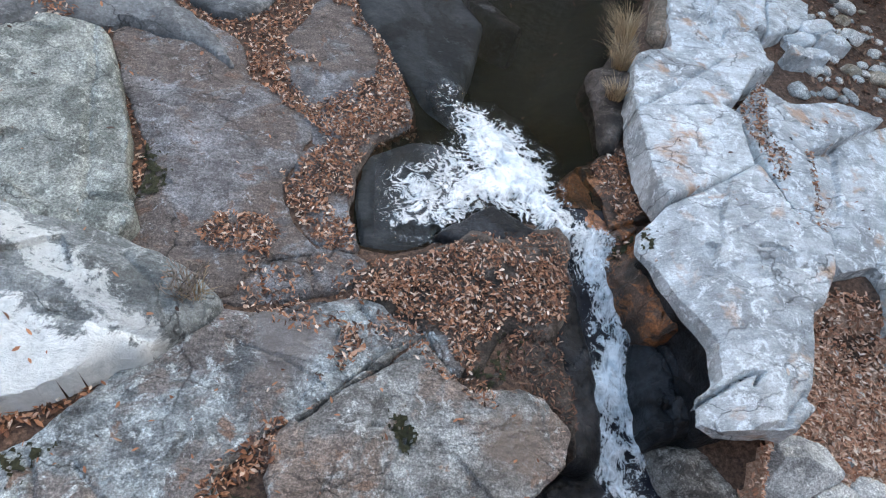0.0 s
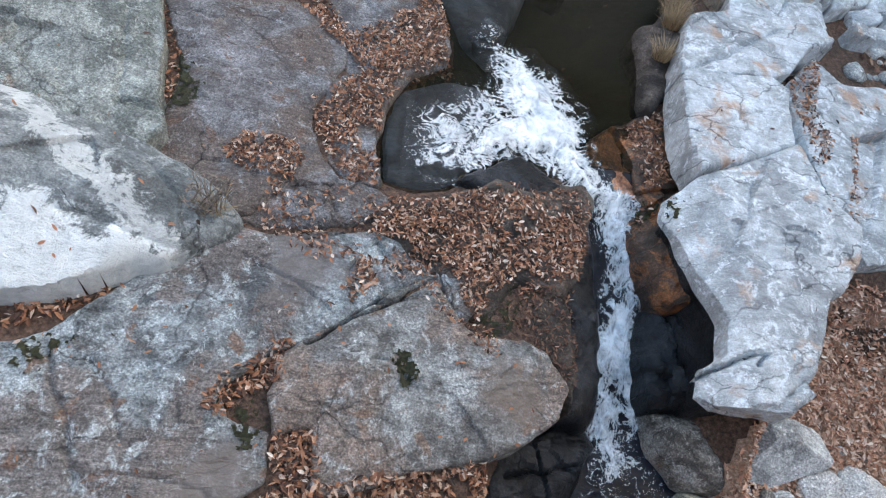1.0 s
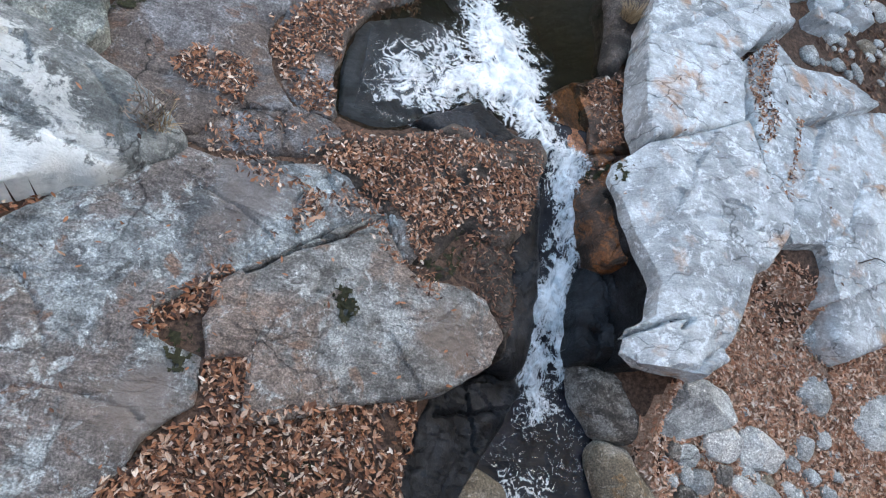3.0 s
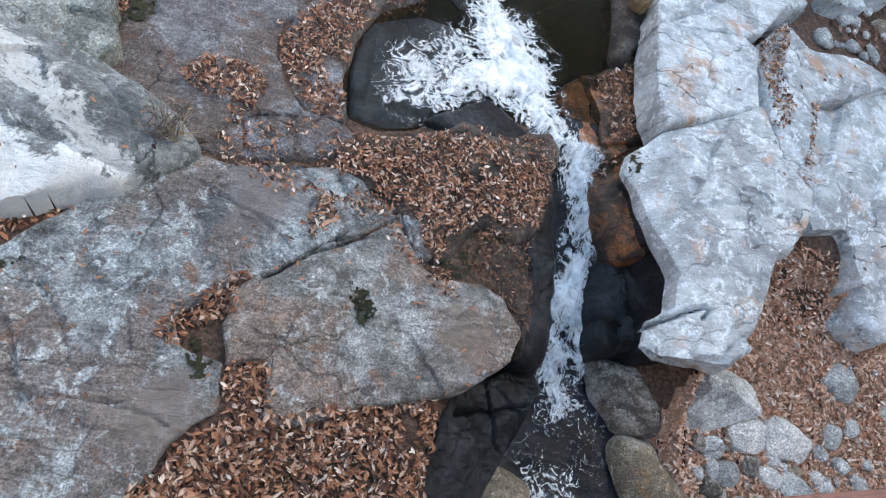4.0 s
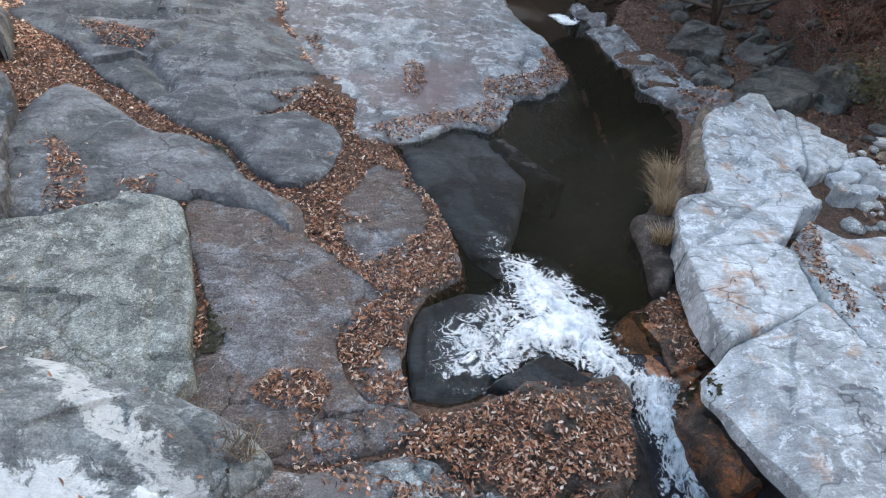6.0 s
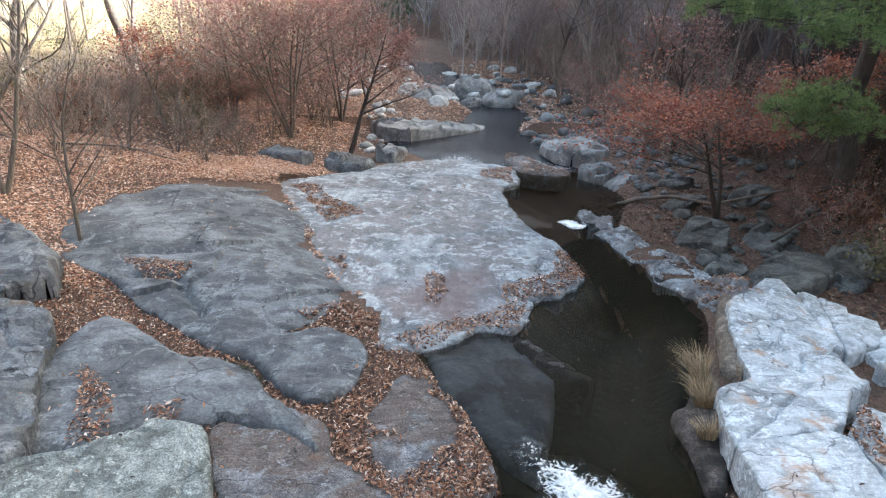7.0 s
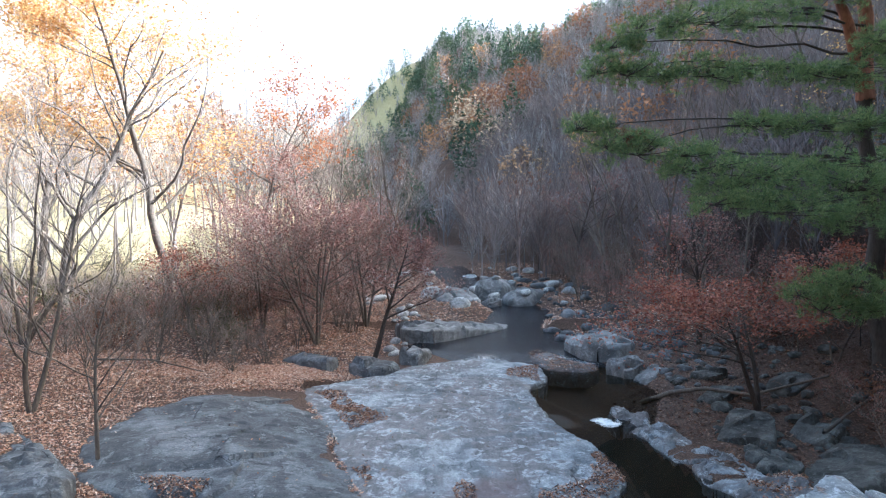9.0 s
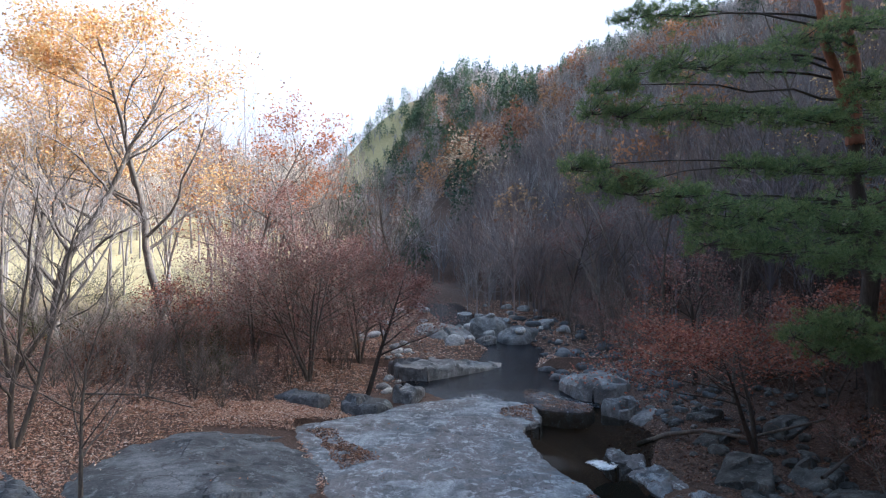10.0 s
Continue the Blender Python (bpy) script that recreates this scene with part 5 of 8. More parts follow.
LIP = lambda x, y: np.where(x > 2.75, np.where(y < 5.4, np.maximum(chute_level(y), -0.3), 0.0), 0.0)
foam("waterfall_foam", "boiling white foam where the pool pours over its lip",
     [(1.75, 7.2), (2.08, 7.13), (2.5, 6.85), (2.85, 6.31), (3.05, 5.95), (3.2, 5.35), (3.42, 5.05), (3.7, 4.95), (3.77, 4.72), (3.44, 4.78), (3.2, 4.95), (2.78, 5.03), (2.48, 5.16), (2.2, 5.34), (1.8, 5.2), (1.5, 5.0), (1.4, 5.25), (1.7, 5.75), (1.8, 6.1), (1.98, 6.47)],
     LIP, 210, edge=0.42, reach=0.3, lift=0.16, step=0.025, holes=[(2.75, 5.2, 0.10), (2.6, 5.32, 0.06), (1.95, 6.0, 0.08)], most=0.97)
foam("waterfall_foam", "lacy foam swirling over the sunken rock", [(1.58, 6.32), (1.83, 6.34), (2.0, 6.02), (1.7, 5.3), (1.63, 4.94), (1.41, 4.74), (1.15, 4.77), (0.97, 4.77), (0.86, 5.11), (0.83, 5.63), (1.2, 5.89)],
     lambda x, y: 0.0 * x, 220, edge=0.6, lift=0.04, reach=0.25, most=0.68)
foam("waterfall_foam", "thin curl of foam drifting on the pool", [(1.5, 7.9), (1.72, 7.85), (1.85, 7.2), (1.7, 7.05)], lambda x, y: 0.0 * x, 225, edge=0.4, lift=0.02, reach=0.2, most=0.55)
foam("cascade_foam", "white water sliding down the rock chute in streaks",
     [(3.35, 5.2), (3.85, 5.1), (3.98, 4.4), (4.02, 3.5), (4.3, 2.95), (4.36, 2.35), (4.12, 2.05), (3.98, 2.3), (3.9, 1.75), (3.68, 1.62), (3.6, 2.0), (3.45, 2.3), (3.45, 2.9), (3.58, 3.5), (3.55, 4.4)],
     lambda x, y: chute_level(y), 230, edge=0.24, lift=0.13, reach=0.25, step=0.025, holes=[(3.86, 2.75, 0.10), (3.9, 2.5, 0.09), (3.93, 2.2, 0.08), (3.72, 3.9, 0.05)], material=STREAM_FOAM, most=0.84)
foam("riffle_foam", "thin broken foam on the tail water", [(3.0, 0.5), (3.4, 1.1), (4.1, 1.0), (4.35, 0.3), (4.0, -0.4), (3.2, -0.3)], lambda x, y: -1.3 + 0 * x, 250, edge=0.9, lift=0.02, most=0.56)
foam("riffle_foam", "faint foam where the cascade meets the dark pool", [(3.1, 2.1), (3.6, 2.1), (4.3, 2.0), (4.5, 1.5), (3.8, 1.3), (3.2, 1.6)], lambda x, y: -1.29 + 0 * x, 255, edge=1.0, lift=0.02, most=0.44)
foam("riffle_foam", "small white spill between the upper pools", [(4.35, 18.75), (4.9, 18.85), (5.1, 18.3), (4.8, 17.9), (4.5, 18.1)], lambda x, y: stream_level(y) + 0.02, 260, edge=0.2, lift=0.06, reach=0.15)
foam("riffle_foam", "broken white ripples along the upper stream", [(3.6, 26.6), (4.6, 27.4), (6.3, 26.0), (6.0, 25.5), (4.4, 26.4)], lambda x, y: stream_level(y), 270, edge=0.8, lift=0.03, step=0.06, most=0.75)
foam("riffle_foam", "white ripples below the rock shelf", [(0.4, 26.9), (1.5, 27.4), (2.6, 26.8), (1.5, 26.5)], lambda x, y: stream_level(y), 280, edge=0.9, lift=0.03, step=0.06, most=0.7)

# ---- fallen leaves ----
LEAF = np.array([(-0.5, 0, 0), (-0.15, 0.19, 0.05), (0.2, 0.16, 0.06), (0.5, 0, 0.02), (0.2, -0.16, 0.06), (-0.15, -0.19, 0.05)])
rng = np.random.default_rng(7)


def turned(v, yaw, pitch, roll):
    """The points v (k, 3) turned by n triples of angles: (n, k, 3)."""
    n = len(yaw)
    cy, sy, cp, sp, cr, sr = np.cos(yaw), np.sin(yaw), np.cos(pitch), np.sin(pitch), np.cos(roll), np.sin(roll)
    m = np.empty((n, 3, 3))
    m[:, 0, 0], m[:, 0, 1], m[:, 0, 2] = cy * cp, cy * sp * sr - sy * cr, cy * sp * cr + sy * sr
    m[:, 1, 0], m[:, 1, 1], m[:, 1, 2] = sy * cp, sy * sp * sr + cy * cr, sy * sp * cr - cy * sr
    m[:, 2, 0], m[:, 2, 1], m[:, 2, 2] = -sp, cp * sr, cp * cr
    return np.einsum("nij,nkj->nki", m, np.broadcast_to(v, (n, *v.shape[-2:])))


def leaf_points(outline, per_m2, fray, ground_only, seed, patchy, floor_z, top_z=9.0):
    poly = np.array(outline, float)
    x0, y0 = poly.min(0) - fray
    x1, y1 = poly.max(0) + fray
    n = int((x1 - x0) * (y1 - y0) * per_m2)
    x, y = rng.uniform(x0, x1, n), rng.uniform(y0, y1, n)
    d = inside_by(poly, x, y) + fbm(x, y, 0.4, seed, 4) * fray * 1.6
    ok = (d > 0) & (fbm(x, y, 0.5, seed + 50, 3) > patchy)
    x, y = x[ok], y[ok]
    z = surface_height(x, y)
    ok = (z > floor_z) & (z < top_z)
    if ground_only:
        ok &= z < ground_height(x, y) + 0.01
    return x[ok], y[ok], z[ok]


def leaf_mesh(name, x, y, z, size, material, pile=0.05, plain=False):
    n = len(x)
    if plain:
        four = np.broadcast_to(LEAF[[0, 1, 3, 4]] * (1, 1.2, 1), (n, 4, 3)) * (size * rng.uniform(0.5, 1.3, n))[:, None, None]
        v = turned(four, rng.uniform(0, 6.28, n), rng.normal(0, 0.3, n), rng.normal(0, 0.4, n)) + np.stack([x, y, z + 0.01 + rng.uniform(0, pile, n)], -1)[:, None]
        return mesh_from(name, v.reshape(-1, 3), np.arange(n * 4).reshape(-1, 4), material, shade=False)
    leaf = np.broadcast_to(LEAF, (n, 6, 3)) * np.stack([np.ones(n), rng.uniform(0.55, 1.25, n), rng.uniform(0.3, 3.0, n)], -1)[:, None]
    leaf = leaf * (size * rng.uniform(0.4, 1.35, n))[:, None, None]
    v = turned(leaf, rng.uniform(0, 6.28, n), rng.normal(0, 0.42, n), rng.normal(0, 0.6, n))
    v = v + np.stack([x, y, z + 0.012 + rng.uniform(0, pile, n)], -1)[:, None]
    at = np.arange(n)[:, None] * 6
    faces = np.concatenate([at + [0, 1, 2, 3], at + [0, 3, 4, 5]])
    return mesh_from(name, v.reshape(-1, 3), faces, material, shade=False)


def litter_patch(label, outlines, per_m2, size=0.10, fray=0.12, ground_only=False, seed=1, patchy=-0.5, material=None, floor_z=-1.25, pile=0.05, name="leaf_litter", plain=False, top_z=9.0):
    spots = [leaf_points(o, per_m2, fray, ground_only, seed + k, patchy, floor_z, top_z) for k, o in enumerate(outlines)]
    x, y, z = (np.concatenate([s[k] for s in spots]) for k in range(3))
    ob = new(name, leaf_mesh(name, x, y, z, size, material or FALLEN, pile, plain))
    return tagged(ob, label, "fallen leaves", kind="stuff")


LEDGE = [(0.45, 3.95), (0.9, 4.08), (1.58, 4.4), (2.4, 4.35), (2.7, 4.3), (2.88, 3.9), (2.82, 3.5), (2.55, 3.2), (2.1, 3.3), (1.6, 2.75), (1.2, 3.2), (0.85, 3.3), (0.42, 3.6)]
litter_patch("brown leaves caught on the rock tongue in the stream", [[(3.45, 27.5), (3.7, 28.5), (4.3, 28.7), (4.8, 27.6), (5.35, 26.6), (6.25, 25.6), (6.1, 24.9), (5.4, 24.6), (4.7, 24.75), (4.0, 25.1), (3.5, 26.6)]], 260, 0.085, 0.2, seed=163, patchy=-0.15)
litter_patch("drift of brown fallen leaves on the ledge by the fall", [LEDGE], 1800, 0.068, 0.15, seed=11, patchy=-0.28)
litter_patch("damp leaf flecks on the mossy wedge", [[(1.7, 2.6), (2.1, 3.3), (2.7, 3.25), (2.78, 2.5), (2.74, 1.9), (2.55, 2.2), (2.4, 2.5)]], 620, 0.06, 0.1, seed=15, patchy=-0.1, material=WET_SHADED_LEAF)
litter_patch("leaves strewn thinly round the ledge", [[(-1.3, 3.6), (0.4, 4.3), (2.0, 4.6), (2.9, 4.6), (2.8, 3.0), (1.9, 2.3), (1.0, 2.9), (0.3, 3.2), (-1.0, 3.3)]], 600, 0.064, 0.2, seed=13, patchy=-0.05, material=FALLEN)
litter_patch("rusty leaves heaped along the pool's edge",
             [[(-0.61, 5.36), (-0.28, 5.78), (0.1, 6.55), (1.12, 6.66), (0.5, 6.02), (0.36, 5.42), (0.22, 5.01), (0.37, 4.24), (-0.03, 4.34), (-0.4, 4.61)],
              [(-1.39, 7.96), (-0.97, 8.55), (-0.59, 7.64), (-0.75, 7.06), (-0.38, 6.66), (0.21, 7.19), (0.84, 8.07), (1.12, 6.69), (-0.01, 6.06), (-0.44, 6.52), (-0.96, 6.87)],
              [(-0.34, 9.43), (0.18, 9.63), (0.38, 8.85), (0.78, 8.1), (0.6, 8.0), (0.07, 8.98)]], 1700, 0.066, 0.14, seed=21, patchy=-0.22)
litter_patch("small heap of dry leaves in a hollow of the slab", [[(-1.42, 4.3), (-1.24, 4.63), (-0.66, 4.61), (-0.5, 4.38), (-0.63, 4.04), (-1.07, 4.12)]], 2100, 0.066, 0.08, seed=25, patchy=-0.6)
litter_patch("leaves caught in the crevice between two slabs",
             [[(-0.86, 1.46), (-0.74, 1.75), (-0.47, 2.04), (-0.25, 2.21), (-0.3, 1.97), (-0.39, 1.72), (-0.61, 1.46)],
              [(-0.33, 1.31), (0.1, 1.4), (0.17, 1.1), (0.14, 0.8), (-0.13, 0.71)], [(-0.1, 2.62), (0.32, 3.1), (0.45, 2.95), (0.08, 2.45)]], 1200, 0.08, 0.10, seed=31, patchy=-0.3)
litter_patch("thick bed of brown leaves below the grey slab",
             [[(-0.8, 0.18), (-0.5, 0.55), (-0.07, 0.7), (0.66, 1.0), (1.33, 1.19), (1.78, 1.3), (1.83, 0.88), (1.3, 0.66), (0.78, 0.6), (0.33, 0.36), (-0.07, 0.1), (-0.85, -0.2)]], 1200, 0.085, 0.10, seed=35, patchy=-0.5)
litter_patch("leaf drift filling the hollow under the slabs", [[(-0.85, -0.6), (-0.75, 0.15), (-0.56, 0.58), (-0.06, 0.86), (-0.3, 1.46), (0.12, 1.43), (0.32, 0.93), (0.82, 1.1), (1.8, 1.36), (2.0, 0.9), (1.75, 0.3), (1.65, -0.6)]], 1100, 0.085, 0.06, True, 36, -0.45)
litter_patch("leaves along the foot of the pale boulder", [[(-3.3, 2.2), (-2.69, 2.35), (-2.25, 2.6), (-1.62, 2.9), (-1.2, 3.2), (-1.1, 3.1), (-1.42, 2.8), (-1.97, 2.4), (-2.37, 2.1), (-3.3, 1.8)]], 800, 0.09, 0.06, True, seed=37)
litter_patch("leaves filling the grooves of the white rock", [[(6.5, 7.6), (6.85, 8.1), (7.0, 8.03), (6.8, 7.41), (6.62, 6.78), (6.7, 6.16), (6.46, 5.69), (6.5, 5.22), (6.3, 5.0), (6.3, 5.5), (6.18, 5.85), (6.17, 6.54), (6.3, 7.1)], [(7.16, 6.46), (7.29, 6.39), (6.87, 4.9), (6.7, 4.9)]], 900, 0.075, 0.05, seed=39, patchy=-0.55)
litter_patch("damp leaves on the rusty ledge", [[(3.68, 6.15), (3.95, 6.4), (4.4, 6.6), (4.45, 5.9), (4.5, 5.3), (3.95, 5.15), (3.88, 5.6)]], 1100, 0.072, 0.06, seed=41, patchy=-0.6, top_z=0.34)
litter_patch("damp leaves lodged on the rusty flank", [[(3.85, 4.9), (4.2, 5.1), (4.5, 4.4), (4.75, 3.8), (4.4, 3.7), (4.1, 4.0), (3.95, 4.4)]], 420, 0.062, 0.06, seed=47, patchy=-0.1, top_z=0.42)
litter_patch("deep bed of shredded brown leaves in the gully", [list(map(tuple, GULLY))], 1100, 0.085, 0.2, True, 43, -0.8, DRY_LEAF, floor_z=-1.2)
litter_patch("leaf drifts between the upstream slabs", [[(-9.0, 6.0), (-9.0, 13.5), (-4.0, 13.5), (-1.4, 12.0), (0.4, 10.6), (0.6, 8.0), (-0.3, 6.0), (-2.4, 3.8), (-5.0, 3.2)]], 620, 0.075, 0.1, True, 45, -0.7, floor_z=-0.03)
litter_patch("leaves rimming the pale apron and its hollows",
             [[(-0.06, 10.2), (1.29, 11.25), (1.95, 11.0), (2.5, 12.6), (3.3, 12.9), (4.05, 13.8), (4.0, 15.6), (3.55, 15.4), (3.35, 14.3), (2.7, 13.5), (2.0, 13.3), (1.7, 11.9), (1.2, 11.8), (0.3, 11.2), (-0.5, 10.6)],
              [(0.01, 12.4), (0.26, 14.4), (0.59, 13.05), (0.38, 11.87)], [(-3.93, 19.93), (-2.53, 19.44), (-1.85, 18.28), (-2.96, 17.56)], [(-2.35, 14.78), (-2.05, 15.23), (-1.76, 14.07), (-1.98, 13.69)],
              [(2.34, 24.24), (3.6, 25.04), (3.28, 22.57), (2.04, 23.25)], [(-6.95, 13.63), (-6.14, 13.6), (-5.31, 13.31), (-5.17, 12.61), (-5.94, 12.52)],
              [(-4.16, 7.9), (-3.64, 8.07), (-3.49, 7.6), (-3.86, 7.52)], [(-4.85, 7.15), (-5.54, 8.98), (-4.85, 8.37), (-4.18, 7.19)], [(6.72, 13.6), (7.89, 14.07), (7.78, 13.05), (6.48, 12.48)],
              [(3.9, 13.7), (4.05, 14.2), (3.8, 15.6), (3.6, 15.4), (3.7, 14.2)]], 640, 0.08, 0.12, seed=61, patchy=-0.45, floor_z=0.0)
litter_patch("leaf drifts lodged where the slabs meet", [[(-4.9, 21.6), (-4.2, 20.6), (-3.2, 19.0), (-2.6, 18.2), (-2.2, 18.9), (-3.2, 20.2), (-4.0, 21.8)], [(-1.9, 13.5), (-1.6, 12.6), (-1.2, 12.3), (-1.5, 13.2)], [(-2.6, 11.4), (-1.7, 12.2), (-0.9, 11.6), (-0.9, 10.7), (-1.2, 10.5), (-1.6, 11.2)]], 620, 0.085, 0.12, seed=63, patchy=-0.3, floor_z=0.0)
litter_patch("leaf carpet of the bank under bare trees", [[(-24.0, 12.0), (-24.0, 42.0), (-4.0, 42.0), (-3.5, 26.0), (-6.0, 22.5), (-10.5, 21.5), (-10.5, 14.0)]], 120, 0.11, 0.3, True, 81, -0.7, DRY_LEAF, pile=0.04, plain=True)
litter_patch("dry leaf carpet around the upstream slabs", [[(-9.0, 20.9), (-3.5, 20.6), (-2.4, 24.4), (-7.5, 24.2)], [(-15.0, 12.0), (-15.0, 24.0), (-4.5, 24.0), (-5.0, 20.8), (-8.0, 20.8), (-8.0, 15.0), (-7.0, 12.6)], [(-10.5, 21.3), (-10.5, 23.5), (-3.0, 25.5), (-3.2, 23.9), (-5.4, 22.2)], [(-1.5, 13.0), (-2.2, 14.4), (-2.9, 16.9), (-4.2, 20.3), (-4.6, 19.8), (-3.2, 16.0), (-2.4, 13.6)]], 340, 0.095, 0.2, True, 85, -0.8, DRY_LEAF, floor_z=-0.05, plain=True)
# the wet-leaf colour here carries the shade under the pine
litter_patch("leaf carpet of the steep bank under the pine", [[(6.8, 12.5), (6.2, 19.0), (5.9, 22.0), (8.0, 26.0), (9.5, 34.0), (20.0, 34.0), (18.0, 10.0), (9.5, 8.0)]], 130, 0.13, 0.3, True, 83, -0.6, WET_SHADED_LEAF, pile=0.03, plain=True)
litter_patch("scattered single leaves on bare rock", [[(-5.5, -0.2), (-6.0, 9.5), (0.8, 9.5), (0.2, 5.0), (2.9, 4.4), (2.7, 1.8), (1.6, 1.2), (-0.8, -0.2)], [(4.0, 2.2), (4.2, 8.0), (8.0, 8.0), (8.5, 4.0), (6.0, 3.0), (5.0, 2.0)], [(-9.5, 14.0), (-9.0, 21.0), (3.0, 24.0), (3.8, 14.0), (1.0, 11.0), (-4.0, 10.0)]], 2.2, 0.075, 0.3, seed=91, patchy=-0.9, pile=0.005, floor_z=0.03)
# single leaves that lie on top and can be told apart
singles = empty_thing("loose_leaves", (0.5, 2.0, 0.3))
tagged(singles, "single pale brown leaves lying on the slabs", "leaves", kind="stuff")
leaf_shapes = []
for k in range(6):
    leaf_shapes.append(leaf_mesh("leaf", np.zeros(1), np.zeros(1), np.zeros(1), 0.08, FALLEN, 0.004))
lx, ly = rng.uniform(-2.5, 2.8, 700), rng.uniform(0.3, 4.4, 700)
lz = surface_height(lx, ly)
ok = (lz > 0.1) & (fbm(lx, ly, 0.9, 5, 3) > -0.12)
for k, (px, py, pz) in enumerate(list(zip(lx[ok], ly[ok], lz[ok]))[:60]):
    ob = part("leaf", leaf_shapes[k % 6], singles)
    ob.matrix_world = pose(px, py, pz + 0.008, 0, 0, rng.uniform(0, 360))
    ob.matrix_parent_inverse = Matrix.Translation((-0.5, -2.0, -0.3))


# ---- cobbles ----
def pebble_shape(seed, flat):
    bm = bmesh.new()
    bmesh.ops.create_icosphere(bm, subdivisions=2, radius=0.5)
    for v in bm.verts:
        p = v.co * 2.1 + Vector((seed * 7.1, seed * 3.3, 0))
        v.co *= 1 + 0.42 * noise.noise(p) + 0.12 * noise.noise(p * 2.7)
        v.co.z *= flat
    return np.array([v.co[:] for v in bm.verts]), [[v.index for v in f.verts] for f in bm.faces]


COBBLE_SHAPES = []
for k in range(9):
    pv, pf = pebble_shape(k + 1, 0.55 + 0.05 * (k % 4))
    COBBLE_SHAPES.append(mesh_from("cobble", pv, pf, (COBBLE, COBBLE, COBBLE_PALE, COBBLE_TAN)[k % 4]))

DARK_SHAPES = []
for k in range(5):
    pv, pf = pebble_shape(k + 21, 0.6)
    DARK_SHAPES.append(mesh_from("cobble", pv, pf, SHADED_STONE, shade=False))


def cobbles(outline, count, small, large, label, group, sink=0.25, seed=1, ground_only=True, joined=False, material=None):
    r = np.random.default_rng(seed)
    poly = np.array(outline, float)
    x0, y0 = poly.min(0)
    x1, y1 = poly.max(0)
    made, taken, heap_v, heap_f = 0, [], [], []
    for _ in range(count * 12):
        if made == count:
            break
        x, y = r.uniform(x0, x1), r.uniform(y0, y1)
        size = small + (large - small) * r.random() ** 2.5
        if inside_by(poly, np.array([x]), np.array([y]))[0] < 0 or any(math.hypot(x - a, y - b) < (size + c) * 0.42 for a, b, c in taken):
            continue
        z = float(surface_height(np.array([x]), np.array([y]))[0])
        if ground_only and z > float(ground_height(np.array([x]), np.array([y]))[()][0]) + 0.02:
            continue
        taken.append((x, y, size))
        shape = COBBLE_SHAPES[int(r.integers(9))]
        at = pose(x, y, z + size * (0.3 - sink), r.uniform(-12, 12), r.uniform(-12, 12), r.uniform(0, 360)) @ Matrix.Diagonal((size * r.uniform(0.8, 1.25), size * r.uniform(0.75, 1.1), size, 1))
        made += 1
        if joined:
            start = len(heap_v)
            heap_v.extend((at @ v.co)[:] for v in shape.vertices)
            heap_f.extend([start + i for i in p.vertices] for p in shape.polygons)
            continue
        ob = new("cobble", DARK_SHAPES[made % 5] if material else shape)
        ob.matrix_world = at
        tagged(ob, label, "stone", group)
    if joined:
        tagged(new("boulder_field", mesh_from("boulder_field", heap_v, heap_f, material or COBBLE)), label, "stones", kind="stuff")


cobbles([(5.4, 1.6), (5.6, 0.6), (6.2, -0.6), (8.8, -0.6), (9.2, 2.0), (8.4, 2.3), (7.6, 1.9), (7.0, 1.5), (6.2, 1.5)], 80, 0.12, 0.34, "rounded grey river cobble among leaves", "cobbles in the gully", seed=3)
cobbles([(6.5, 2.3), (5.9, 2.9), (7.2, 4.2), (9.0, 3.4), (9.0, 2.2), (7.4, 2.0)], 26, 0.06, 0.16, "small grey pebble on the leaf bed", "cobbles in the gully", seed=5)
cobbles([(9.3, 8.2), (8.3, 8.6), (9.4, 11.2), (11.6, 12.4), (11.4, 8.8)], 50, 0.14, 0.5, "grey cobble on the bank behind the white rocks", "cobbles on the bank", seed=7)
cobbles([(7.6, 20.5), (8.3, 24.0), (8.8, 28.0), (7.5, 31.0), (6.5, 36.0), (9.5, 38.0), (11.5, 30.0), (11.0, 20.0)], 75, 0.3, 1.1, "grey stones strewn along the stream bank", "stones on the stream bank", seed=9, joined=True, material=DOME_ROCK)
cobbles([(-3.6, 27.0), (-3.0, 31.0), (-3.4, 38.0), (-1.5, 38.5), (-2.0, 33.0), (-1.5, 28.5)], 18, 0.3, 0.9, "pale broken stones at the stream edge", "stones on the stream bank", seed=11, joined=True)
cobbles([(-2.0, 38.5), (-3.0, 56.0), (8.0, 56.0), (8.5, 38.0), (5.0, 37.0)], 45, 0.5, 1.7, "grey boulders strewn in the upper stream bed", "boulders in the stream bed", seed=13, ground_only=False, joined=True)


cobbles([(7.3, 13.4), (7.3, 19.0), (8.3, 23.5), (11.5, 27.0), (13.5, 21.0), (12.5, 12.5), (9.5, 12.0)], 110, 0.16, 0.75, "rough grey stone half sunk in leaves on the bank", "stones on the stream bank", seed=15, material=SHADED_STONE)
cobbles([(5.6, 30.5), (5.2, 50.0), (10.5, 50.0), (10.5, 30.0)], 60, 0.3, 1.3, "grey boulders along the edge of the upper stream", "boulders in the stream bed", seed=17, joined=True, material=DOME_ROCK)
cobbles([(-3.2, 39.0), (-3.5, 56.0), (-7.5, 56.0), (-6.0, 39.0)], 25, 0.3, 1.1, "grey boulders along the edge of the upper stream", "boulders in the stream bed", seed=19, joined=True)
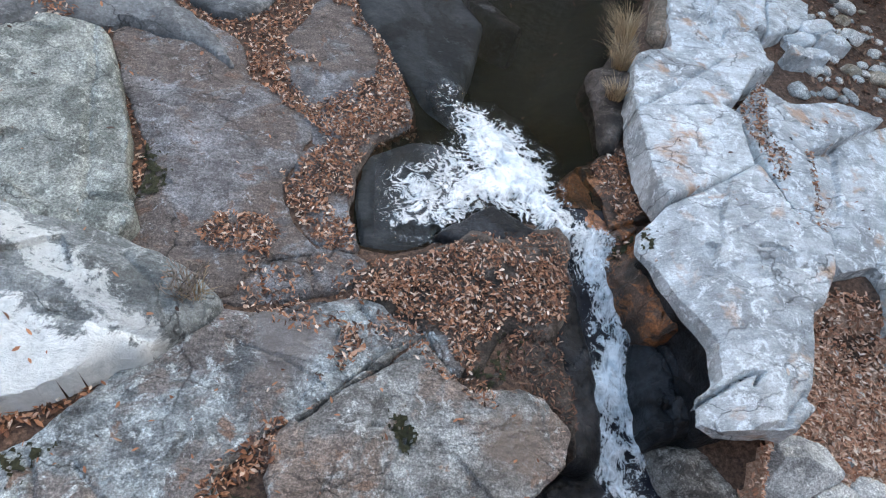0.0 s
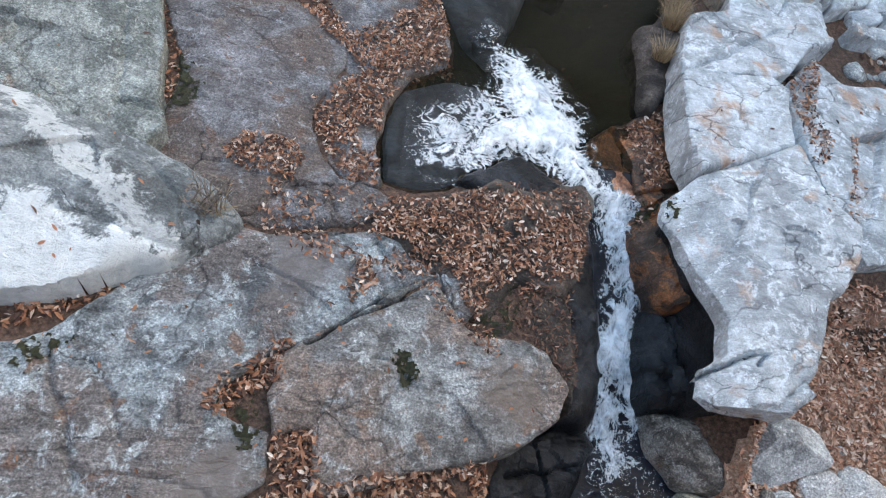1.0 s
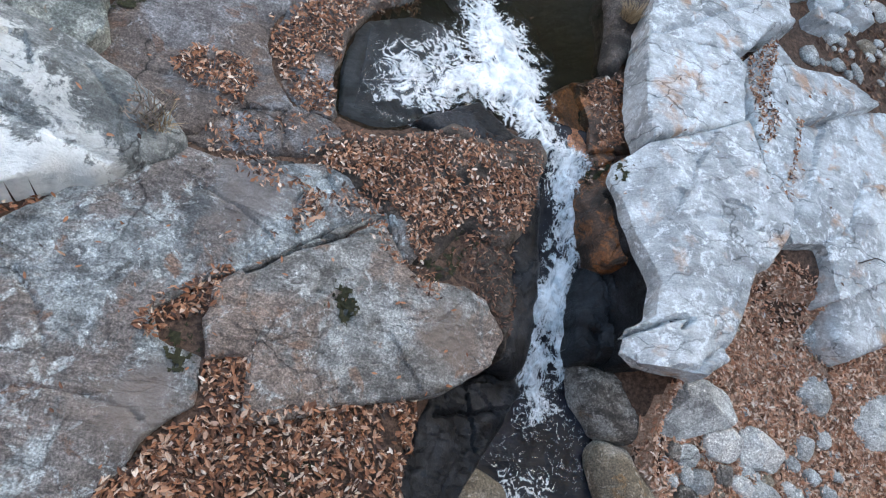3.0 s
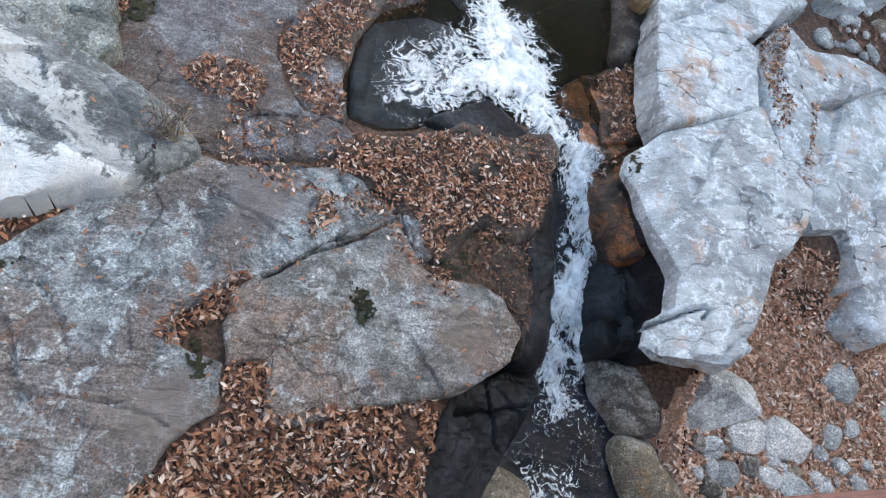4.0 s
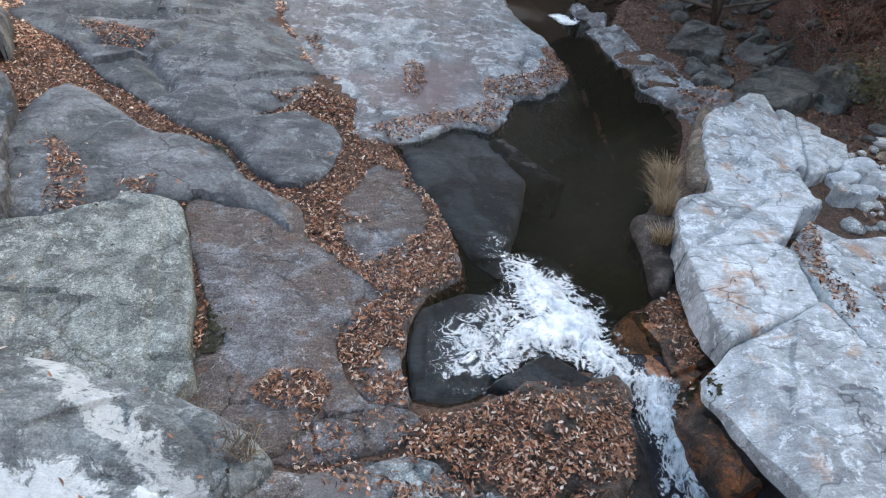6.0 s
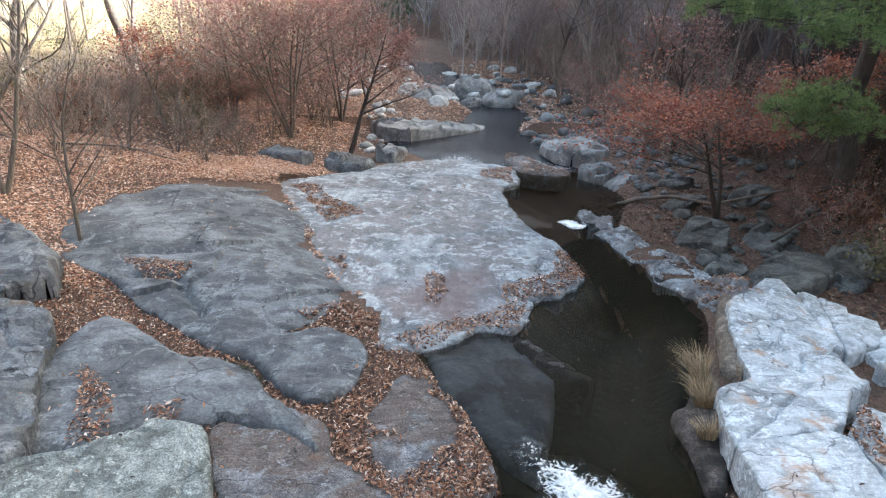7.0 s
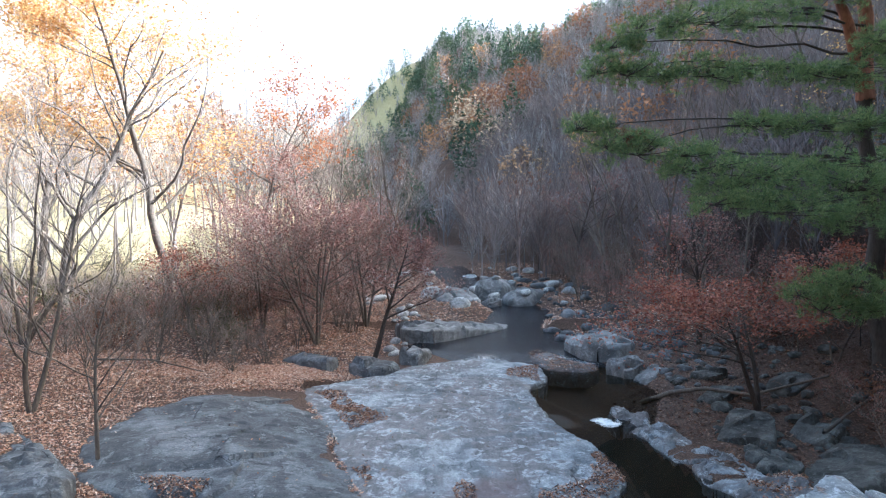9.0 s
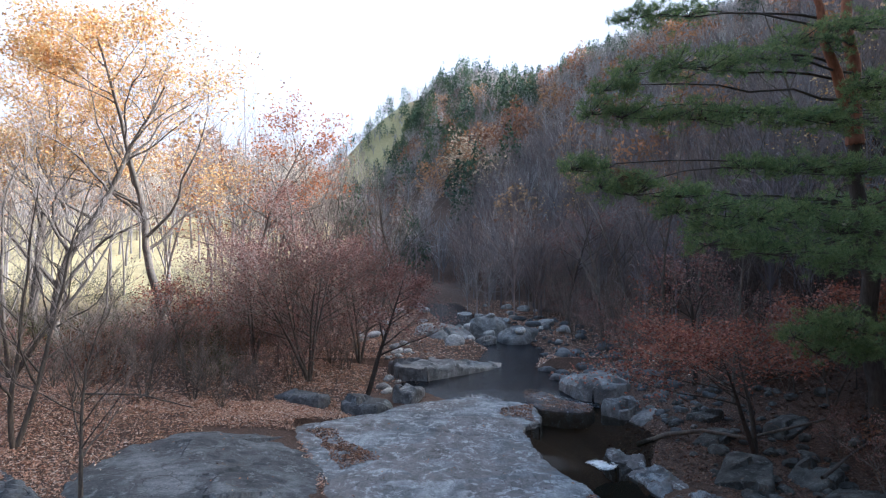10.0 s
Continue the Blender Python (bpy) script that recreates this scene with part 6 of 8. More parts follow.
litter_patch("dry leaves along the upper stream", [[(5.0, 29.5), (5.0, 52.0), (12.0, 52.0), (11.5, 28.0)], [(-9.0, 26.0), (-9.0, 60.0), (8.0, 60.0), (5.0, 40.0), (-1.0, 36.0), (-3.0, 27.5)], [(-1.5, 29.5), (-1.0, 37.0), (4.5, 41.0), (6.5, 38.0), (4.0, 31.0)]], 45, 0.16, 0.3, True, 87, -0.6, DRY_LEAF, plain=True)


# ---- trees ----
def grow(seed, height, girth, limbs=9, twigs=6, fine=5, spread=0.9, first=0.3, lean=(0.0, 0.0), rise=0.5, wander=0.12, stems=1, segments=(9, 6, 4, 1)):
    """Branch lines of a tree: lists of points and radii by order, and the twig tips."""
    r = random.Random(seed)
    lines, tips = [[], [], [], []], []

    def shoot(p, way, length, radius, order, bend):
        pts, rad = [p.copy()], [radius]
        n = segments[order]
        d = way.normalized()
        for k in range(n):
            d = (d + Vector((r.uniform(-1, 1), r.uniform(-1, 1), r.uniform(-1, 1))) * bend + Vector((0, 0, 0.05 * order * rise))).normalized()
            p = p + d * (length / n)
            pts.append(p.copy())
            rad.append(radius * (1 - 0.85 * (k + 1) / n))
        lines[order].append((pts, rad))
        return pts, rad

    def along(pts, rad, u):
        k = min(int(u * (len(pts) - 1)), len(pts) - 2)
        f = u * (len(pts) - 1) - k
        return pts[k].lerp(pts[k + 1], f), rad[k] + (rad[k + 1] - rad[k]) * f, (pts[k + 1] - pts[k]).normalized()

    for s in range(stems):
        turn = 6.283 * s / stems + r.random()
        tilt = 0.28 if stems > 1 else 0.0
        way = Vector((lean[0] + tilt * math.cos(turn), lean[1] + tilt * math.sin(turn), 1))
        pts, rad = shoot(Vector((0, 0, -0.2)), way, height * r.uniform(0.85, 1.0), girth / stems ** 0.4, 0, wander * 0.6)
        for a in range(limbs):
            u = first + (0.97 - first) * (a + r.random() * 0.7) / limbs
            p, rr, d = along(pts, rad, u)
            ang = r.uniform(0, 6.283)
            out = Vector((math.cos(ang), math.sin(ang), rise * r.uniform(0.5, 1.5)))
            size = height * 0.42 * spread * (1.15 - 0.75 * (u - first) / (1 - first)) * r.uniform(0.7, 1.1)
            p1, r1 = shoot(p, out + d * 0.4, size, max(rr * 0.55, 0.012), 1, wander)
            for b in range(twigs):
                v = 0.25 + 0.75 * (b + r.random()) / twigs
                q, rq, e = along(p1, r1, min(v, 0.99))
                off = Vector((r.uniform(-1, 1), r.uniform(-1, 1), r.uniform(-0.2, 0.9)))
                p2, r2 = shoot(q, e + off * 0.8, size * 0.42 * r.uniform(0.6, 1.1), max(rq * 0.6, 0.008), 2, wander)
                for c in range(fine):
                    w = 0.2 + 0.8 * (c + r.random()) / fine
                    t, rt, g = along(p2, r2, min(w, 0.99))
                    off = Vector((r.uniform(-1, 1), r.uniform(-1, 1), r.uniform(-0.3, 0.8)))
                    p3, _ = shoot(t, g + off * 0.9, size * 0.2 * r.uniform(0.6, 1.2), max(rt * 0.7, 0.006), 3, wander)
                    tips.append(p3[-1])
                    tips.append(p3[0].lerp(p3[-1], 0.5))
    return lines, tips


def tubes(name, lines, sides, material):
    verts, faces = [], []
    for pts, rad in lines:
        start = len(verts)
        for k, p in enumerate(pts):
            d = (pts[min(k + 1, len(pts) - 1)] - pts[max(k - 1, 0)]).normalized()
            a = d.cross(Vector((0.3, 0.8, 0.52))).normalized()
            b = d.cross(a)
            for s in range(sides):
                t = 6.28318 * s / sides
                verts.append(p + (a * math.cos(t) + b * math.sin(t)) * rad[k])
        for k in range(len(pts) - 1):
            for s in range(sides):
                i, j = start + k * sides + s, start + k * sides + (s + 1) % sides
                faces.append((i, j, j + sides, i + sides))
    me = bpy.data.meshes.new(name)
    me.from_pydata(verts, [], faces)
    me.polygons.foreach_set("use_smooth", [True] * len(faces))
    me.materials.append(material)
    return me


def leaf_cloud(name, tips, per_tip, size, material, seed, scatter=0.25, flat=0.5):
    r = np.random.default_rng(seed)
    c = np.repeat(np.array([t[:] for t in tips]), per_tip, 0)
    n = len(c)
    c = c + r.normal(0, scatter, (n, 3)) * (1, 1, flat)
    leaf = np.array([(-0.5, 0, 0), (0, 0.32, 0.05), (0.5, 0, 0.0), (0, -0.32, 0.05)])
    v = turned(leaf, r.uniform(0, 6.28, n), r.normal(0, 0.5, n), r.normal(0, 0.6, n)) * (size * r.uniform(0.6, 1.3, n))[:, None, None] + c[:, None]
    return mesh_from(name, v.reshape(-1, 3), np.arange(n * 4).reshape(-1, 4), material, shade=False)


def tree(name, label, at, seed, height, girth, wood=None, fine_wood=None, leaves=None, group="", apart=True, **k):
    """A tree: trunk with limbs, twigs, and leaves if it keeps any."""
    lines, tips = grow(seed, height, girth, **k)
    z = float(surface_height(np.array([at[0]]), np.array([at[1]]))[0]) if len(at) == 2 else at[2]
    ob = empty_thing(name, (at[0], at[1], z))
    part("trunk", tubes("trunk", lines[0], 8, wood or BARK), ob)
    if apart:
        for line in lines[1]:
            part("limb", tubes("limb", [line], 5, wood or BARK), ob)
    else:
        tagged(part("branching", tubes("branching", lines[1], 5, wood or BARK), ob), kind="stuff")
    tagged(part("twigwork", tubes("twigwork", lines[2] + lines[3], 3, fine_wood or TWIG), ob), kind="stuff")
    if leaves:
        mat, per_tip, size, share, scatter = leaves
        rr = random.Random(seed)
        part("crown", leaf_cloud("crown", [t for t in tips if rr.random() < share], per_tip, size, mat, seed, scatter), ob)
    return tagged(ob, label, "tree", group)


def plant_copies(ob, spots, seed, low=0.8, high=1.2, sink=0.1):
    r = random.Random(seed)
    for x, y in spots:
        z = float(ground_height(np.array([x]), np.array([y]))[0])
        s = r.uniform(low, high)
        c = copy_thing(ob, pose(x, y, z - sink, 0, 0, r.uniform(0, 360)))
        c.scale = (s, s, s * r.uniform(0.9, 1.15))


# left bank
tree("bare_sapling", "slender bare grey sapling with fine twigs on the rock edge", (-8.7, 14.9), 301, 5.0, 0.06, wood=BARK, fine_wood=TWIG, limbs=14, twigs=7, fine=5, spread=1.5, first=0.2, rise=0.5, wander=0.24)
tree("bare_tree", "many-stemmed pale bare tree at the edge of the bank", (-12.2, 17.6), 303, 8.5, 0.11, fine_wood=GREY_TWIG, limbs=14, twigs=7, fine=5, spread=0.9, first=0.2, lean=(0.12, 0), stems=2, wander=0.2, segments=(12, 8, 5, 2))
tree("oak_tree", "old oak with forked trunk and bare crooked limbs", (-18.9, 30.0), 305, 16.0, 0.26, limbs=17, twigs=9, fine=6, spread=1.15, first=0.18, lean=(-0.05, 0), wander=0.3, segments=(12, 9, 6, 2), leaves=(ORANGE_LEAF, 2, 0.17, 0.16, 0.35))
tree("oak_tree", "tall oak holding orange leaves in its crown", (-14.9, 33.0), 307, 19.0, 0.26, limbs=17, twigs=9, fine=6, spread=1.0, first=0.3, lean=(-0.1, 0), wander=0.26, segments=(12, 9, 6, 2), leaves=(ORANGE_LEAF, 13, 0.17, 0.8, 0.5))
tree("oak_tree", "tall oak with a golden orange crown", (-24.0, 36.0), 309, 21.0, 0.28, limbs=17, twigs=9, fine=6, spread=1.05, first=0.3, wander=0.26, segments=(12, 9, 6, 2), leaves=(ORANGE_LEAF, 13, 0.18, 0.85, 0.55))
tree("maple_tree", "leaning many-stemmed maple with thinning rust-red leaves", (-6.2, 28.6), 311, 6.8, 0.17, limbs=9, twigs=7, fine=6, spread=1.5, first=0.3, stems=5, rise=0.2, leaves=(DULL_RED_LEAF, 5, 0.09, 0.75, 0.3))
tree("maple_tree", "spreading maple with a haze of pinkish dry leaves", (-9.6, 31.5), 312, 6.4, 0.14, limbs=10, twigs=7, fine=6, spread=1.6, first=0.35, stems=3, rise=0.15, leaves=(DULL_RED_LEAF, 5, 0.09, 0.7, 0.3))
tree("maple_tree", "grey-limbed maple with dull pink leaves by the stream", (-4.6, 34.0), 314, 7.0, 0.14, limbs=10, twigs=7, fine=6, spread=1.4, first=0.3, stems=3, rise=0.25, leaves=(DULL_RED_LEAF, 5, 0.10, 0.6, 0.3))
tree("bare_tree", "crooked pale bare tree reaching over the bank", (-17.2, 24.5), 304, 9.5, 0.14, fine_wood=GREY_TWIG, limbs=14, twigs=8, fine=6, spread=1.2, first=0.2, lean=(0.15, 0), stems=2, wander=0.28, rise=0.5, segments=(12, 9, 6, 2))
tree("maple_tree", "dark red maple leaning over the stream edge", (-3.4, 27.4), 313, 5.6, 0.13, limbs=10, twigs=7, fine=6, spread=1.0, first=0.35, lean=(0.3, 0), rise=0.35, leaves=(DULL_RED_LEAF, 6, 0.10, 0.8, 0.2), wood=DARK_BARK)
tree("maple_tree", "low maple with orange-red layered leaves", (-11.5, 27.5), 315, 4.4, 0.08, limbs=9, twigs=6, fine=5, spread=1.3, first=0.4, rise=0.2, leaves=(RED_LEAF, 5, 0.11, 0.6, 0.2))
tree("maple_tree", "maple with sparse rust leaves in the middle of the bank", (-8.4, 36.0), 317, 10.0, 0.13, wander=0.2, limbs=15, twigs=7, fine=6, spread=0.9, first=0.3, leaves=(DULL_RED_LEAF, 5, 0.12, 0.55, 0.3))
tree("oak_tree", "oak with rusty leaves on long side limbs", (-13.0, 40.0), 319, 14.0, 0.2, limbs=16, twigs=8, fine=6, spread=1.25, first=0.25, rise=0.3, wander=0.26, segments=(12, 9, 6, 2), leaves=(leaf_material("oak_leaf_rust", [(0.0, (0.30, 0.10, 0.05)), (1.0, (0.55, 0.25, 0.11))], 0.6, 0.45), 5, 0.19, 0.6, 0.35))
BARE = [tree("bare_tree", "grey bare broadleaf tree with a dense fan of twigs", (-9.0, 44.0), 321, 13.0, 0.11, apart=False, limbs=13, twigs=5, fine=4, spread=0.85, first=0.2, rise=1.1, group="bare wood"),
        tree("bare_tree", "slim grey bare tree with upswept twigs", (-5.0, 47.0), 323, 12.0, 0.10, apart=False, limbs=12, twigs=5, fine=4, spread=0.8, first=0.25, rise=1.3, wander=0.15, group="bare wood"),
        tree("bare_tree", "crooked bare tree with wide limbs", (-12.0, 50.0), 325, 14.0, 0.14, apart=False, limbs=11, twigs=6, fine=4, spread=1.1, first=0.25, rise=0.7, wander=0.2, group="bare wood")]
SHRUB = tree("bare_shrub", "low tangle of grey leafless shrub stems", (-8.2, 22.9), 331, 2.2, 0.03, wood=BARK, fine_wood=TWIG, apart=False, limbs=6, twigs=4, fine=3, spread=1.2, first=0.1, stems=6, rise=0.6, group="bare shrubs")
plant_copies(SHRUB, [(-9.5, 23.5), (-11.0, 22.8), (-7.4, 24.5), (-12.8, 21.5), (-9.8, 25.5), (-14.5, 23.0), (-13.2, 25.0), (-8.8, 26.8), (-15.6, 19.5), (-6.0, 33.0), (-16.8, 21.4), (-11.6, 29.8), (-5.2, 31.6), (-14.8, 27.5), (-17.8, 25.5), (-19.5, 23.0)], 5, 0.7, 1.4)
spot_rng = random.Random(17)
left_spots = [(-(1.5 + 0.05 * y) - spot_rng.random() * 0.27 * y, y) for y in [41 + 1.0 * k + spot_rng.uniform(-1, 1) for k in range(40)]]
for k, ob in enumerate(BARE):
    plant_copies(ob, left_spots[k::3], 40 + k, 0.7, 1.25)
# pale bark here stands in for strong sunlight on the trees
PALE = [tree("bare_tree", "bare tree in sun beyond the bank, bark paled for glare", (-20.0, 45.0), 327, 15.0, 0.12, wood=GREY_TWIG, fine_wood=GREY_TWIG, apart=False, limbs=13, twigs=5, fine=4, spread=0.7, first=0.3, rise=1.0, wander=0.16, group="sunlit wood"),
        tree("bare_tree", "tall slim tree at the field's edge, bark paled for glare", (-27.0, 50.0), 329, 17.0, 0.11, wood=GREY_TWIG, fine_wood=GREY_TWIG, apart=False, limbs=12, twigs=5, fine=4, spread=0.6, first=0.35, rise=1.2, wander=0.12, group="sunlit wood")]
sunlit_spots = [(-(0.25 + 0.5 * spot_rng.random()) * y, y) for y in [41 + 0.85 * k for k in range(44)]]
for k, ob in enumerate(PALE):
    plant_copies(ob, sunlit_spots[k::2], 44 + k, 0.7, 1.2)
right_spots = [(11 + spot_rng.random() * (4 + 0.45 * y) - 0.06 * y, y) for y in [22 + 1.4 * k + spot_rng.uniform(-1, 1) for k in range(40)]]
for k, ob in enumerate(BARE):
    plant_copies(ob, right_spots[k::3], 50 + k, 0.6, 1.05)

WITHERED = leaf_material("withered_leaf", [(0.0, (0.06, 0.03, 0.02)), (0.5, (0.16, 0.07, 0.04)), (1.0, (0.30, 0.14, 0.07))], 0.7, 0.2)


# evergreen shrubs below the left trees
def bush(label, at, size, seed, mat, count=640, name="bush"):
    r = np.random.default_rng(seed)
    lines, tips = grow(seed, size[2], 0.04, limbs=6, twigs=4, fine=3, spread=1.0, first=0.1, stems=5, rise=0.6)
    z = float(ground_height(np.array([at[0]]), np.array([at[1]]))[0])
    ob = empty_thing(name, (at[0], at[1], z))
    tagged(part("stemwork", tubes("stemwork", lines[0] + lines[1] + lines[2], 3, TWIG), ob), kind="stuff")
    p = r.normal(0, 0.42, (count, 3))
    p = p / np.maximum(1, np.linalg.norm(p, axis=1, keepdims=True)) * np.array(size) * 0.62
    p[:, 2] = np.abs(p[:, 2]) + size[2] * 0.15
    p += fbm(p[:, 0] + at[0], p[:, 1] + at[1], 0.7, seed, 3)[:, None] * 0.4
    part("foliage", leaf_cloud("foliage", [Vector(q) for q in p], 3, 0.10, mat, seed, 0.12), ob)
    return tagged(ob, label, "bush", "bushes on the bank")


for k, (bx, by, bs) in enumerate([(-16.5, 35.5, 2.6), (-13.2, 37.0, 2.4), (-19.5, 36.5, 2.8), (-22.8, 35.0, 2.6), (-10.4, 39.5, 2.2), (-26.0, 37.5, 2.8), (-17.5, 47.0, 3.2), (-21.0, 49.0, 3.4), (-25.0, 46.0, 3.2), (-29.0, 50.0, 3.4), (-33.0, 48.0, 3.4), (-30.0, 42.0, 3.0)]):
    bush("dark olive leafy bush under the bank trees", (bx, by), (bs * 1.3, bs, bs * 0.95), 350 + k, SHRUB_LEAF)

RUSTY = tree("maple_sapling", "thin maple sapling with rusty leaves in the underwood", (-10.0, 31.0), 341, 3.4, 0.04, apart=False, limbs=8, twigs=5, fine=3, spread=1.3, first=0.2, rise=0.25, stems=2, leaves=(DULL_RED_LEAF, 4, 0.09, 0.5, 0.2), group="underwood saplings")
BROWN_SAPLING = tree("oak_sapling", "oak sapling holding brown leaves in the underwood", (-14.0, 30.0), 343, 3.8, 0.045, apart=False, limbs=9, twigs=5, fine=4, spread=1.1, first=0.15, rise=0.5, leaves=(FALLEN, 3, 0.12, 0.5, 0.2), group="underwood saplings")
THICKET = tree("bare_sapling", "thin bare sapling in the underwood", (-12.5, 33.0), 345, 5.5, 0.04, apart=False, limbs=10, twigs=5, fine=3, spread=0.9, first=0.15, rise=0.9, stems=2, group="underwood saplings")
under = random.Random(23)
left_under = [(-(4.5 + 0.08 * y) - under.random() * (4 + 0.35 * y), y) for y in [24 + 0.55 * k for k in range(48)]]
right_under = [(10.2 + under.random() * (2 + 0.3 * y) - 0.05 * (y - 20), y) for y in [20.5 + 0.8 * k for k in range(36)]]
for k, ob in enumerate((RUSTY, BROWN_SAPLING, THICKET)):
    plant_copies(ob, [p for p in left_under[k::3] if p[0] > -0.3 * p[1]], 60 + k, 0.5, 1.0)
    plant_copies(ob, [p for p in left_under[k::3] if p[0] <= -0.3 * p[1]], 64 + k, 0.3, 0.6)
    plant_copies(ob, [(10.5 + 6 * under.random(), 11.5 + 1.3 * q) for q in range(6)], 80 + k, 0.35, 0.6)
    plant_copies(ob, right_under[k::3], 70 + k, 0.6, 1.3)

plant_copies(THICKET, [(7.6 + 3.2 * under.random(), 33 + 1.8 * q) for q in range(11)] + [(-3.4 - 3 * under.random(), 43 + 2 * q) for q in range(8)], 95, 0.7, 1.2)
plant_copies(RUSTY, [(8.0 + 3.5 * under.random(), 32 + 2.6 * q) for q in range(8)] + [(-4.0 - 3 * under.random(), 45 + 3 * q) for q in range(4)], 96, 0.7, 1.2)

for k in range(22):
    bush("olive and rust leafy bush in the shaded underwood", (-9.0 - 15.0 * under.random(), 26.5 + 0.55 * k), (2.6, 2.2, 1.6 + 0.9 * under.random()), 430 + k, (SHRUB_LEAF, WITHERED, SHRUB_LEAF, DULL_RED_LEAF)[k % 4], 520)
plant_copies(RUSTY, [(-4.5 - 9 * under.random(), 27.5 + 0.9 * q) for q in range(14)], 97, 0.8, 1.3)
# right bank
for k in range(16):
    bush("brown twiggy bush with withered leaves under the pine", (11.2 + 5.0 * under.random() + 0.1 * k, 12.5 + 1.1 * k), (2.0, 1.8, 1.5 + 0.7 * under.random()), 380 + k, (WITHERED, SHRUB_LEAF, DULL_RED_LEAF, WITHERED)[k % 4], 420)
for k in range(8):
    bush("brown twiggy bush with withered leaves on the bank", (-7.0 - 10.0 * under.random(), 24.5 + 1.5 * k), (2.0, 1.8, 1.2 + 0.5 * under.random()), 400 + k, (WITHERED, DULL_RED_LEAF)[k % 2], 300)
tree("maple_tree", "red maple with flat layers of leaves over the bank", (9.6, 19.0), 361, 4.0, 0.13, limbs=9, twigs=8, fine=6, spread=2.1, first=0.5, lean=(-0.2, 0), stems=2, rise=0.06, leaves=(RED_LEAF, 7, 0.10, 0.85, 0.2), wood=DARK_BARK)
tree("maple_tree", "dull orange maple sapling beneath the pine", (13.4, 19.5), 363, 4.0, 0.08, limbs=11, twigs=7, fine=6, spread=1.5, first=0.3, rise=0.15, leaves=(RED_LEAF, 5, 0.11, 0.7, 0.2), wood=DARK_BARK)
tree("maple_tree", "brownish red maple on the wooded bank", (11.0, 27.0), 365, 6.0, 0.12, limbs=12, twigs=7, fine=6, spread=1.2, first=0.3, rise=0.3, leaves=(DULL_RED_LEAF, 4, 0.12, 0.6, 0.25), wood=DARK_BARK)
tree("maple_tree", "dark purple-red maple far up the bank", (9.5, 47.0), 367, 9.0, 0.15, limbs=12, twigs=7, fine=6, spread=1.2, first=0.3, rise=0.3, leaves=(DULL_RED_LEAF, 4, 0.14, 0.5, 0.3), wood=DARK_BARK)
tree("oak_tree", "oak with a burnt orange crown on the slope", (13.0, 62.0), 369, 12.0, 0.2, limbs=13, twigs=8, fine=6, spread=0.8, first=0.3, rise=0.5, leaves=(ORANGE_LEAF, 2, 0.2, 0.35, 0.4))
tree("oak_tree", "oak with thin brown leaves behind the pine", (19.0, 27.0), 371, 11.0, 0.16, limbs=13, twigs=8, fine=6, spread=1.0, first=0.25, leaves=(ORANGE_LEAF, 2, 0.14, 0.25, 0.3))

# the pine: leaning red trunk, forked top, flat tiers of needles
UPPER_TIERS = [(4.3, 16.0, 10.0, 0.88, 0.32), (5.2, 16.0, 9.9, 1.03, 0.37), (6.8, 16.5, 10.0, 1.21, 0.39), (8.4, 17.0, 10.1, 1.09, 0.38), (4.5, 16.0, 10.6, 0.59, 0.26), (5.6, 16.5, 11.2, 1.06, 0.38), (6.9, 16.5, 11.4, 1.21, 0.43), (8.7, 17.0, 11.6, 1.25, 0.47), (10.3, 17.0, 12.2, 1.09, 0.39), (11.7, 17.0, 12.7, 0.94, 0.47), (5.3, 16.5, 12.7, 0.68, 0.33), (6.5, 17.0, 13.0, 0.94, 0.34), (3.3, 14.5, 8.3, 0.53, 0.24), (4.1, 14.5, 7.9, 0.80, 0.32), (5.0, 14.5, 7.7, 1.07, 0.40), (6.1, 14.5, 7.3, 1.20, 0.45)]
LOWER_TIERS = [(7.3, 14.5, 6.9, 1.33, 0.48), (8.9, 15.0, 7.2, 1.24, 0.47), (10.2, 15.0, 6.8, 1.10, 0.50), (6.5, 14.0, 6.5, 1.03, 0.33), (7.9, 14.0, 6.3, 1.16, 0.39), (9.7, 14.5, 6.0, 1.07, 0.40), (9.7, 16.5, 9.9, 0.91, 0.33), (11.0, 16.5, 9.9, 1.06, 0.43), (8.3, 16.0, 8.6, 0.88, 0.35), (9.7, 16.0, 8.5, 1.18, 0.41), (11.0, 16.0, 8.5, 0.88, 0.41), (8.9, 15.0, 4.3, 0.69, 0.36), (9.9, 15.0, 4.5, 0.83, 0.39), (10.6, 15.0, 3.9, 0.69, 0.39), (9.5, 15.0, 3.9, 0.83, 0.33), (11.4, 16.0, 10.7, 0.74, 0.44)]
# the crown goes on over the bank, added mostly out of view to shade it
BANK_TIERS = [(12.6, 15.5, 7.2, 1.5, 0.5), (13.6, 17.5, 6.4, 1.6, 0.5), (14.6, 15.0, 8.2, 1.6, 0.5), (13.4, 19.8, 8.0, 1.5, 0.5), (15.0, 18.0, 10.0, 1.7, 0.5), (13.0, 16.0, 10.5, 1.5, 0.5), (13.2, 13.4, 6.6, 1.4, 0.45), (14.8, 20.0, 11.5, 1.5, 0.5)]
PADS = UPPER_TIERS + LOWER_TIERS + BANK_TIERS


def bowed(a, b, sag, thick, seed, n=7):
    r = random.Random(seed)
    pts, rad = [], []
    for k in range(n + 1):
        u = k / n
        p = Vector(a).lerp(Vector(b), u) + Vector((0, 0, sag * math.sin(math.pi * u)))
        if 0 < k < n:
            p += Vector((r.uniform(-1, 1), r.uniform(-1, 1), r.uniform(-1, 1))) * 0.12
        pts.append(p)
        rad.append(thick * (1 - 0.8 * u))
    return pts, rad


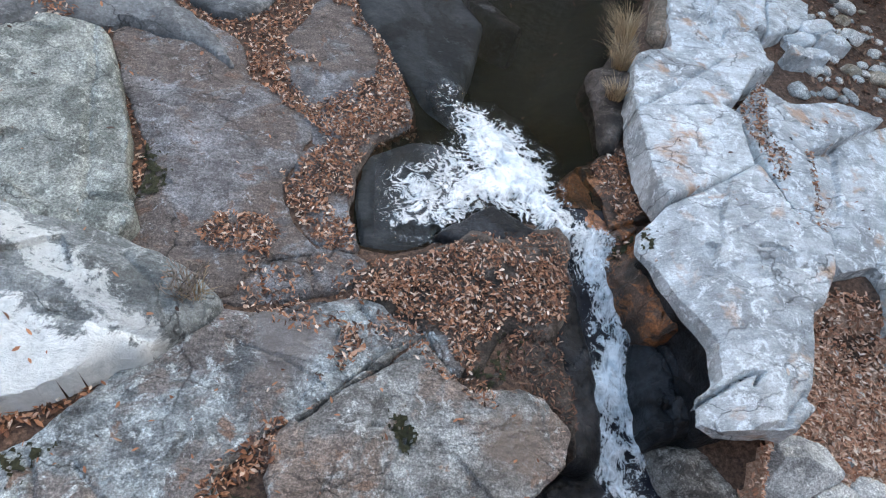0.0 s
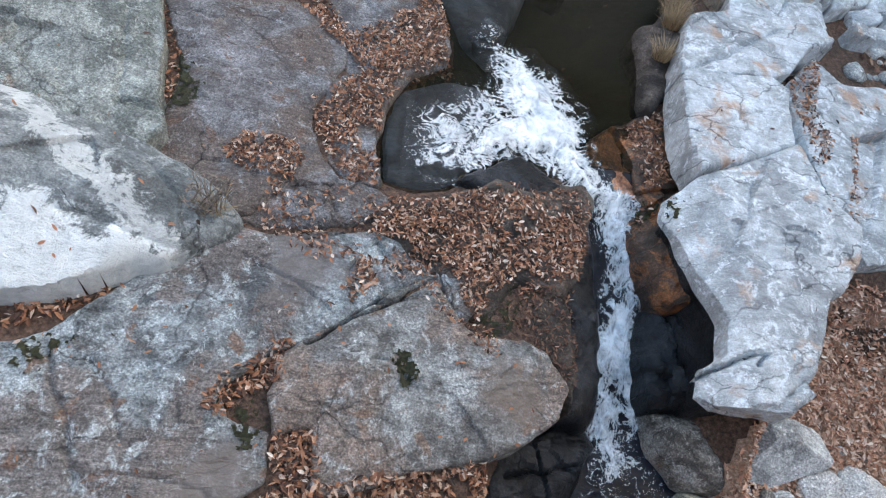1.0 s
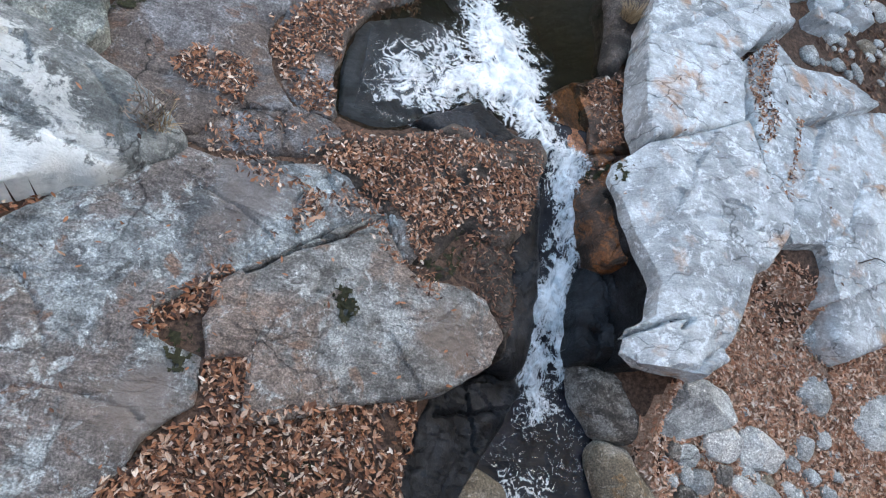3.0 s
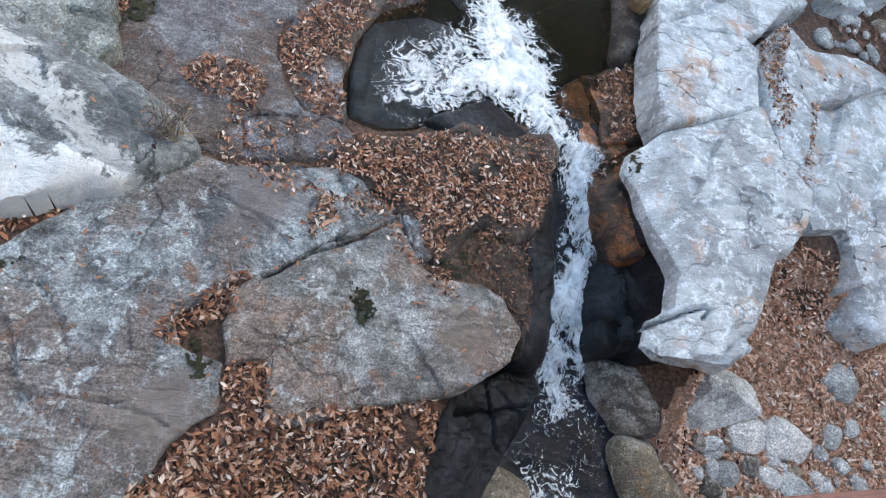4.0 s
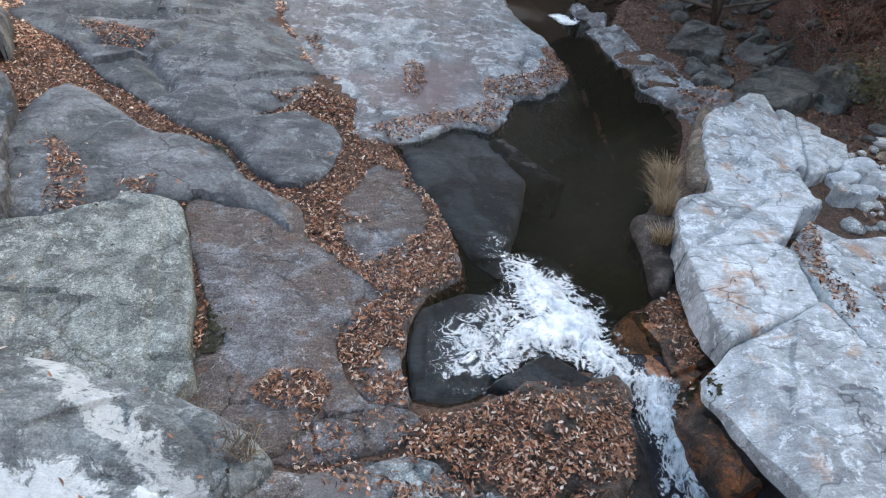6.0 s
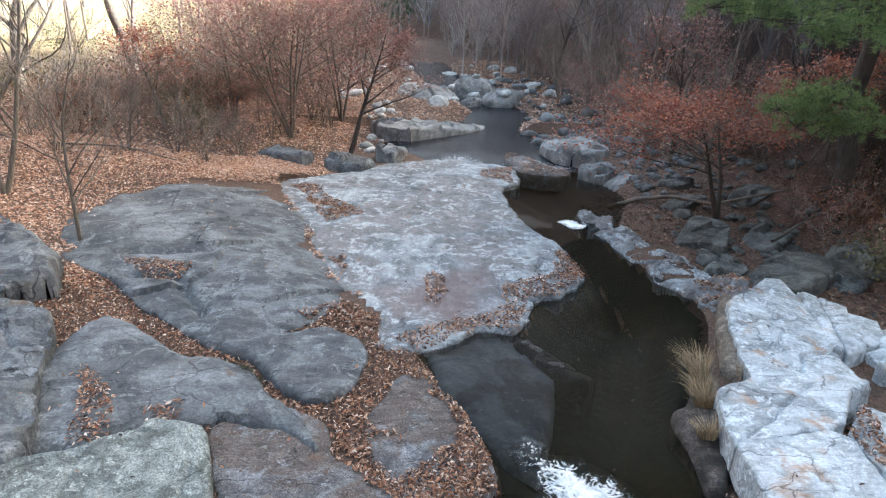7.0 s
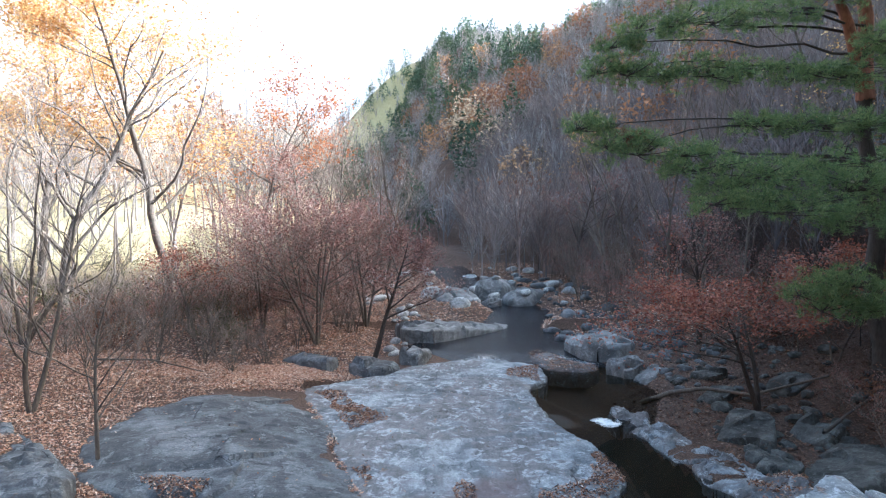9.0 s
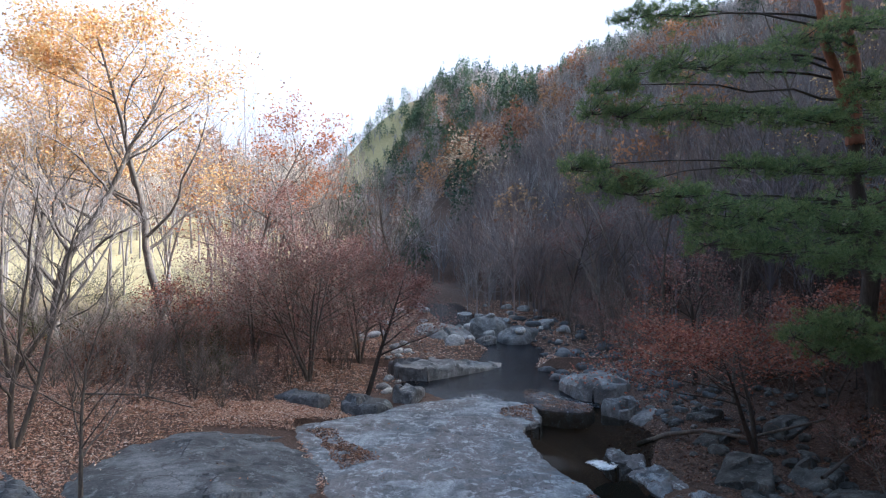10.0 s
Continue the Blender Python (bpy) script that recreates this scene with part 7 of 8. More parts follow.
def needle_pad(name, spots, material, seed):
    r = np.random.default_rng(seed)
    c = np.array(spots)
    n = len(c)
    k = 17
    out = r.normal(0, 1, (n, k, 3)) + np.array([0, 0, 0.7])
    out /= np.linalg.norm(out, axis=2, keepdims=True)
    side = np.cross(out, r.normal(0, 1, (n, k, 3)))
    side /= np.linalg.norm(side, axis=2, keepdims=True)
    long = r.uniform(0.09, 0.17, (n, k, 1))
    base = c[:, None] + out * 0.01
    v = np.stack([base - side * 0.006, base + side * 0.006, base + out * long], 2).reshape(-1, 3)
    return mesh_from(name, v, np.arange(len(v)).reshape(-1, 3), material, shade=False)


def pine():
    foot = (12.6, 17.6)
    z0 = float(ground_height(np.array([foot[0]]), np.array([foot[1]]))[0]) - 0.2
    ob = empty_thing("pine_tree", (*foot, z0))
    back = Matrix.Translation((-foot[0], -foot[1], -z0))

    def add(name, me, label="", parent=ob):
        p = part(name, me, parent, label)
        p.matrix_parent_inverse = back if parent is ob else Matrix.Identity(4)
        return p

    trunk = bowed((foot[0], foot[1], z0), (12.0, 17.8, 9.6), 0.0, 0.30, 3, 9)
    trunk = (trunk[0], [0.30 - 0.013 * k for k in range(10)])
    add("trunk", tubes("trunk", [trunk], 10, DARK_BARK), "dark scaly bark")
    add("stem", tubes("stem", [bowed((12.0, 17.8, 9.5), (11.9, 18.0, 17.5), 0.0, 0.25, 5)], 8, PINE_BARK), "orange-red upper stem")
    add("stem", tubes("stem", [bowed((12.0, 17.8, 9.5), (9.9, 17.4, 15.8), 0.3, 0.19, 6)], 8, PINE_BARK), "orange-red upper stem")
    r = random.Random(9)
    pts = trunk[0]
    for k, (x, y, z, w, h) in enumerate(PADS):
        start = min(pts, key=lambda p: abs(p.z - (z + 0.3))) if z < 9.3 else Vector((12.0 - 0.12 * (z - 9.5) * (k % 2) * 2, 17.8, min(z + 0.2, 15.0)))
        limb = bowed(start, (x - 0.5 * w, y, z - 0.05), 0.25, 0.045, 20 + k)
        limb_ob = add("limb", tubes("limb", [limb], 5, DARK_BARK))
        spots, sprays = [], []
        for _ in range(int(40 + 105 * w * h)):
            a, q = r.uniform(0, 6.283), math.sqrt(r.random())
            p = Vector((x + math.cos(a) * q * w * 1.15, y + math.sin(a) * q * w * 0.8, z + r.gauss(0, 0.42) * h + 0.5 * h * (1 - q)))
            near = min(limb[0], key=lambda s: (s - p).length)
            if r.random() < 0.35:
                sprays.append(([near, near.lerp(p, 0.5) + Vector((0, 0, -0.03)), p], [0.014, 0.01, 0.006]))
            for _ in range(4):
                spots.append((p + Vector((r.gauss(0, 0.07), r.gauss(0, 0.07), r.gauss(0, 0.035))))[:])
        tagged(add("spraywork", tubes("spraywork", sprays, 3, DARK_BARK), parent=limb_ob), kind="stuff")
        add("needles", needle_pad("needles", spots, NEEDLE, 70 + k), parent=limb_ob)
    add("needles", needle_pad("needles", [(4.35 + r.gauss(0, 0.18), 14.4 + r.gauss(0, 0.2), 8.05 + r.gauss(0, 0.1)) for _ in range(60)], DRY_NEEDLE, 7), "tuft of dead brown needles")
    return tagged(ob, "red pine with leaning scaly trunk and flat green needle tiers", "tree")


pine()


def bank_pine():
    """A second pine beside the path of the bank; its tiers, meeting those of the first, are added out of view to shade
    the bank.
    """
    foot = (13.6, 11.6)
    z0 = float(ground_height(np.array([foot[0]]), np.array([foot[1]]))[0]) - 0.2
    ob = empty_thing("pine_tree", (*foot, z0))
    back = Matrix.Translation((-foot[0], -foot[1], -z0))
    r = random.Random(31)

    def add(name, me, label="", parent=ob):
        p = part(name, me, parent, label)
        p.matrix_parent_inverse = back if parent is ob else Matrix.Identity(4)
        return p

    line = bowed((foot[0], foot[1], z0), (13.2, 11.2, 14.0), 0.0, 0.28, 41, 9)
    add("trunk", tubes("trunk", [(line[0], [0.28 - 0.02 * k for k in range(10)])], 10, DARK_BARK), "dark scaly bark")
    for k in range(16):
        a, z = 2.4 * k, 5.8 + 0.5 * k
        reach = 2.2 - 0.06 * k
        x, y = foot[0] + reach * math.cos(a), foot[1] + reach * math.sin(a)
        start = min(line[0], key=lambda p: abs(p.z - z))
        limb_ob = add("limb", tubes("limb", [bowed(start, (x, y, z), 0.2, 0.05, 60 + k)], 5, DARK_BARK))
        spots = []
        for _ in range(130):
            b, q = r.uniform(0, 6.283), math.sqrt(r.random())
            p = Vector((x + math.cos(b) * q * 1.5, y + math.sin(b) * q * 1.3, z + r.gauss(0, 0.2)))
            spots += [(p + Vector((r.gauss(0, 0.08), r.gauss(0, 0.08), r.gauss(0, 0.04))))[:] for _ in range(4)]
        add("needles", needle_pad("needles", spots, NEEDLE, 170 + k), parent=limb_ob)
    return tagged(ob, "dark-barked pine, its unseen green tiers added to shade the bank", "tree")


bank_pine()

# ---- far woods on the mountainside ----
def tone_material(name, stops, through_light=0.0):
    """Far foliage: each tree keeps a tone of its own, each twig or clump varies about it."""
    m = Mat(name, 0.85)
    tone = m.t.nodes.new("ShaderNodeAttribute")
    tone.attribute_name = "tone"
    m.colour(m.mix(0.7, m.ramp(tone.outputs["Fac"], stops), m.ramp(m.geo.outputs["Random Per Island"], [(0.0, (0.45,)), (0.6, (1.0,)), (1.0, (1.6,))]), "MULTIPLY"))
    if through_light:
        tr = m.t.nodes.new("ShaderNodeBsdfTranslucent")
        m.link(m.p.inputs["Base Color"].links[0].from_socket, tr.inputs[0])
        mx = m.t.nodes.new("ShaderNodeMixShader")
        mx.inputs[0].default_value = through_light
        m.link(m.p.outputs[0], mx.inputs[1])
        m.link(tr.outputs[0], mx.inputs[2])
        m.link(mx.outputs[0], m.t.nodes["Material Output"].inputs[0])
    return m.m


def far_wood(name, label, count, seed, kind, material, tall, area, chance, left=False, dense=56, fine=0.0045):
    """Many small trees as one mesh: rounded crowns of thin branches, leaf clumps or needle tiers."""
    r = np.random.default_rng(seed)
    x, y = r.uniform(area[0], area[1], count * 3), r.uniform(area[2], area[3], count * 3)
    ax, ay = np.array([(9.0, 40.0), (3.0, 75.0), (-30.0, 128.0), (-130.0, 225.0)]).T
    edge = np.interp(y, ay, ax) + np.where(y < 40, 1.5, 0)
    ok = ((x > edge + np.where(y > 48, -4, 3)) if not left else (x < -8 - 0.1 * y)) & (np.abs(np.arctan2(x, y)) < 0.72) & chance(x, y)
    x, y = x[ok][:count], y[ok][:count]
    z = ground_height(x, y) - 0.3
    n = len(x)
    high = tall * (r.uniform(0.65, 1.3, n) if not left else r.uniform(0.35, 1.2, n))
    tone = np.clip(0.5 + 0.45 * fbm(x, y, 16, seed + 3, 3) + r.normal(0, 0.2, n), 0, 1)
    if kind == "bare":
        k = dense
        half = k // 4
        u = r.uniform(0.2, 0.62, (n, k))
        a = r.uniform(0, 6.283, (n, k))
        foot = np.stack([np.zeros((n, k)), np.zeros((n, k)), u], -1)
        # branches end inside a rounded crown
        out = r.normal(0, 1, (n, k, 3)) + (0, 0, 0.55)
        out /= np.linalg.norm(out, axis=2, keepdims=True)
        tip = out * (0.31, 0.31, 0.33) * r.uniform(0.55, 1.0, (n, k, 1)) + (0, 0, 0.66)
        foot[:, 0], tip[:, 0] = 0, (0, 0, 0.85)
        pick = r.integers(1, half, (n, k - half))
        f = r.uniform(0.35, 1.0, (n, k - half, 1))
        rows = np.arange(n)[:, None]
        foot[:, half:] = foot[rows, pick] * (1 - f) + tip[rows, pick] * f
        way = tip[rows, pick] - (0, 0, 0.45)
        way /= np.linalg.norm(way, axis=2, keepdims=True) + 1e-9
        tip[:, half:] = foot[:, half:] + way * 0.10 + r.normal(0, 0.055, (n, k - half, 3)) + (0, 0, 0.03)
        side = np.cross(tip - foot, r.normal(0, 1, (n, k, 3)))
        side /= np.linalg.norm(side, axis=2, keepdims=True) + 1e-9
        thick = np.where(np.arange(k) < 1, 0.008, np.where(np.arange(k) < half, fine * 1.5, fine))[None, :, None]
        v = np.stack([foot - side * thick, foot + side * thick, tip], 2)
        v = v.reshape(n, -1, 3)
    else:
        k = 360
        d = r.normal(0, 1, (n, k, 3))
        d /= np.linalg.norm(d, axis=2, keepdims=True)
        q = r.uniform(0.35, 1.0, (n, k, 1)) ** 0.6
        shape = np.array([0.34, 0.34, 0.36]) if kind == "leafy" else np.array([0.30, 0.30, 0.40])
        lump = 1 + 0.35 * np.sin(d[:, :, :1] * 5 + r.uniform(0, 6, (n, 1, 1))) * np.cos(d[:, :, 2:] * 4)
        c = d * q * shape * lump + np.array([0, 0, 0.62])
        if kind == "pine":
            c[:, :, 2] = np.round(c[:, :, 2] * 7) / 7 + r.normal(0, 0.04, (n, k))
            c[:, :, :2] *= (1.35 - c[:, :, 2:])
        e1, e2 = r.normal(0, 1, (n, k, 3)), r.normal(0, 1, (n, k, 3))
        e1[:, :, 2] *= 0.5
        e1 /= np.linalg.norm(e1, axis=2, keepdims=True)
        e2 /= np.linalg.norm(e2, axis=2, keepdims=True)
        s = 0.03
        v = np.stack([c - e1 * s, c - e2 * s, c + (e1 + e2) * s * 0.8], 2).reshape(n, -1, 3)
    per = v.shape[1]
    v = v * high[:, None, None] + np.stack([x, y, z], -1)[:, None]
    v = v.reshape(-1, 3)
    me = mesh_from(name, v, np.arange(len(v)).reshape(-1, 3), material, shade=False)
    me.attributes.new("tone", "FLOAT", "POINT").data.foreach_set("value", np.repeat(tone, per).astype(np.float32))
    return tagged(new(name, me), label, "woods", kind="stuff")


# the pale blue of distance haze is put into these twig colours
HAZY_TWIG = tone_material("hazy_twigs", [(0.0, (0.20, 0.187, 0.197)), (0.3, (0.305, 0.295, 0.31)), (0.55, (0.385, 0.39, 0.41)), (0.72, (0.37, 0.295, 0.27)), (1.0, (0.54, 0.545, 0.55))])
# near-black twigs: the bank's deep shade is painted in
SHADED_THICKET_TWIG = tone_material("shaded_thicket_twigs", [(0.0, (0.045, 0.036, 0.034)), (0.5, (0.085, 0.066, 0.06)), (0.8, (0.12, 0.075, 0.06)), (1.0, (0.16, 0.13, 0.12))])
FAR_ORANGE = tone_material("far_orange_leaves", [(0.0, (0.20, 0.11, 0.085)), (0.35, (0.30, 0.155, 0.10)), (0.7, (0.42, 0.23, 0.12)), (1.0, (0.55, 0.38, 0.23))], 0.3)
FAR_PINE = tone_material("far_pine_needles", [(0.0, (0.045, 0.085, 0.06)), (0.5, (0.08, 0.135, 0.085)), (1.0, (0.15, 0.20, 0.11))], 0.1)
# darker copy for the lower slope, its shade put into the colour
SHADED_HILL_TWIG = tone_material("shaded_hillside_twigs", [(0.0, (0.125, 0.112, 0.118)), (0.35, (0.20, 0.185, 0.197)), (0.6, (0.25, 0.237, 0.245)), (0.8, (0.25, 0.185, 0.165)), (1.0, (0.38, 0.365, 0.365))])
far_wood("hillside_wood", "purplish grey leafless trees crowding the lower slope", 1200, 407, "bare", SHADED_HILL_TWIG, 8.0, (2, 75, 24, 110), lambda x, y: x > -200, dense=190, fine=0.0023)
far_wood("bank_thicket", "leafless thicket on the steep bank's foot, shade in its colour", 190, 421, "bare", SHADED_THICKET_TWIG, 4.2, (10, 32, 14, 40), lambda x, y: x > -200, dense=190, fine=0.0028)
far_wood("far_bare_wood", "grey leafless wood covering the mountainside", 2600, 401, "bare", HAZY_TWIG, 9.5, (-60, 190, 70, 270), lambda x, y: x > -200, dense=90, fine=0.0031)
# twigs lighter than the other woods': the sun's glare is in the colour
SUN_PALED_TWIG = tone_material("sun_paled_twigs", [(0.0, (0.36, 0.31, 0.25)), (0.5, (0.54, 0.48, 0.40)), (1.0, (0.7, 0.64, 0.55))])
far_wood("left_bank_wood", "sunlit leafless wood beyond the field, twigs paled for glare", 1100, 409, "bare", SUN_PALED_TWIG, 15.0, (-150, -8, 80, 180), lambda x, y: x > -200, left=True, dense=90, fine=0.0018)
far_wood("far_orange_wood", "scattered orange and brown crowns in the mountain wood", 240, 403, "leafy", FAR_ORANGE, 9.5, (-60, 190, 48, 270), lambda x, y: fbm(x, y, 26, 77, 3) > 0.05)
far_wood("ridge_wood", "leafless wood on the distant hill, haze in its pale colour", 420, 423, "bare", HAZY_TWIG, 8.5, (-110, 45, 275, 350), lambda x, y: x > -200, dense=80, fine=0.005)
far_wood("left_orange_wood", "sunlit golden crowns beyond the field", 60, 411, "leafy", FAR_ORANGE, 14.0, (-130, -22, 66, 150), lambda x, y: x < -0.32 * y, left=True)
far_wood("slope_orange_wood", "burnt orange crowns on the lower slope", 16, 415, "leafy", FAR_ORANGE, 8.5, (4, 34, 55, 105), lambda x, y: x > 0.04 * y)
far_wood("far_pine_wood", "dark green pines along the upper mountainside", 800, 405, "pine", FAR_PINE, 10.5, (-60, 200, 90, 330), lambda x, y: (fbm(x, y, 45, 79, 3) + (np.hypot(x, y) - 150) / 180) > -0.12)


# crowns stand in shade; a patch of sunlight is put into their cream colour
SUN_TINTED = tone_material("sun_tinted_leaves", [(0.0, (0.50, 0.27, 0.14)), (0.5, (0.62, 0.42, 0.26)), (1.0, (0.74, 0.62, 0.46))], 0.3)
far_wood("sun_tinted_wood", "crowns on the slope coloured cream and orange as if sunlit", 18, 413, "leafy", SUN_TINTED, 11.0, (0, 15, 96, 137), lambda x, y: np.minimum(np.minimum(np.hypot(x - 6.8, y - 131) / 5, np.hypot(x - 11, y - 103) / 3), np.hypot(x - 4.3, y - 103) / 2.5) < 1)


# the white haze of the lit sky beyond the valley
def haze_backdrop():
    m = bpy.data.materials.new("sky_haze")
    m.use_nodes = True
    p = m.node_tree.nodes["Principled BSDF"]
    p.inputs["Base Color"].default_value = (0, 0, 0, 1)
    p.inputs["Emission Color"].default_value = (1.0, 0.985, 0.96, 1)
    p.inputs["Emission Strength"].default_value = 0.5
    verts, faces = [], []
    for k in range(41):
        a = radians(-62 + 2.6 * k)
        for z in (-20.0, 1050.0):
            verts.append((1500 * math.sin(a), 1500 * math.cos(a), z))
    for k in range(40):
        faces.append((2 * k, 2 * k + 1, 2 * k + 3, 2 * k + 2))
    return tagged(new("backdrop", mesh_from("backdrop", verts, faces, m)), "white hazy sky beyond the end of the valley", "backdrop", kind="structure")


haze_backdrop()


# ---- small things ----
def tuft(label, at, count, height, width, seed, material, name="grass_tuft", lean=(0.0, 0.0)):
    """A clump of bent blades."""
    r = np.random.default_rng(seed)
    z = float(surface_height(np.array([at[0]]), np.array([at[1]]))[0])
    verts, faces = [], []
    for _ in range(count):
        a, q = r.uniform(0, 6.283), r.random() ** 0.5 * width
        p = Vector((math.cos(a) * q, math.sin(a) * q * 0.7, 0))
        out = Vector((math.cos(a) * 0.5 + lean[0] + r.normal(0, 0.2), math.sin(a) * 0.5 + lean[1] + r.normal(0, 0.2), 0))
        h = height * r.uniform(0.5, 1.1)
        side = Vector((-out.y, out.x, 0)).normalized() * 0.005
        k = len(verts)
        for u in (0, 0.5, 1.0):
            c = p + out * h * u * u * 0.8 + Vector((0, 0, h * (u - 0.25 * u * u)))
            verts += [c - side * (1.2 - u), c + side * (1.2 - u)]
        faces += [(k, k + 1, k + 3, k + 2), (k + 2, k + 3, k + 5, k + 4)]
    ob = new(name, mesh_from(name, [v[:] for v in verts], faces, material, shade=False))
    ob.location = (at[0], at[1], z)
    return tagged(ob, label, "grass")


for k, (gx, gy, gh) in enumerate([(4.75, 8.75, 0.6), (4.9, 9.2, 0.65), (5.05, 9.6, 0.6), (4.6, 8.3, 0.45), (4.3, 7.5, 0.35)]):
    tuft("dry straw-coloured grass tuft hanging over the pool bank", (gx, gy), 190, gh, 0.16, 500 + k, DRY_GRASS, lean=(-0.3, 0.1))
tuft("dry bleached grass wisps at the boulder's tip", (-1.2, 3.3), 60, 0.32, 0.1, 510, DRY_GRASS)
tree("dry_shrub", "dry twiggy shrub rooted beside the pale boulder", (-1.28, 3.32), 511, 0.6, 0.008, limbs=6, twigs=4, fine=3, spread=1.1, first=0.1, stems=5, rise=0.6)

m = Mat("moss", 0.95)
m.colour(m.ramp(m.noise(0.03, 5, 0.7), [(0.3, (0.014, 0.014, 0.007)), (0.55, (0.036, 0.038, 0.015)), (0.75, (0.085, 0.07, 0.03))]))
m.bump(m.noise(0.015, 5, 0.8), 1.0, 0.02)
MOSS = m.m


def moss(label, outline, seed, lift=0.015):
    poly = rounded(outline)
    x0, y0 = poly.min(0) - 0.1
    x1, y1 = poly.max(0) + 0.1
    step = 0.012
    nx, ny = int((x1 - x0) / step), int((y1 - y0) / step)
    gx, gy = np.meshgrid(np.linspace(x0, x1, nx), np.linspace(y0, y1, ny))
    d = inside_by(poly, gx, gy) - 0.03 + fbm(gx, gy, 0.055, seed, 5) * 0.28
    gz = surface_height(gx.ravel(), gy.ravel()).reshape(gx.shape) + lift + 0.012 * fbm(gx, gy, 0.03, seed + 2, 3) + 0.01 * np.clip(d / 0.05, 0, 1)
    at = np.arange(nx * ny).reshape(ny, nx)
    faces = np.stack([at[:-1, :-1], at[:-1, 1:], at[1:, 1:], at[1:, :-1]], -1).reshape(-1, 4)
    keep = (d > 0.0) & (np.abs(np.gradient(gz, axis=0)) < 0.05) & (np.abs(np.gradient(gz, axis=1)) < 0.05)
    faces = faces[keep.reshape(-1)[faces].all(1)]
    used = np.unique(faces)
    back = np.full(nx * ny, -1)
    back[used] = np.arange(len(used))
    ob = new("moss", mesh_from("moss", np.stack([gx, gy, gz], -1).reshape(-1, 3)[used], back[faces], MOSS))
    return tagged(ob, label, "moss", kind="stuff")


moss("dark moss in the notch of the mossy wedge", [(1.55, 2.5), (1.7, 2.75), (2.05, 3.15), (2.3, 3.2), (2.1, 2.9), (1.85, 2.6)], 601)
moss("dark moss around a hollow in the grey slab", [(0.78, 2.25), (0.95, 2.25), (1.0, 1.95), (0.85, 1.85), (0.72, 2.05)], 603)
moss("green moss in the crevice between slabs", [(-0.75, 1.55), (-0.5, 1.6), (-0.35, 1.35), (-0.4, 1.1), (-0.6, 1.25)], 605)
moss("moss along the bed of leaves below the slab", [(0.3, 0.42), (0.8, 0.62), (1.2, 0.7), (1.0, 0.5), (0.5, 0.3)], 607)
moss("dark moss on the pale slab's rim", [(-2.6, 1.75), (-2.25, 1.95), (-2.05, 1.85), (-2.4, 1.6)], 609)
moss("mossy crevice beside the greenish block", [(-2.05, 4.7), (-1.85, 4.9), (-2.05, 5.6), (-2.25, 5.6)], 611)
moss("ochre moss on the lip of the white boulder", [(3.85, 4.95), (4.1, 4.95), (4.15, 4.5), (3.95, 4.4)], 613)
moss("mossy hem along the upstream slab", [(-3.6, 9.9), (-3.0, 9.5), (-2.5, 8.95), (-2.7, 8.9), (-3.4, 9.4)], 615)


def stick(label, points, thick, seed, material, name="fallen_branch"):
    r = random.Random(seed)
    pts = []
    for x, y, up in points:
        z = float(surface_height(np.array([x]), np.array([y]))[0])
        pts.append(Vector((x, y, z + up)))
    fine, rad = [], []
    for k in range(len(pts) - 1):
        for s in range(5):
            fine.append(pts[k].lerp(pts[k + 1], s / 5) + Vector((r.gauss(0, 0.012), r.gauss(0, 0.012), 0)))
    fine.append(pts[-1])
    rad = [thick * (1 - 0.6 * k / len(fine)) for k in range(len(fine))]
    base = fine[0].copy()
    ob = new(name, tubes(name, [([p - base for p in fine], rad)], 7, material))
    ob.location = base
    return tagged(ob, label, "branch")


stick("long bare fallen branch across the bank", [(6.7, 21.3, 0.1), (7.5, 20.7, 0.14), (8.4, 20.1, 0.2), (9.6, 19.4, 0.3), (12.0, 19.4, 0.4)], 0.09, 3, BARK)
stick("broken stick lying on the leaf bed", [(8.05, 2.35, 0.03), (8.2, 2.1, 0.03), (8.3, 1.9, 0.03)], 0.018, 5, BARK)
stick("thin stick on the pale slab", [(8.2, 4.4, 0.02), (8.6, 4.6, 0.02), (9.0, 4.6, 0.03)], 0.012, 7, DARK_BARK)
stick("fallen pole on the leafy bank", [(9.5, 15.5, 0.5), (11.0, 16.8, 0.7), (13.0, 17.2, 0.9)], 0.05, 9, DARK_BARK)
stick("dead branch among the far stones", [(-13.0, 22.0, 0.1), (-11.0, 22.4, 0.25), (-9.0, 22.2, 0.1)], 0.04, 11, BARK)


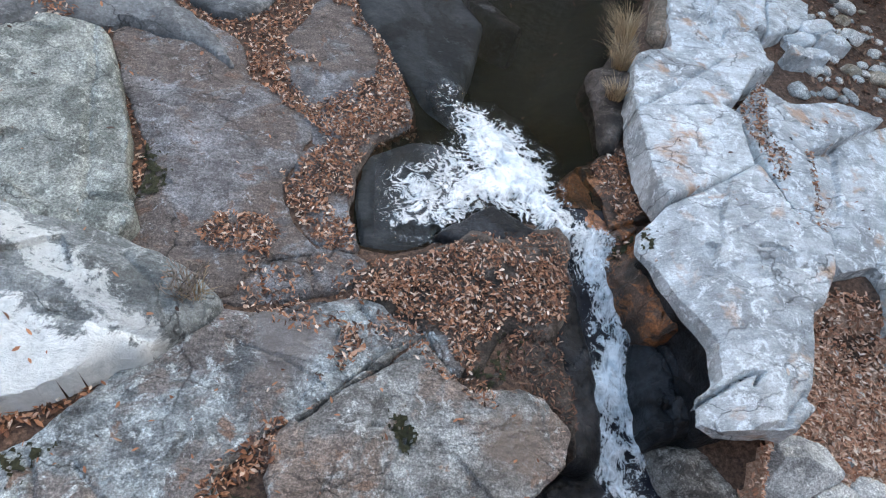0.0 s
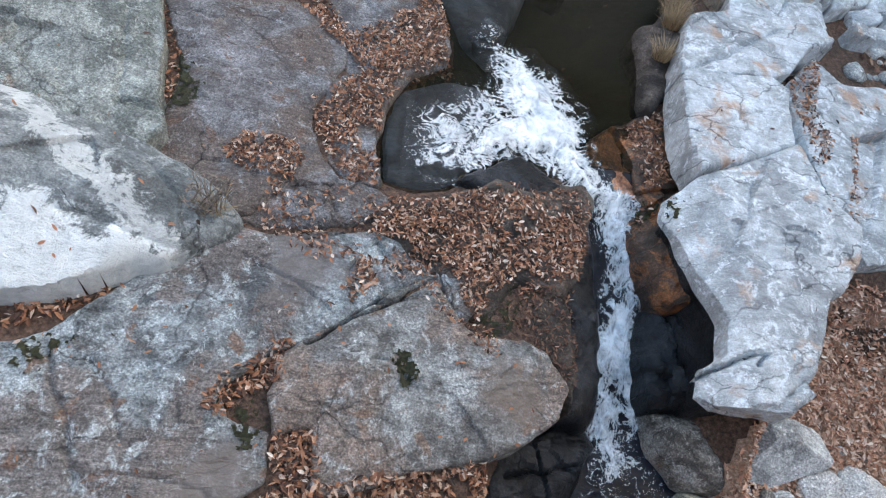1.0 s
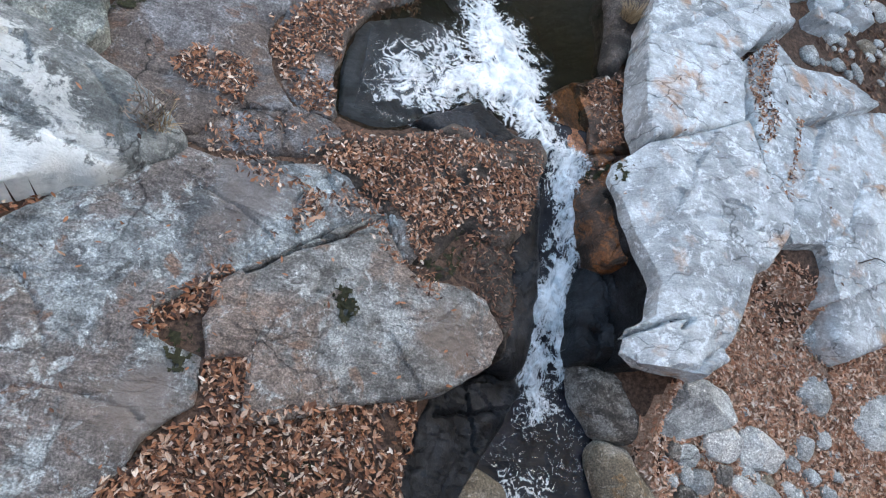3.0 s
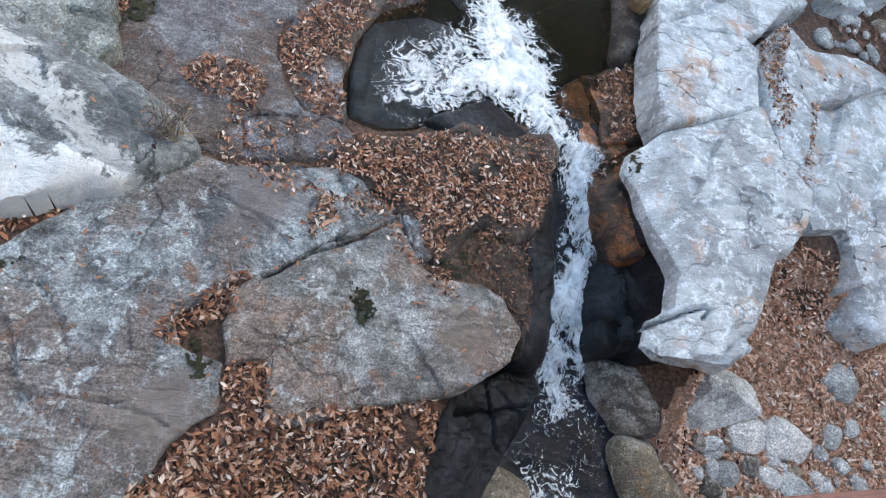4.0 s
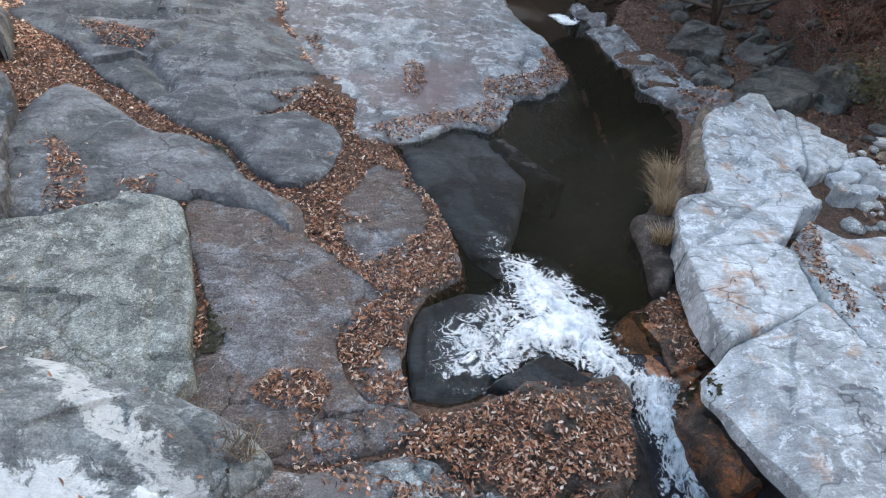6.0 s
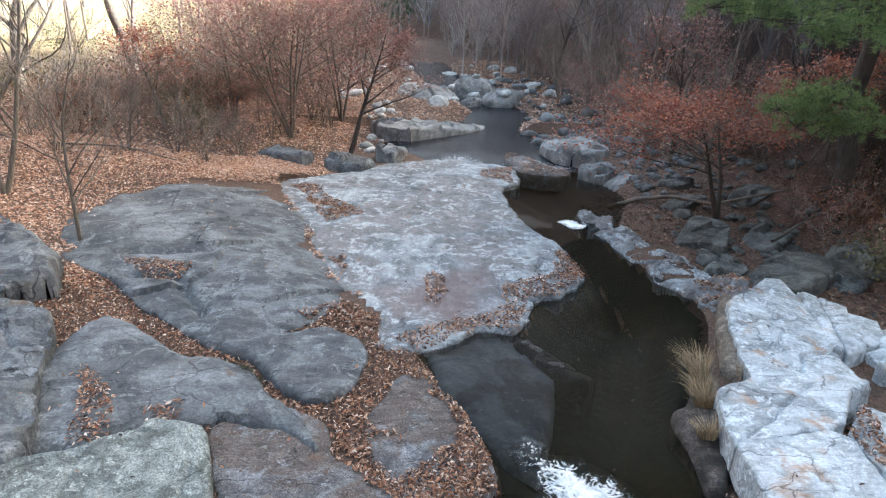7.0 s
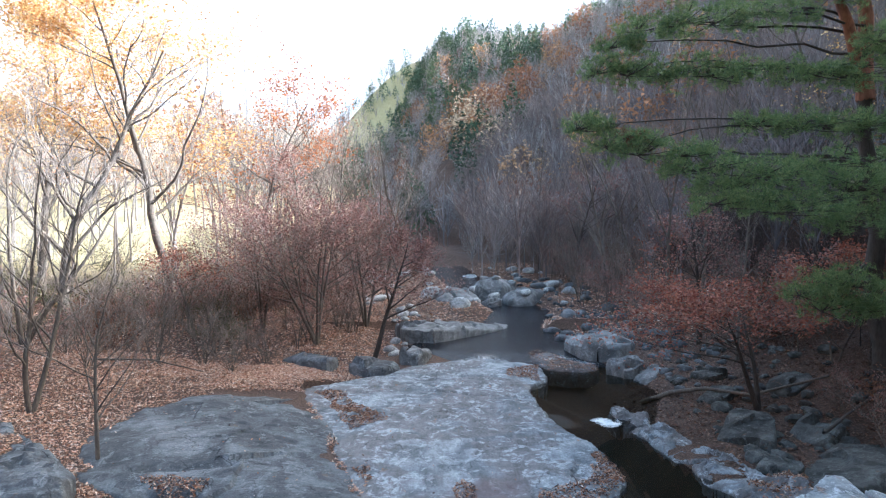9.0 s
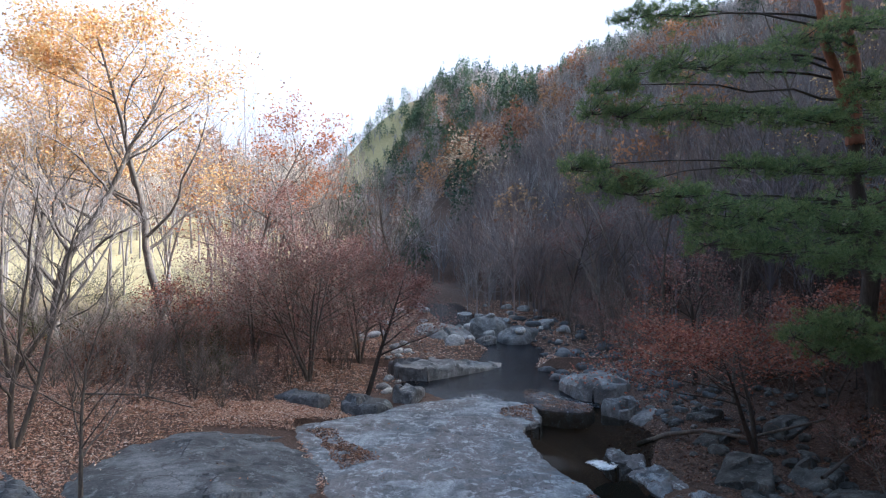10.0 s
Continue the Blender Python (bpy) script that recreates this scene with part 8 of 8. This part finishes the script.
# ---- the footbridge under the camera ----
m = Mat("rail_paint", 0.5)
m.colour(m.ramp(m.noise(0.05, 5), [(0.35, (0.09, 0.03, 0.028)), (0.65, (0.15, 0.055, 0.05))]))
RAIL_PAINT = m.m
m = Mat("rail_top", 0.4)
m.colour(m.ramp(m.noise(0.08, 5), [(0.35, (0.20, 0.22, 0.26)), (0.65, (0.30, 0.33, 0.37))]))
RAIL_TOP = m.m


def bar(a, b, wide, high, bevel, material):
    a, b = Vector(a), Vector(b)
    bm = bmesh.new()
    bmesh.ops.create_cube(bm, size=1.0)
    long = (b - a).length
    for v in bm.verts:
        v.co = Vector((v.co.x * long, v.co.y * wide, v.co.z * high))
    bmesh.ops.bevel(bm, geom=list(bm.edges), offset=bevel, segments=2, affect="EDGES")
    turn = (b - a).to_track_quat("X", "Z").to_matrix().to_4x4()
    bm.transform(Matrix.Translation((a + b) / 2) @ turn)
    me = bpy.data.meshes.new("bar")
    bm.to_mesh(me)
    bm.free()
    me.materials.append(material)
    return me


def footbridge():
    ob = empty_thing("footbridge", (0.0, -1.0, 3.7))
    back = Matrix.Translation((0.0, 1.0, -3.7))

    def add(name, me, label=""):
        p = part(name, me, ob, label)
        p.matrix_parent_inverse = back

    slope = 0.156
    line = lambda x, off: -0.015 + slope * x + off
    add("handrail", bar((-9, line(-9, -0.05), 4.9), (12, line(12, -0.05), 4.9), 0.09, 0.05, 0.01, RAIL_PAINT), "dark red painted handrail")
    add("rail_cap", bar((-9, line(-9, -0.05), 4.93), (12, line(12, -0.05), 4.93), 0.05, 0.012, 0.004, RAIL_TOP), "worn grey-blue cap strip")
    add("deck", bar((-9, line(-9, -1.05), 3.62), (12, line(12, -1.05), 3.62), 1.7, 0.14, 0.02, STEEL))
    for x in (-8, -6, -4, -2, 6, 8, 10):
        add("post", bar((x, line(x, -0.06), 3.6), (x, line(x, -0.06), 4.88), 0.06, 0.06, 0.008, RAIL_PAINT))
    for x in (-8.5, 11.5):
        z = float(ground_height(np.array([x]), np.array([line(x, -1.0)]))[0])
        add("pier", bar((x, line(x, -1.05), min(z, 3.2) - 0.4), (x, line(x, -1.05), 3.56), 1.6, 0.5, 0.03, GRAVEL))
    return tagged(ob, "red-railed footbridge across the gorge", "bridge")


footbridge()
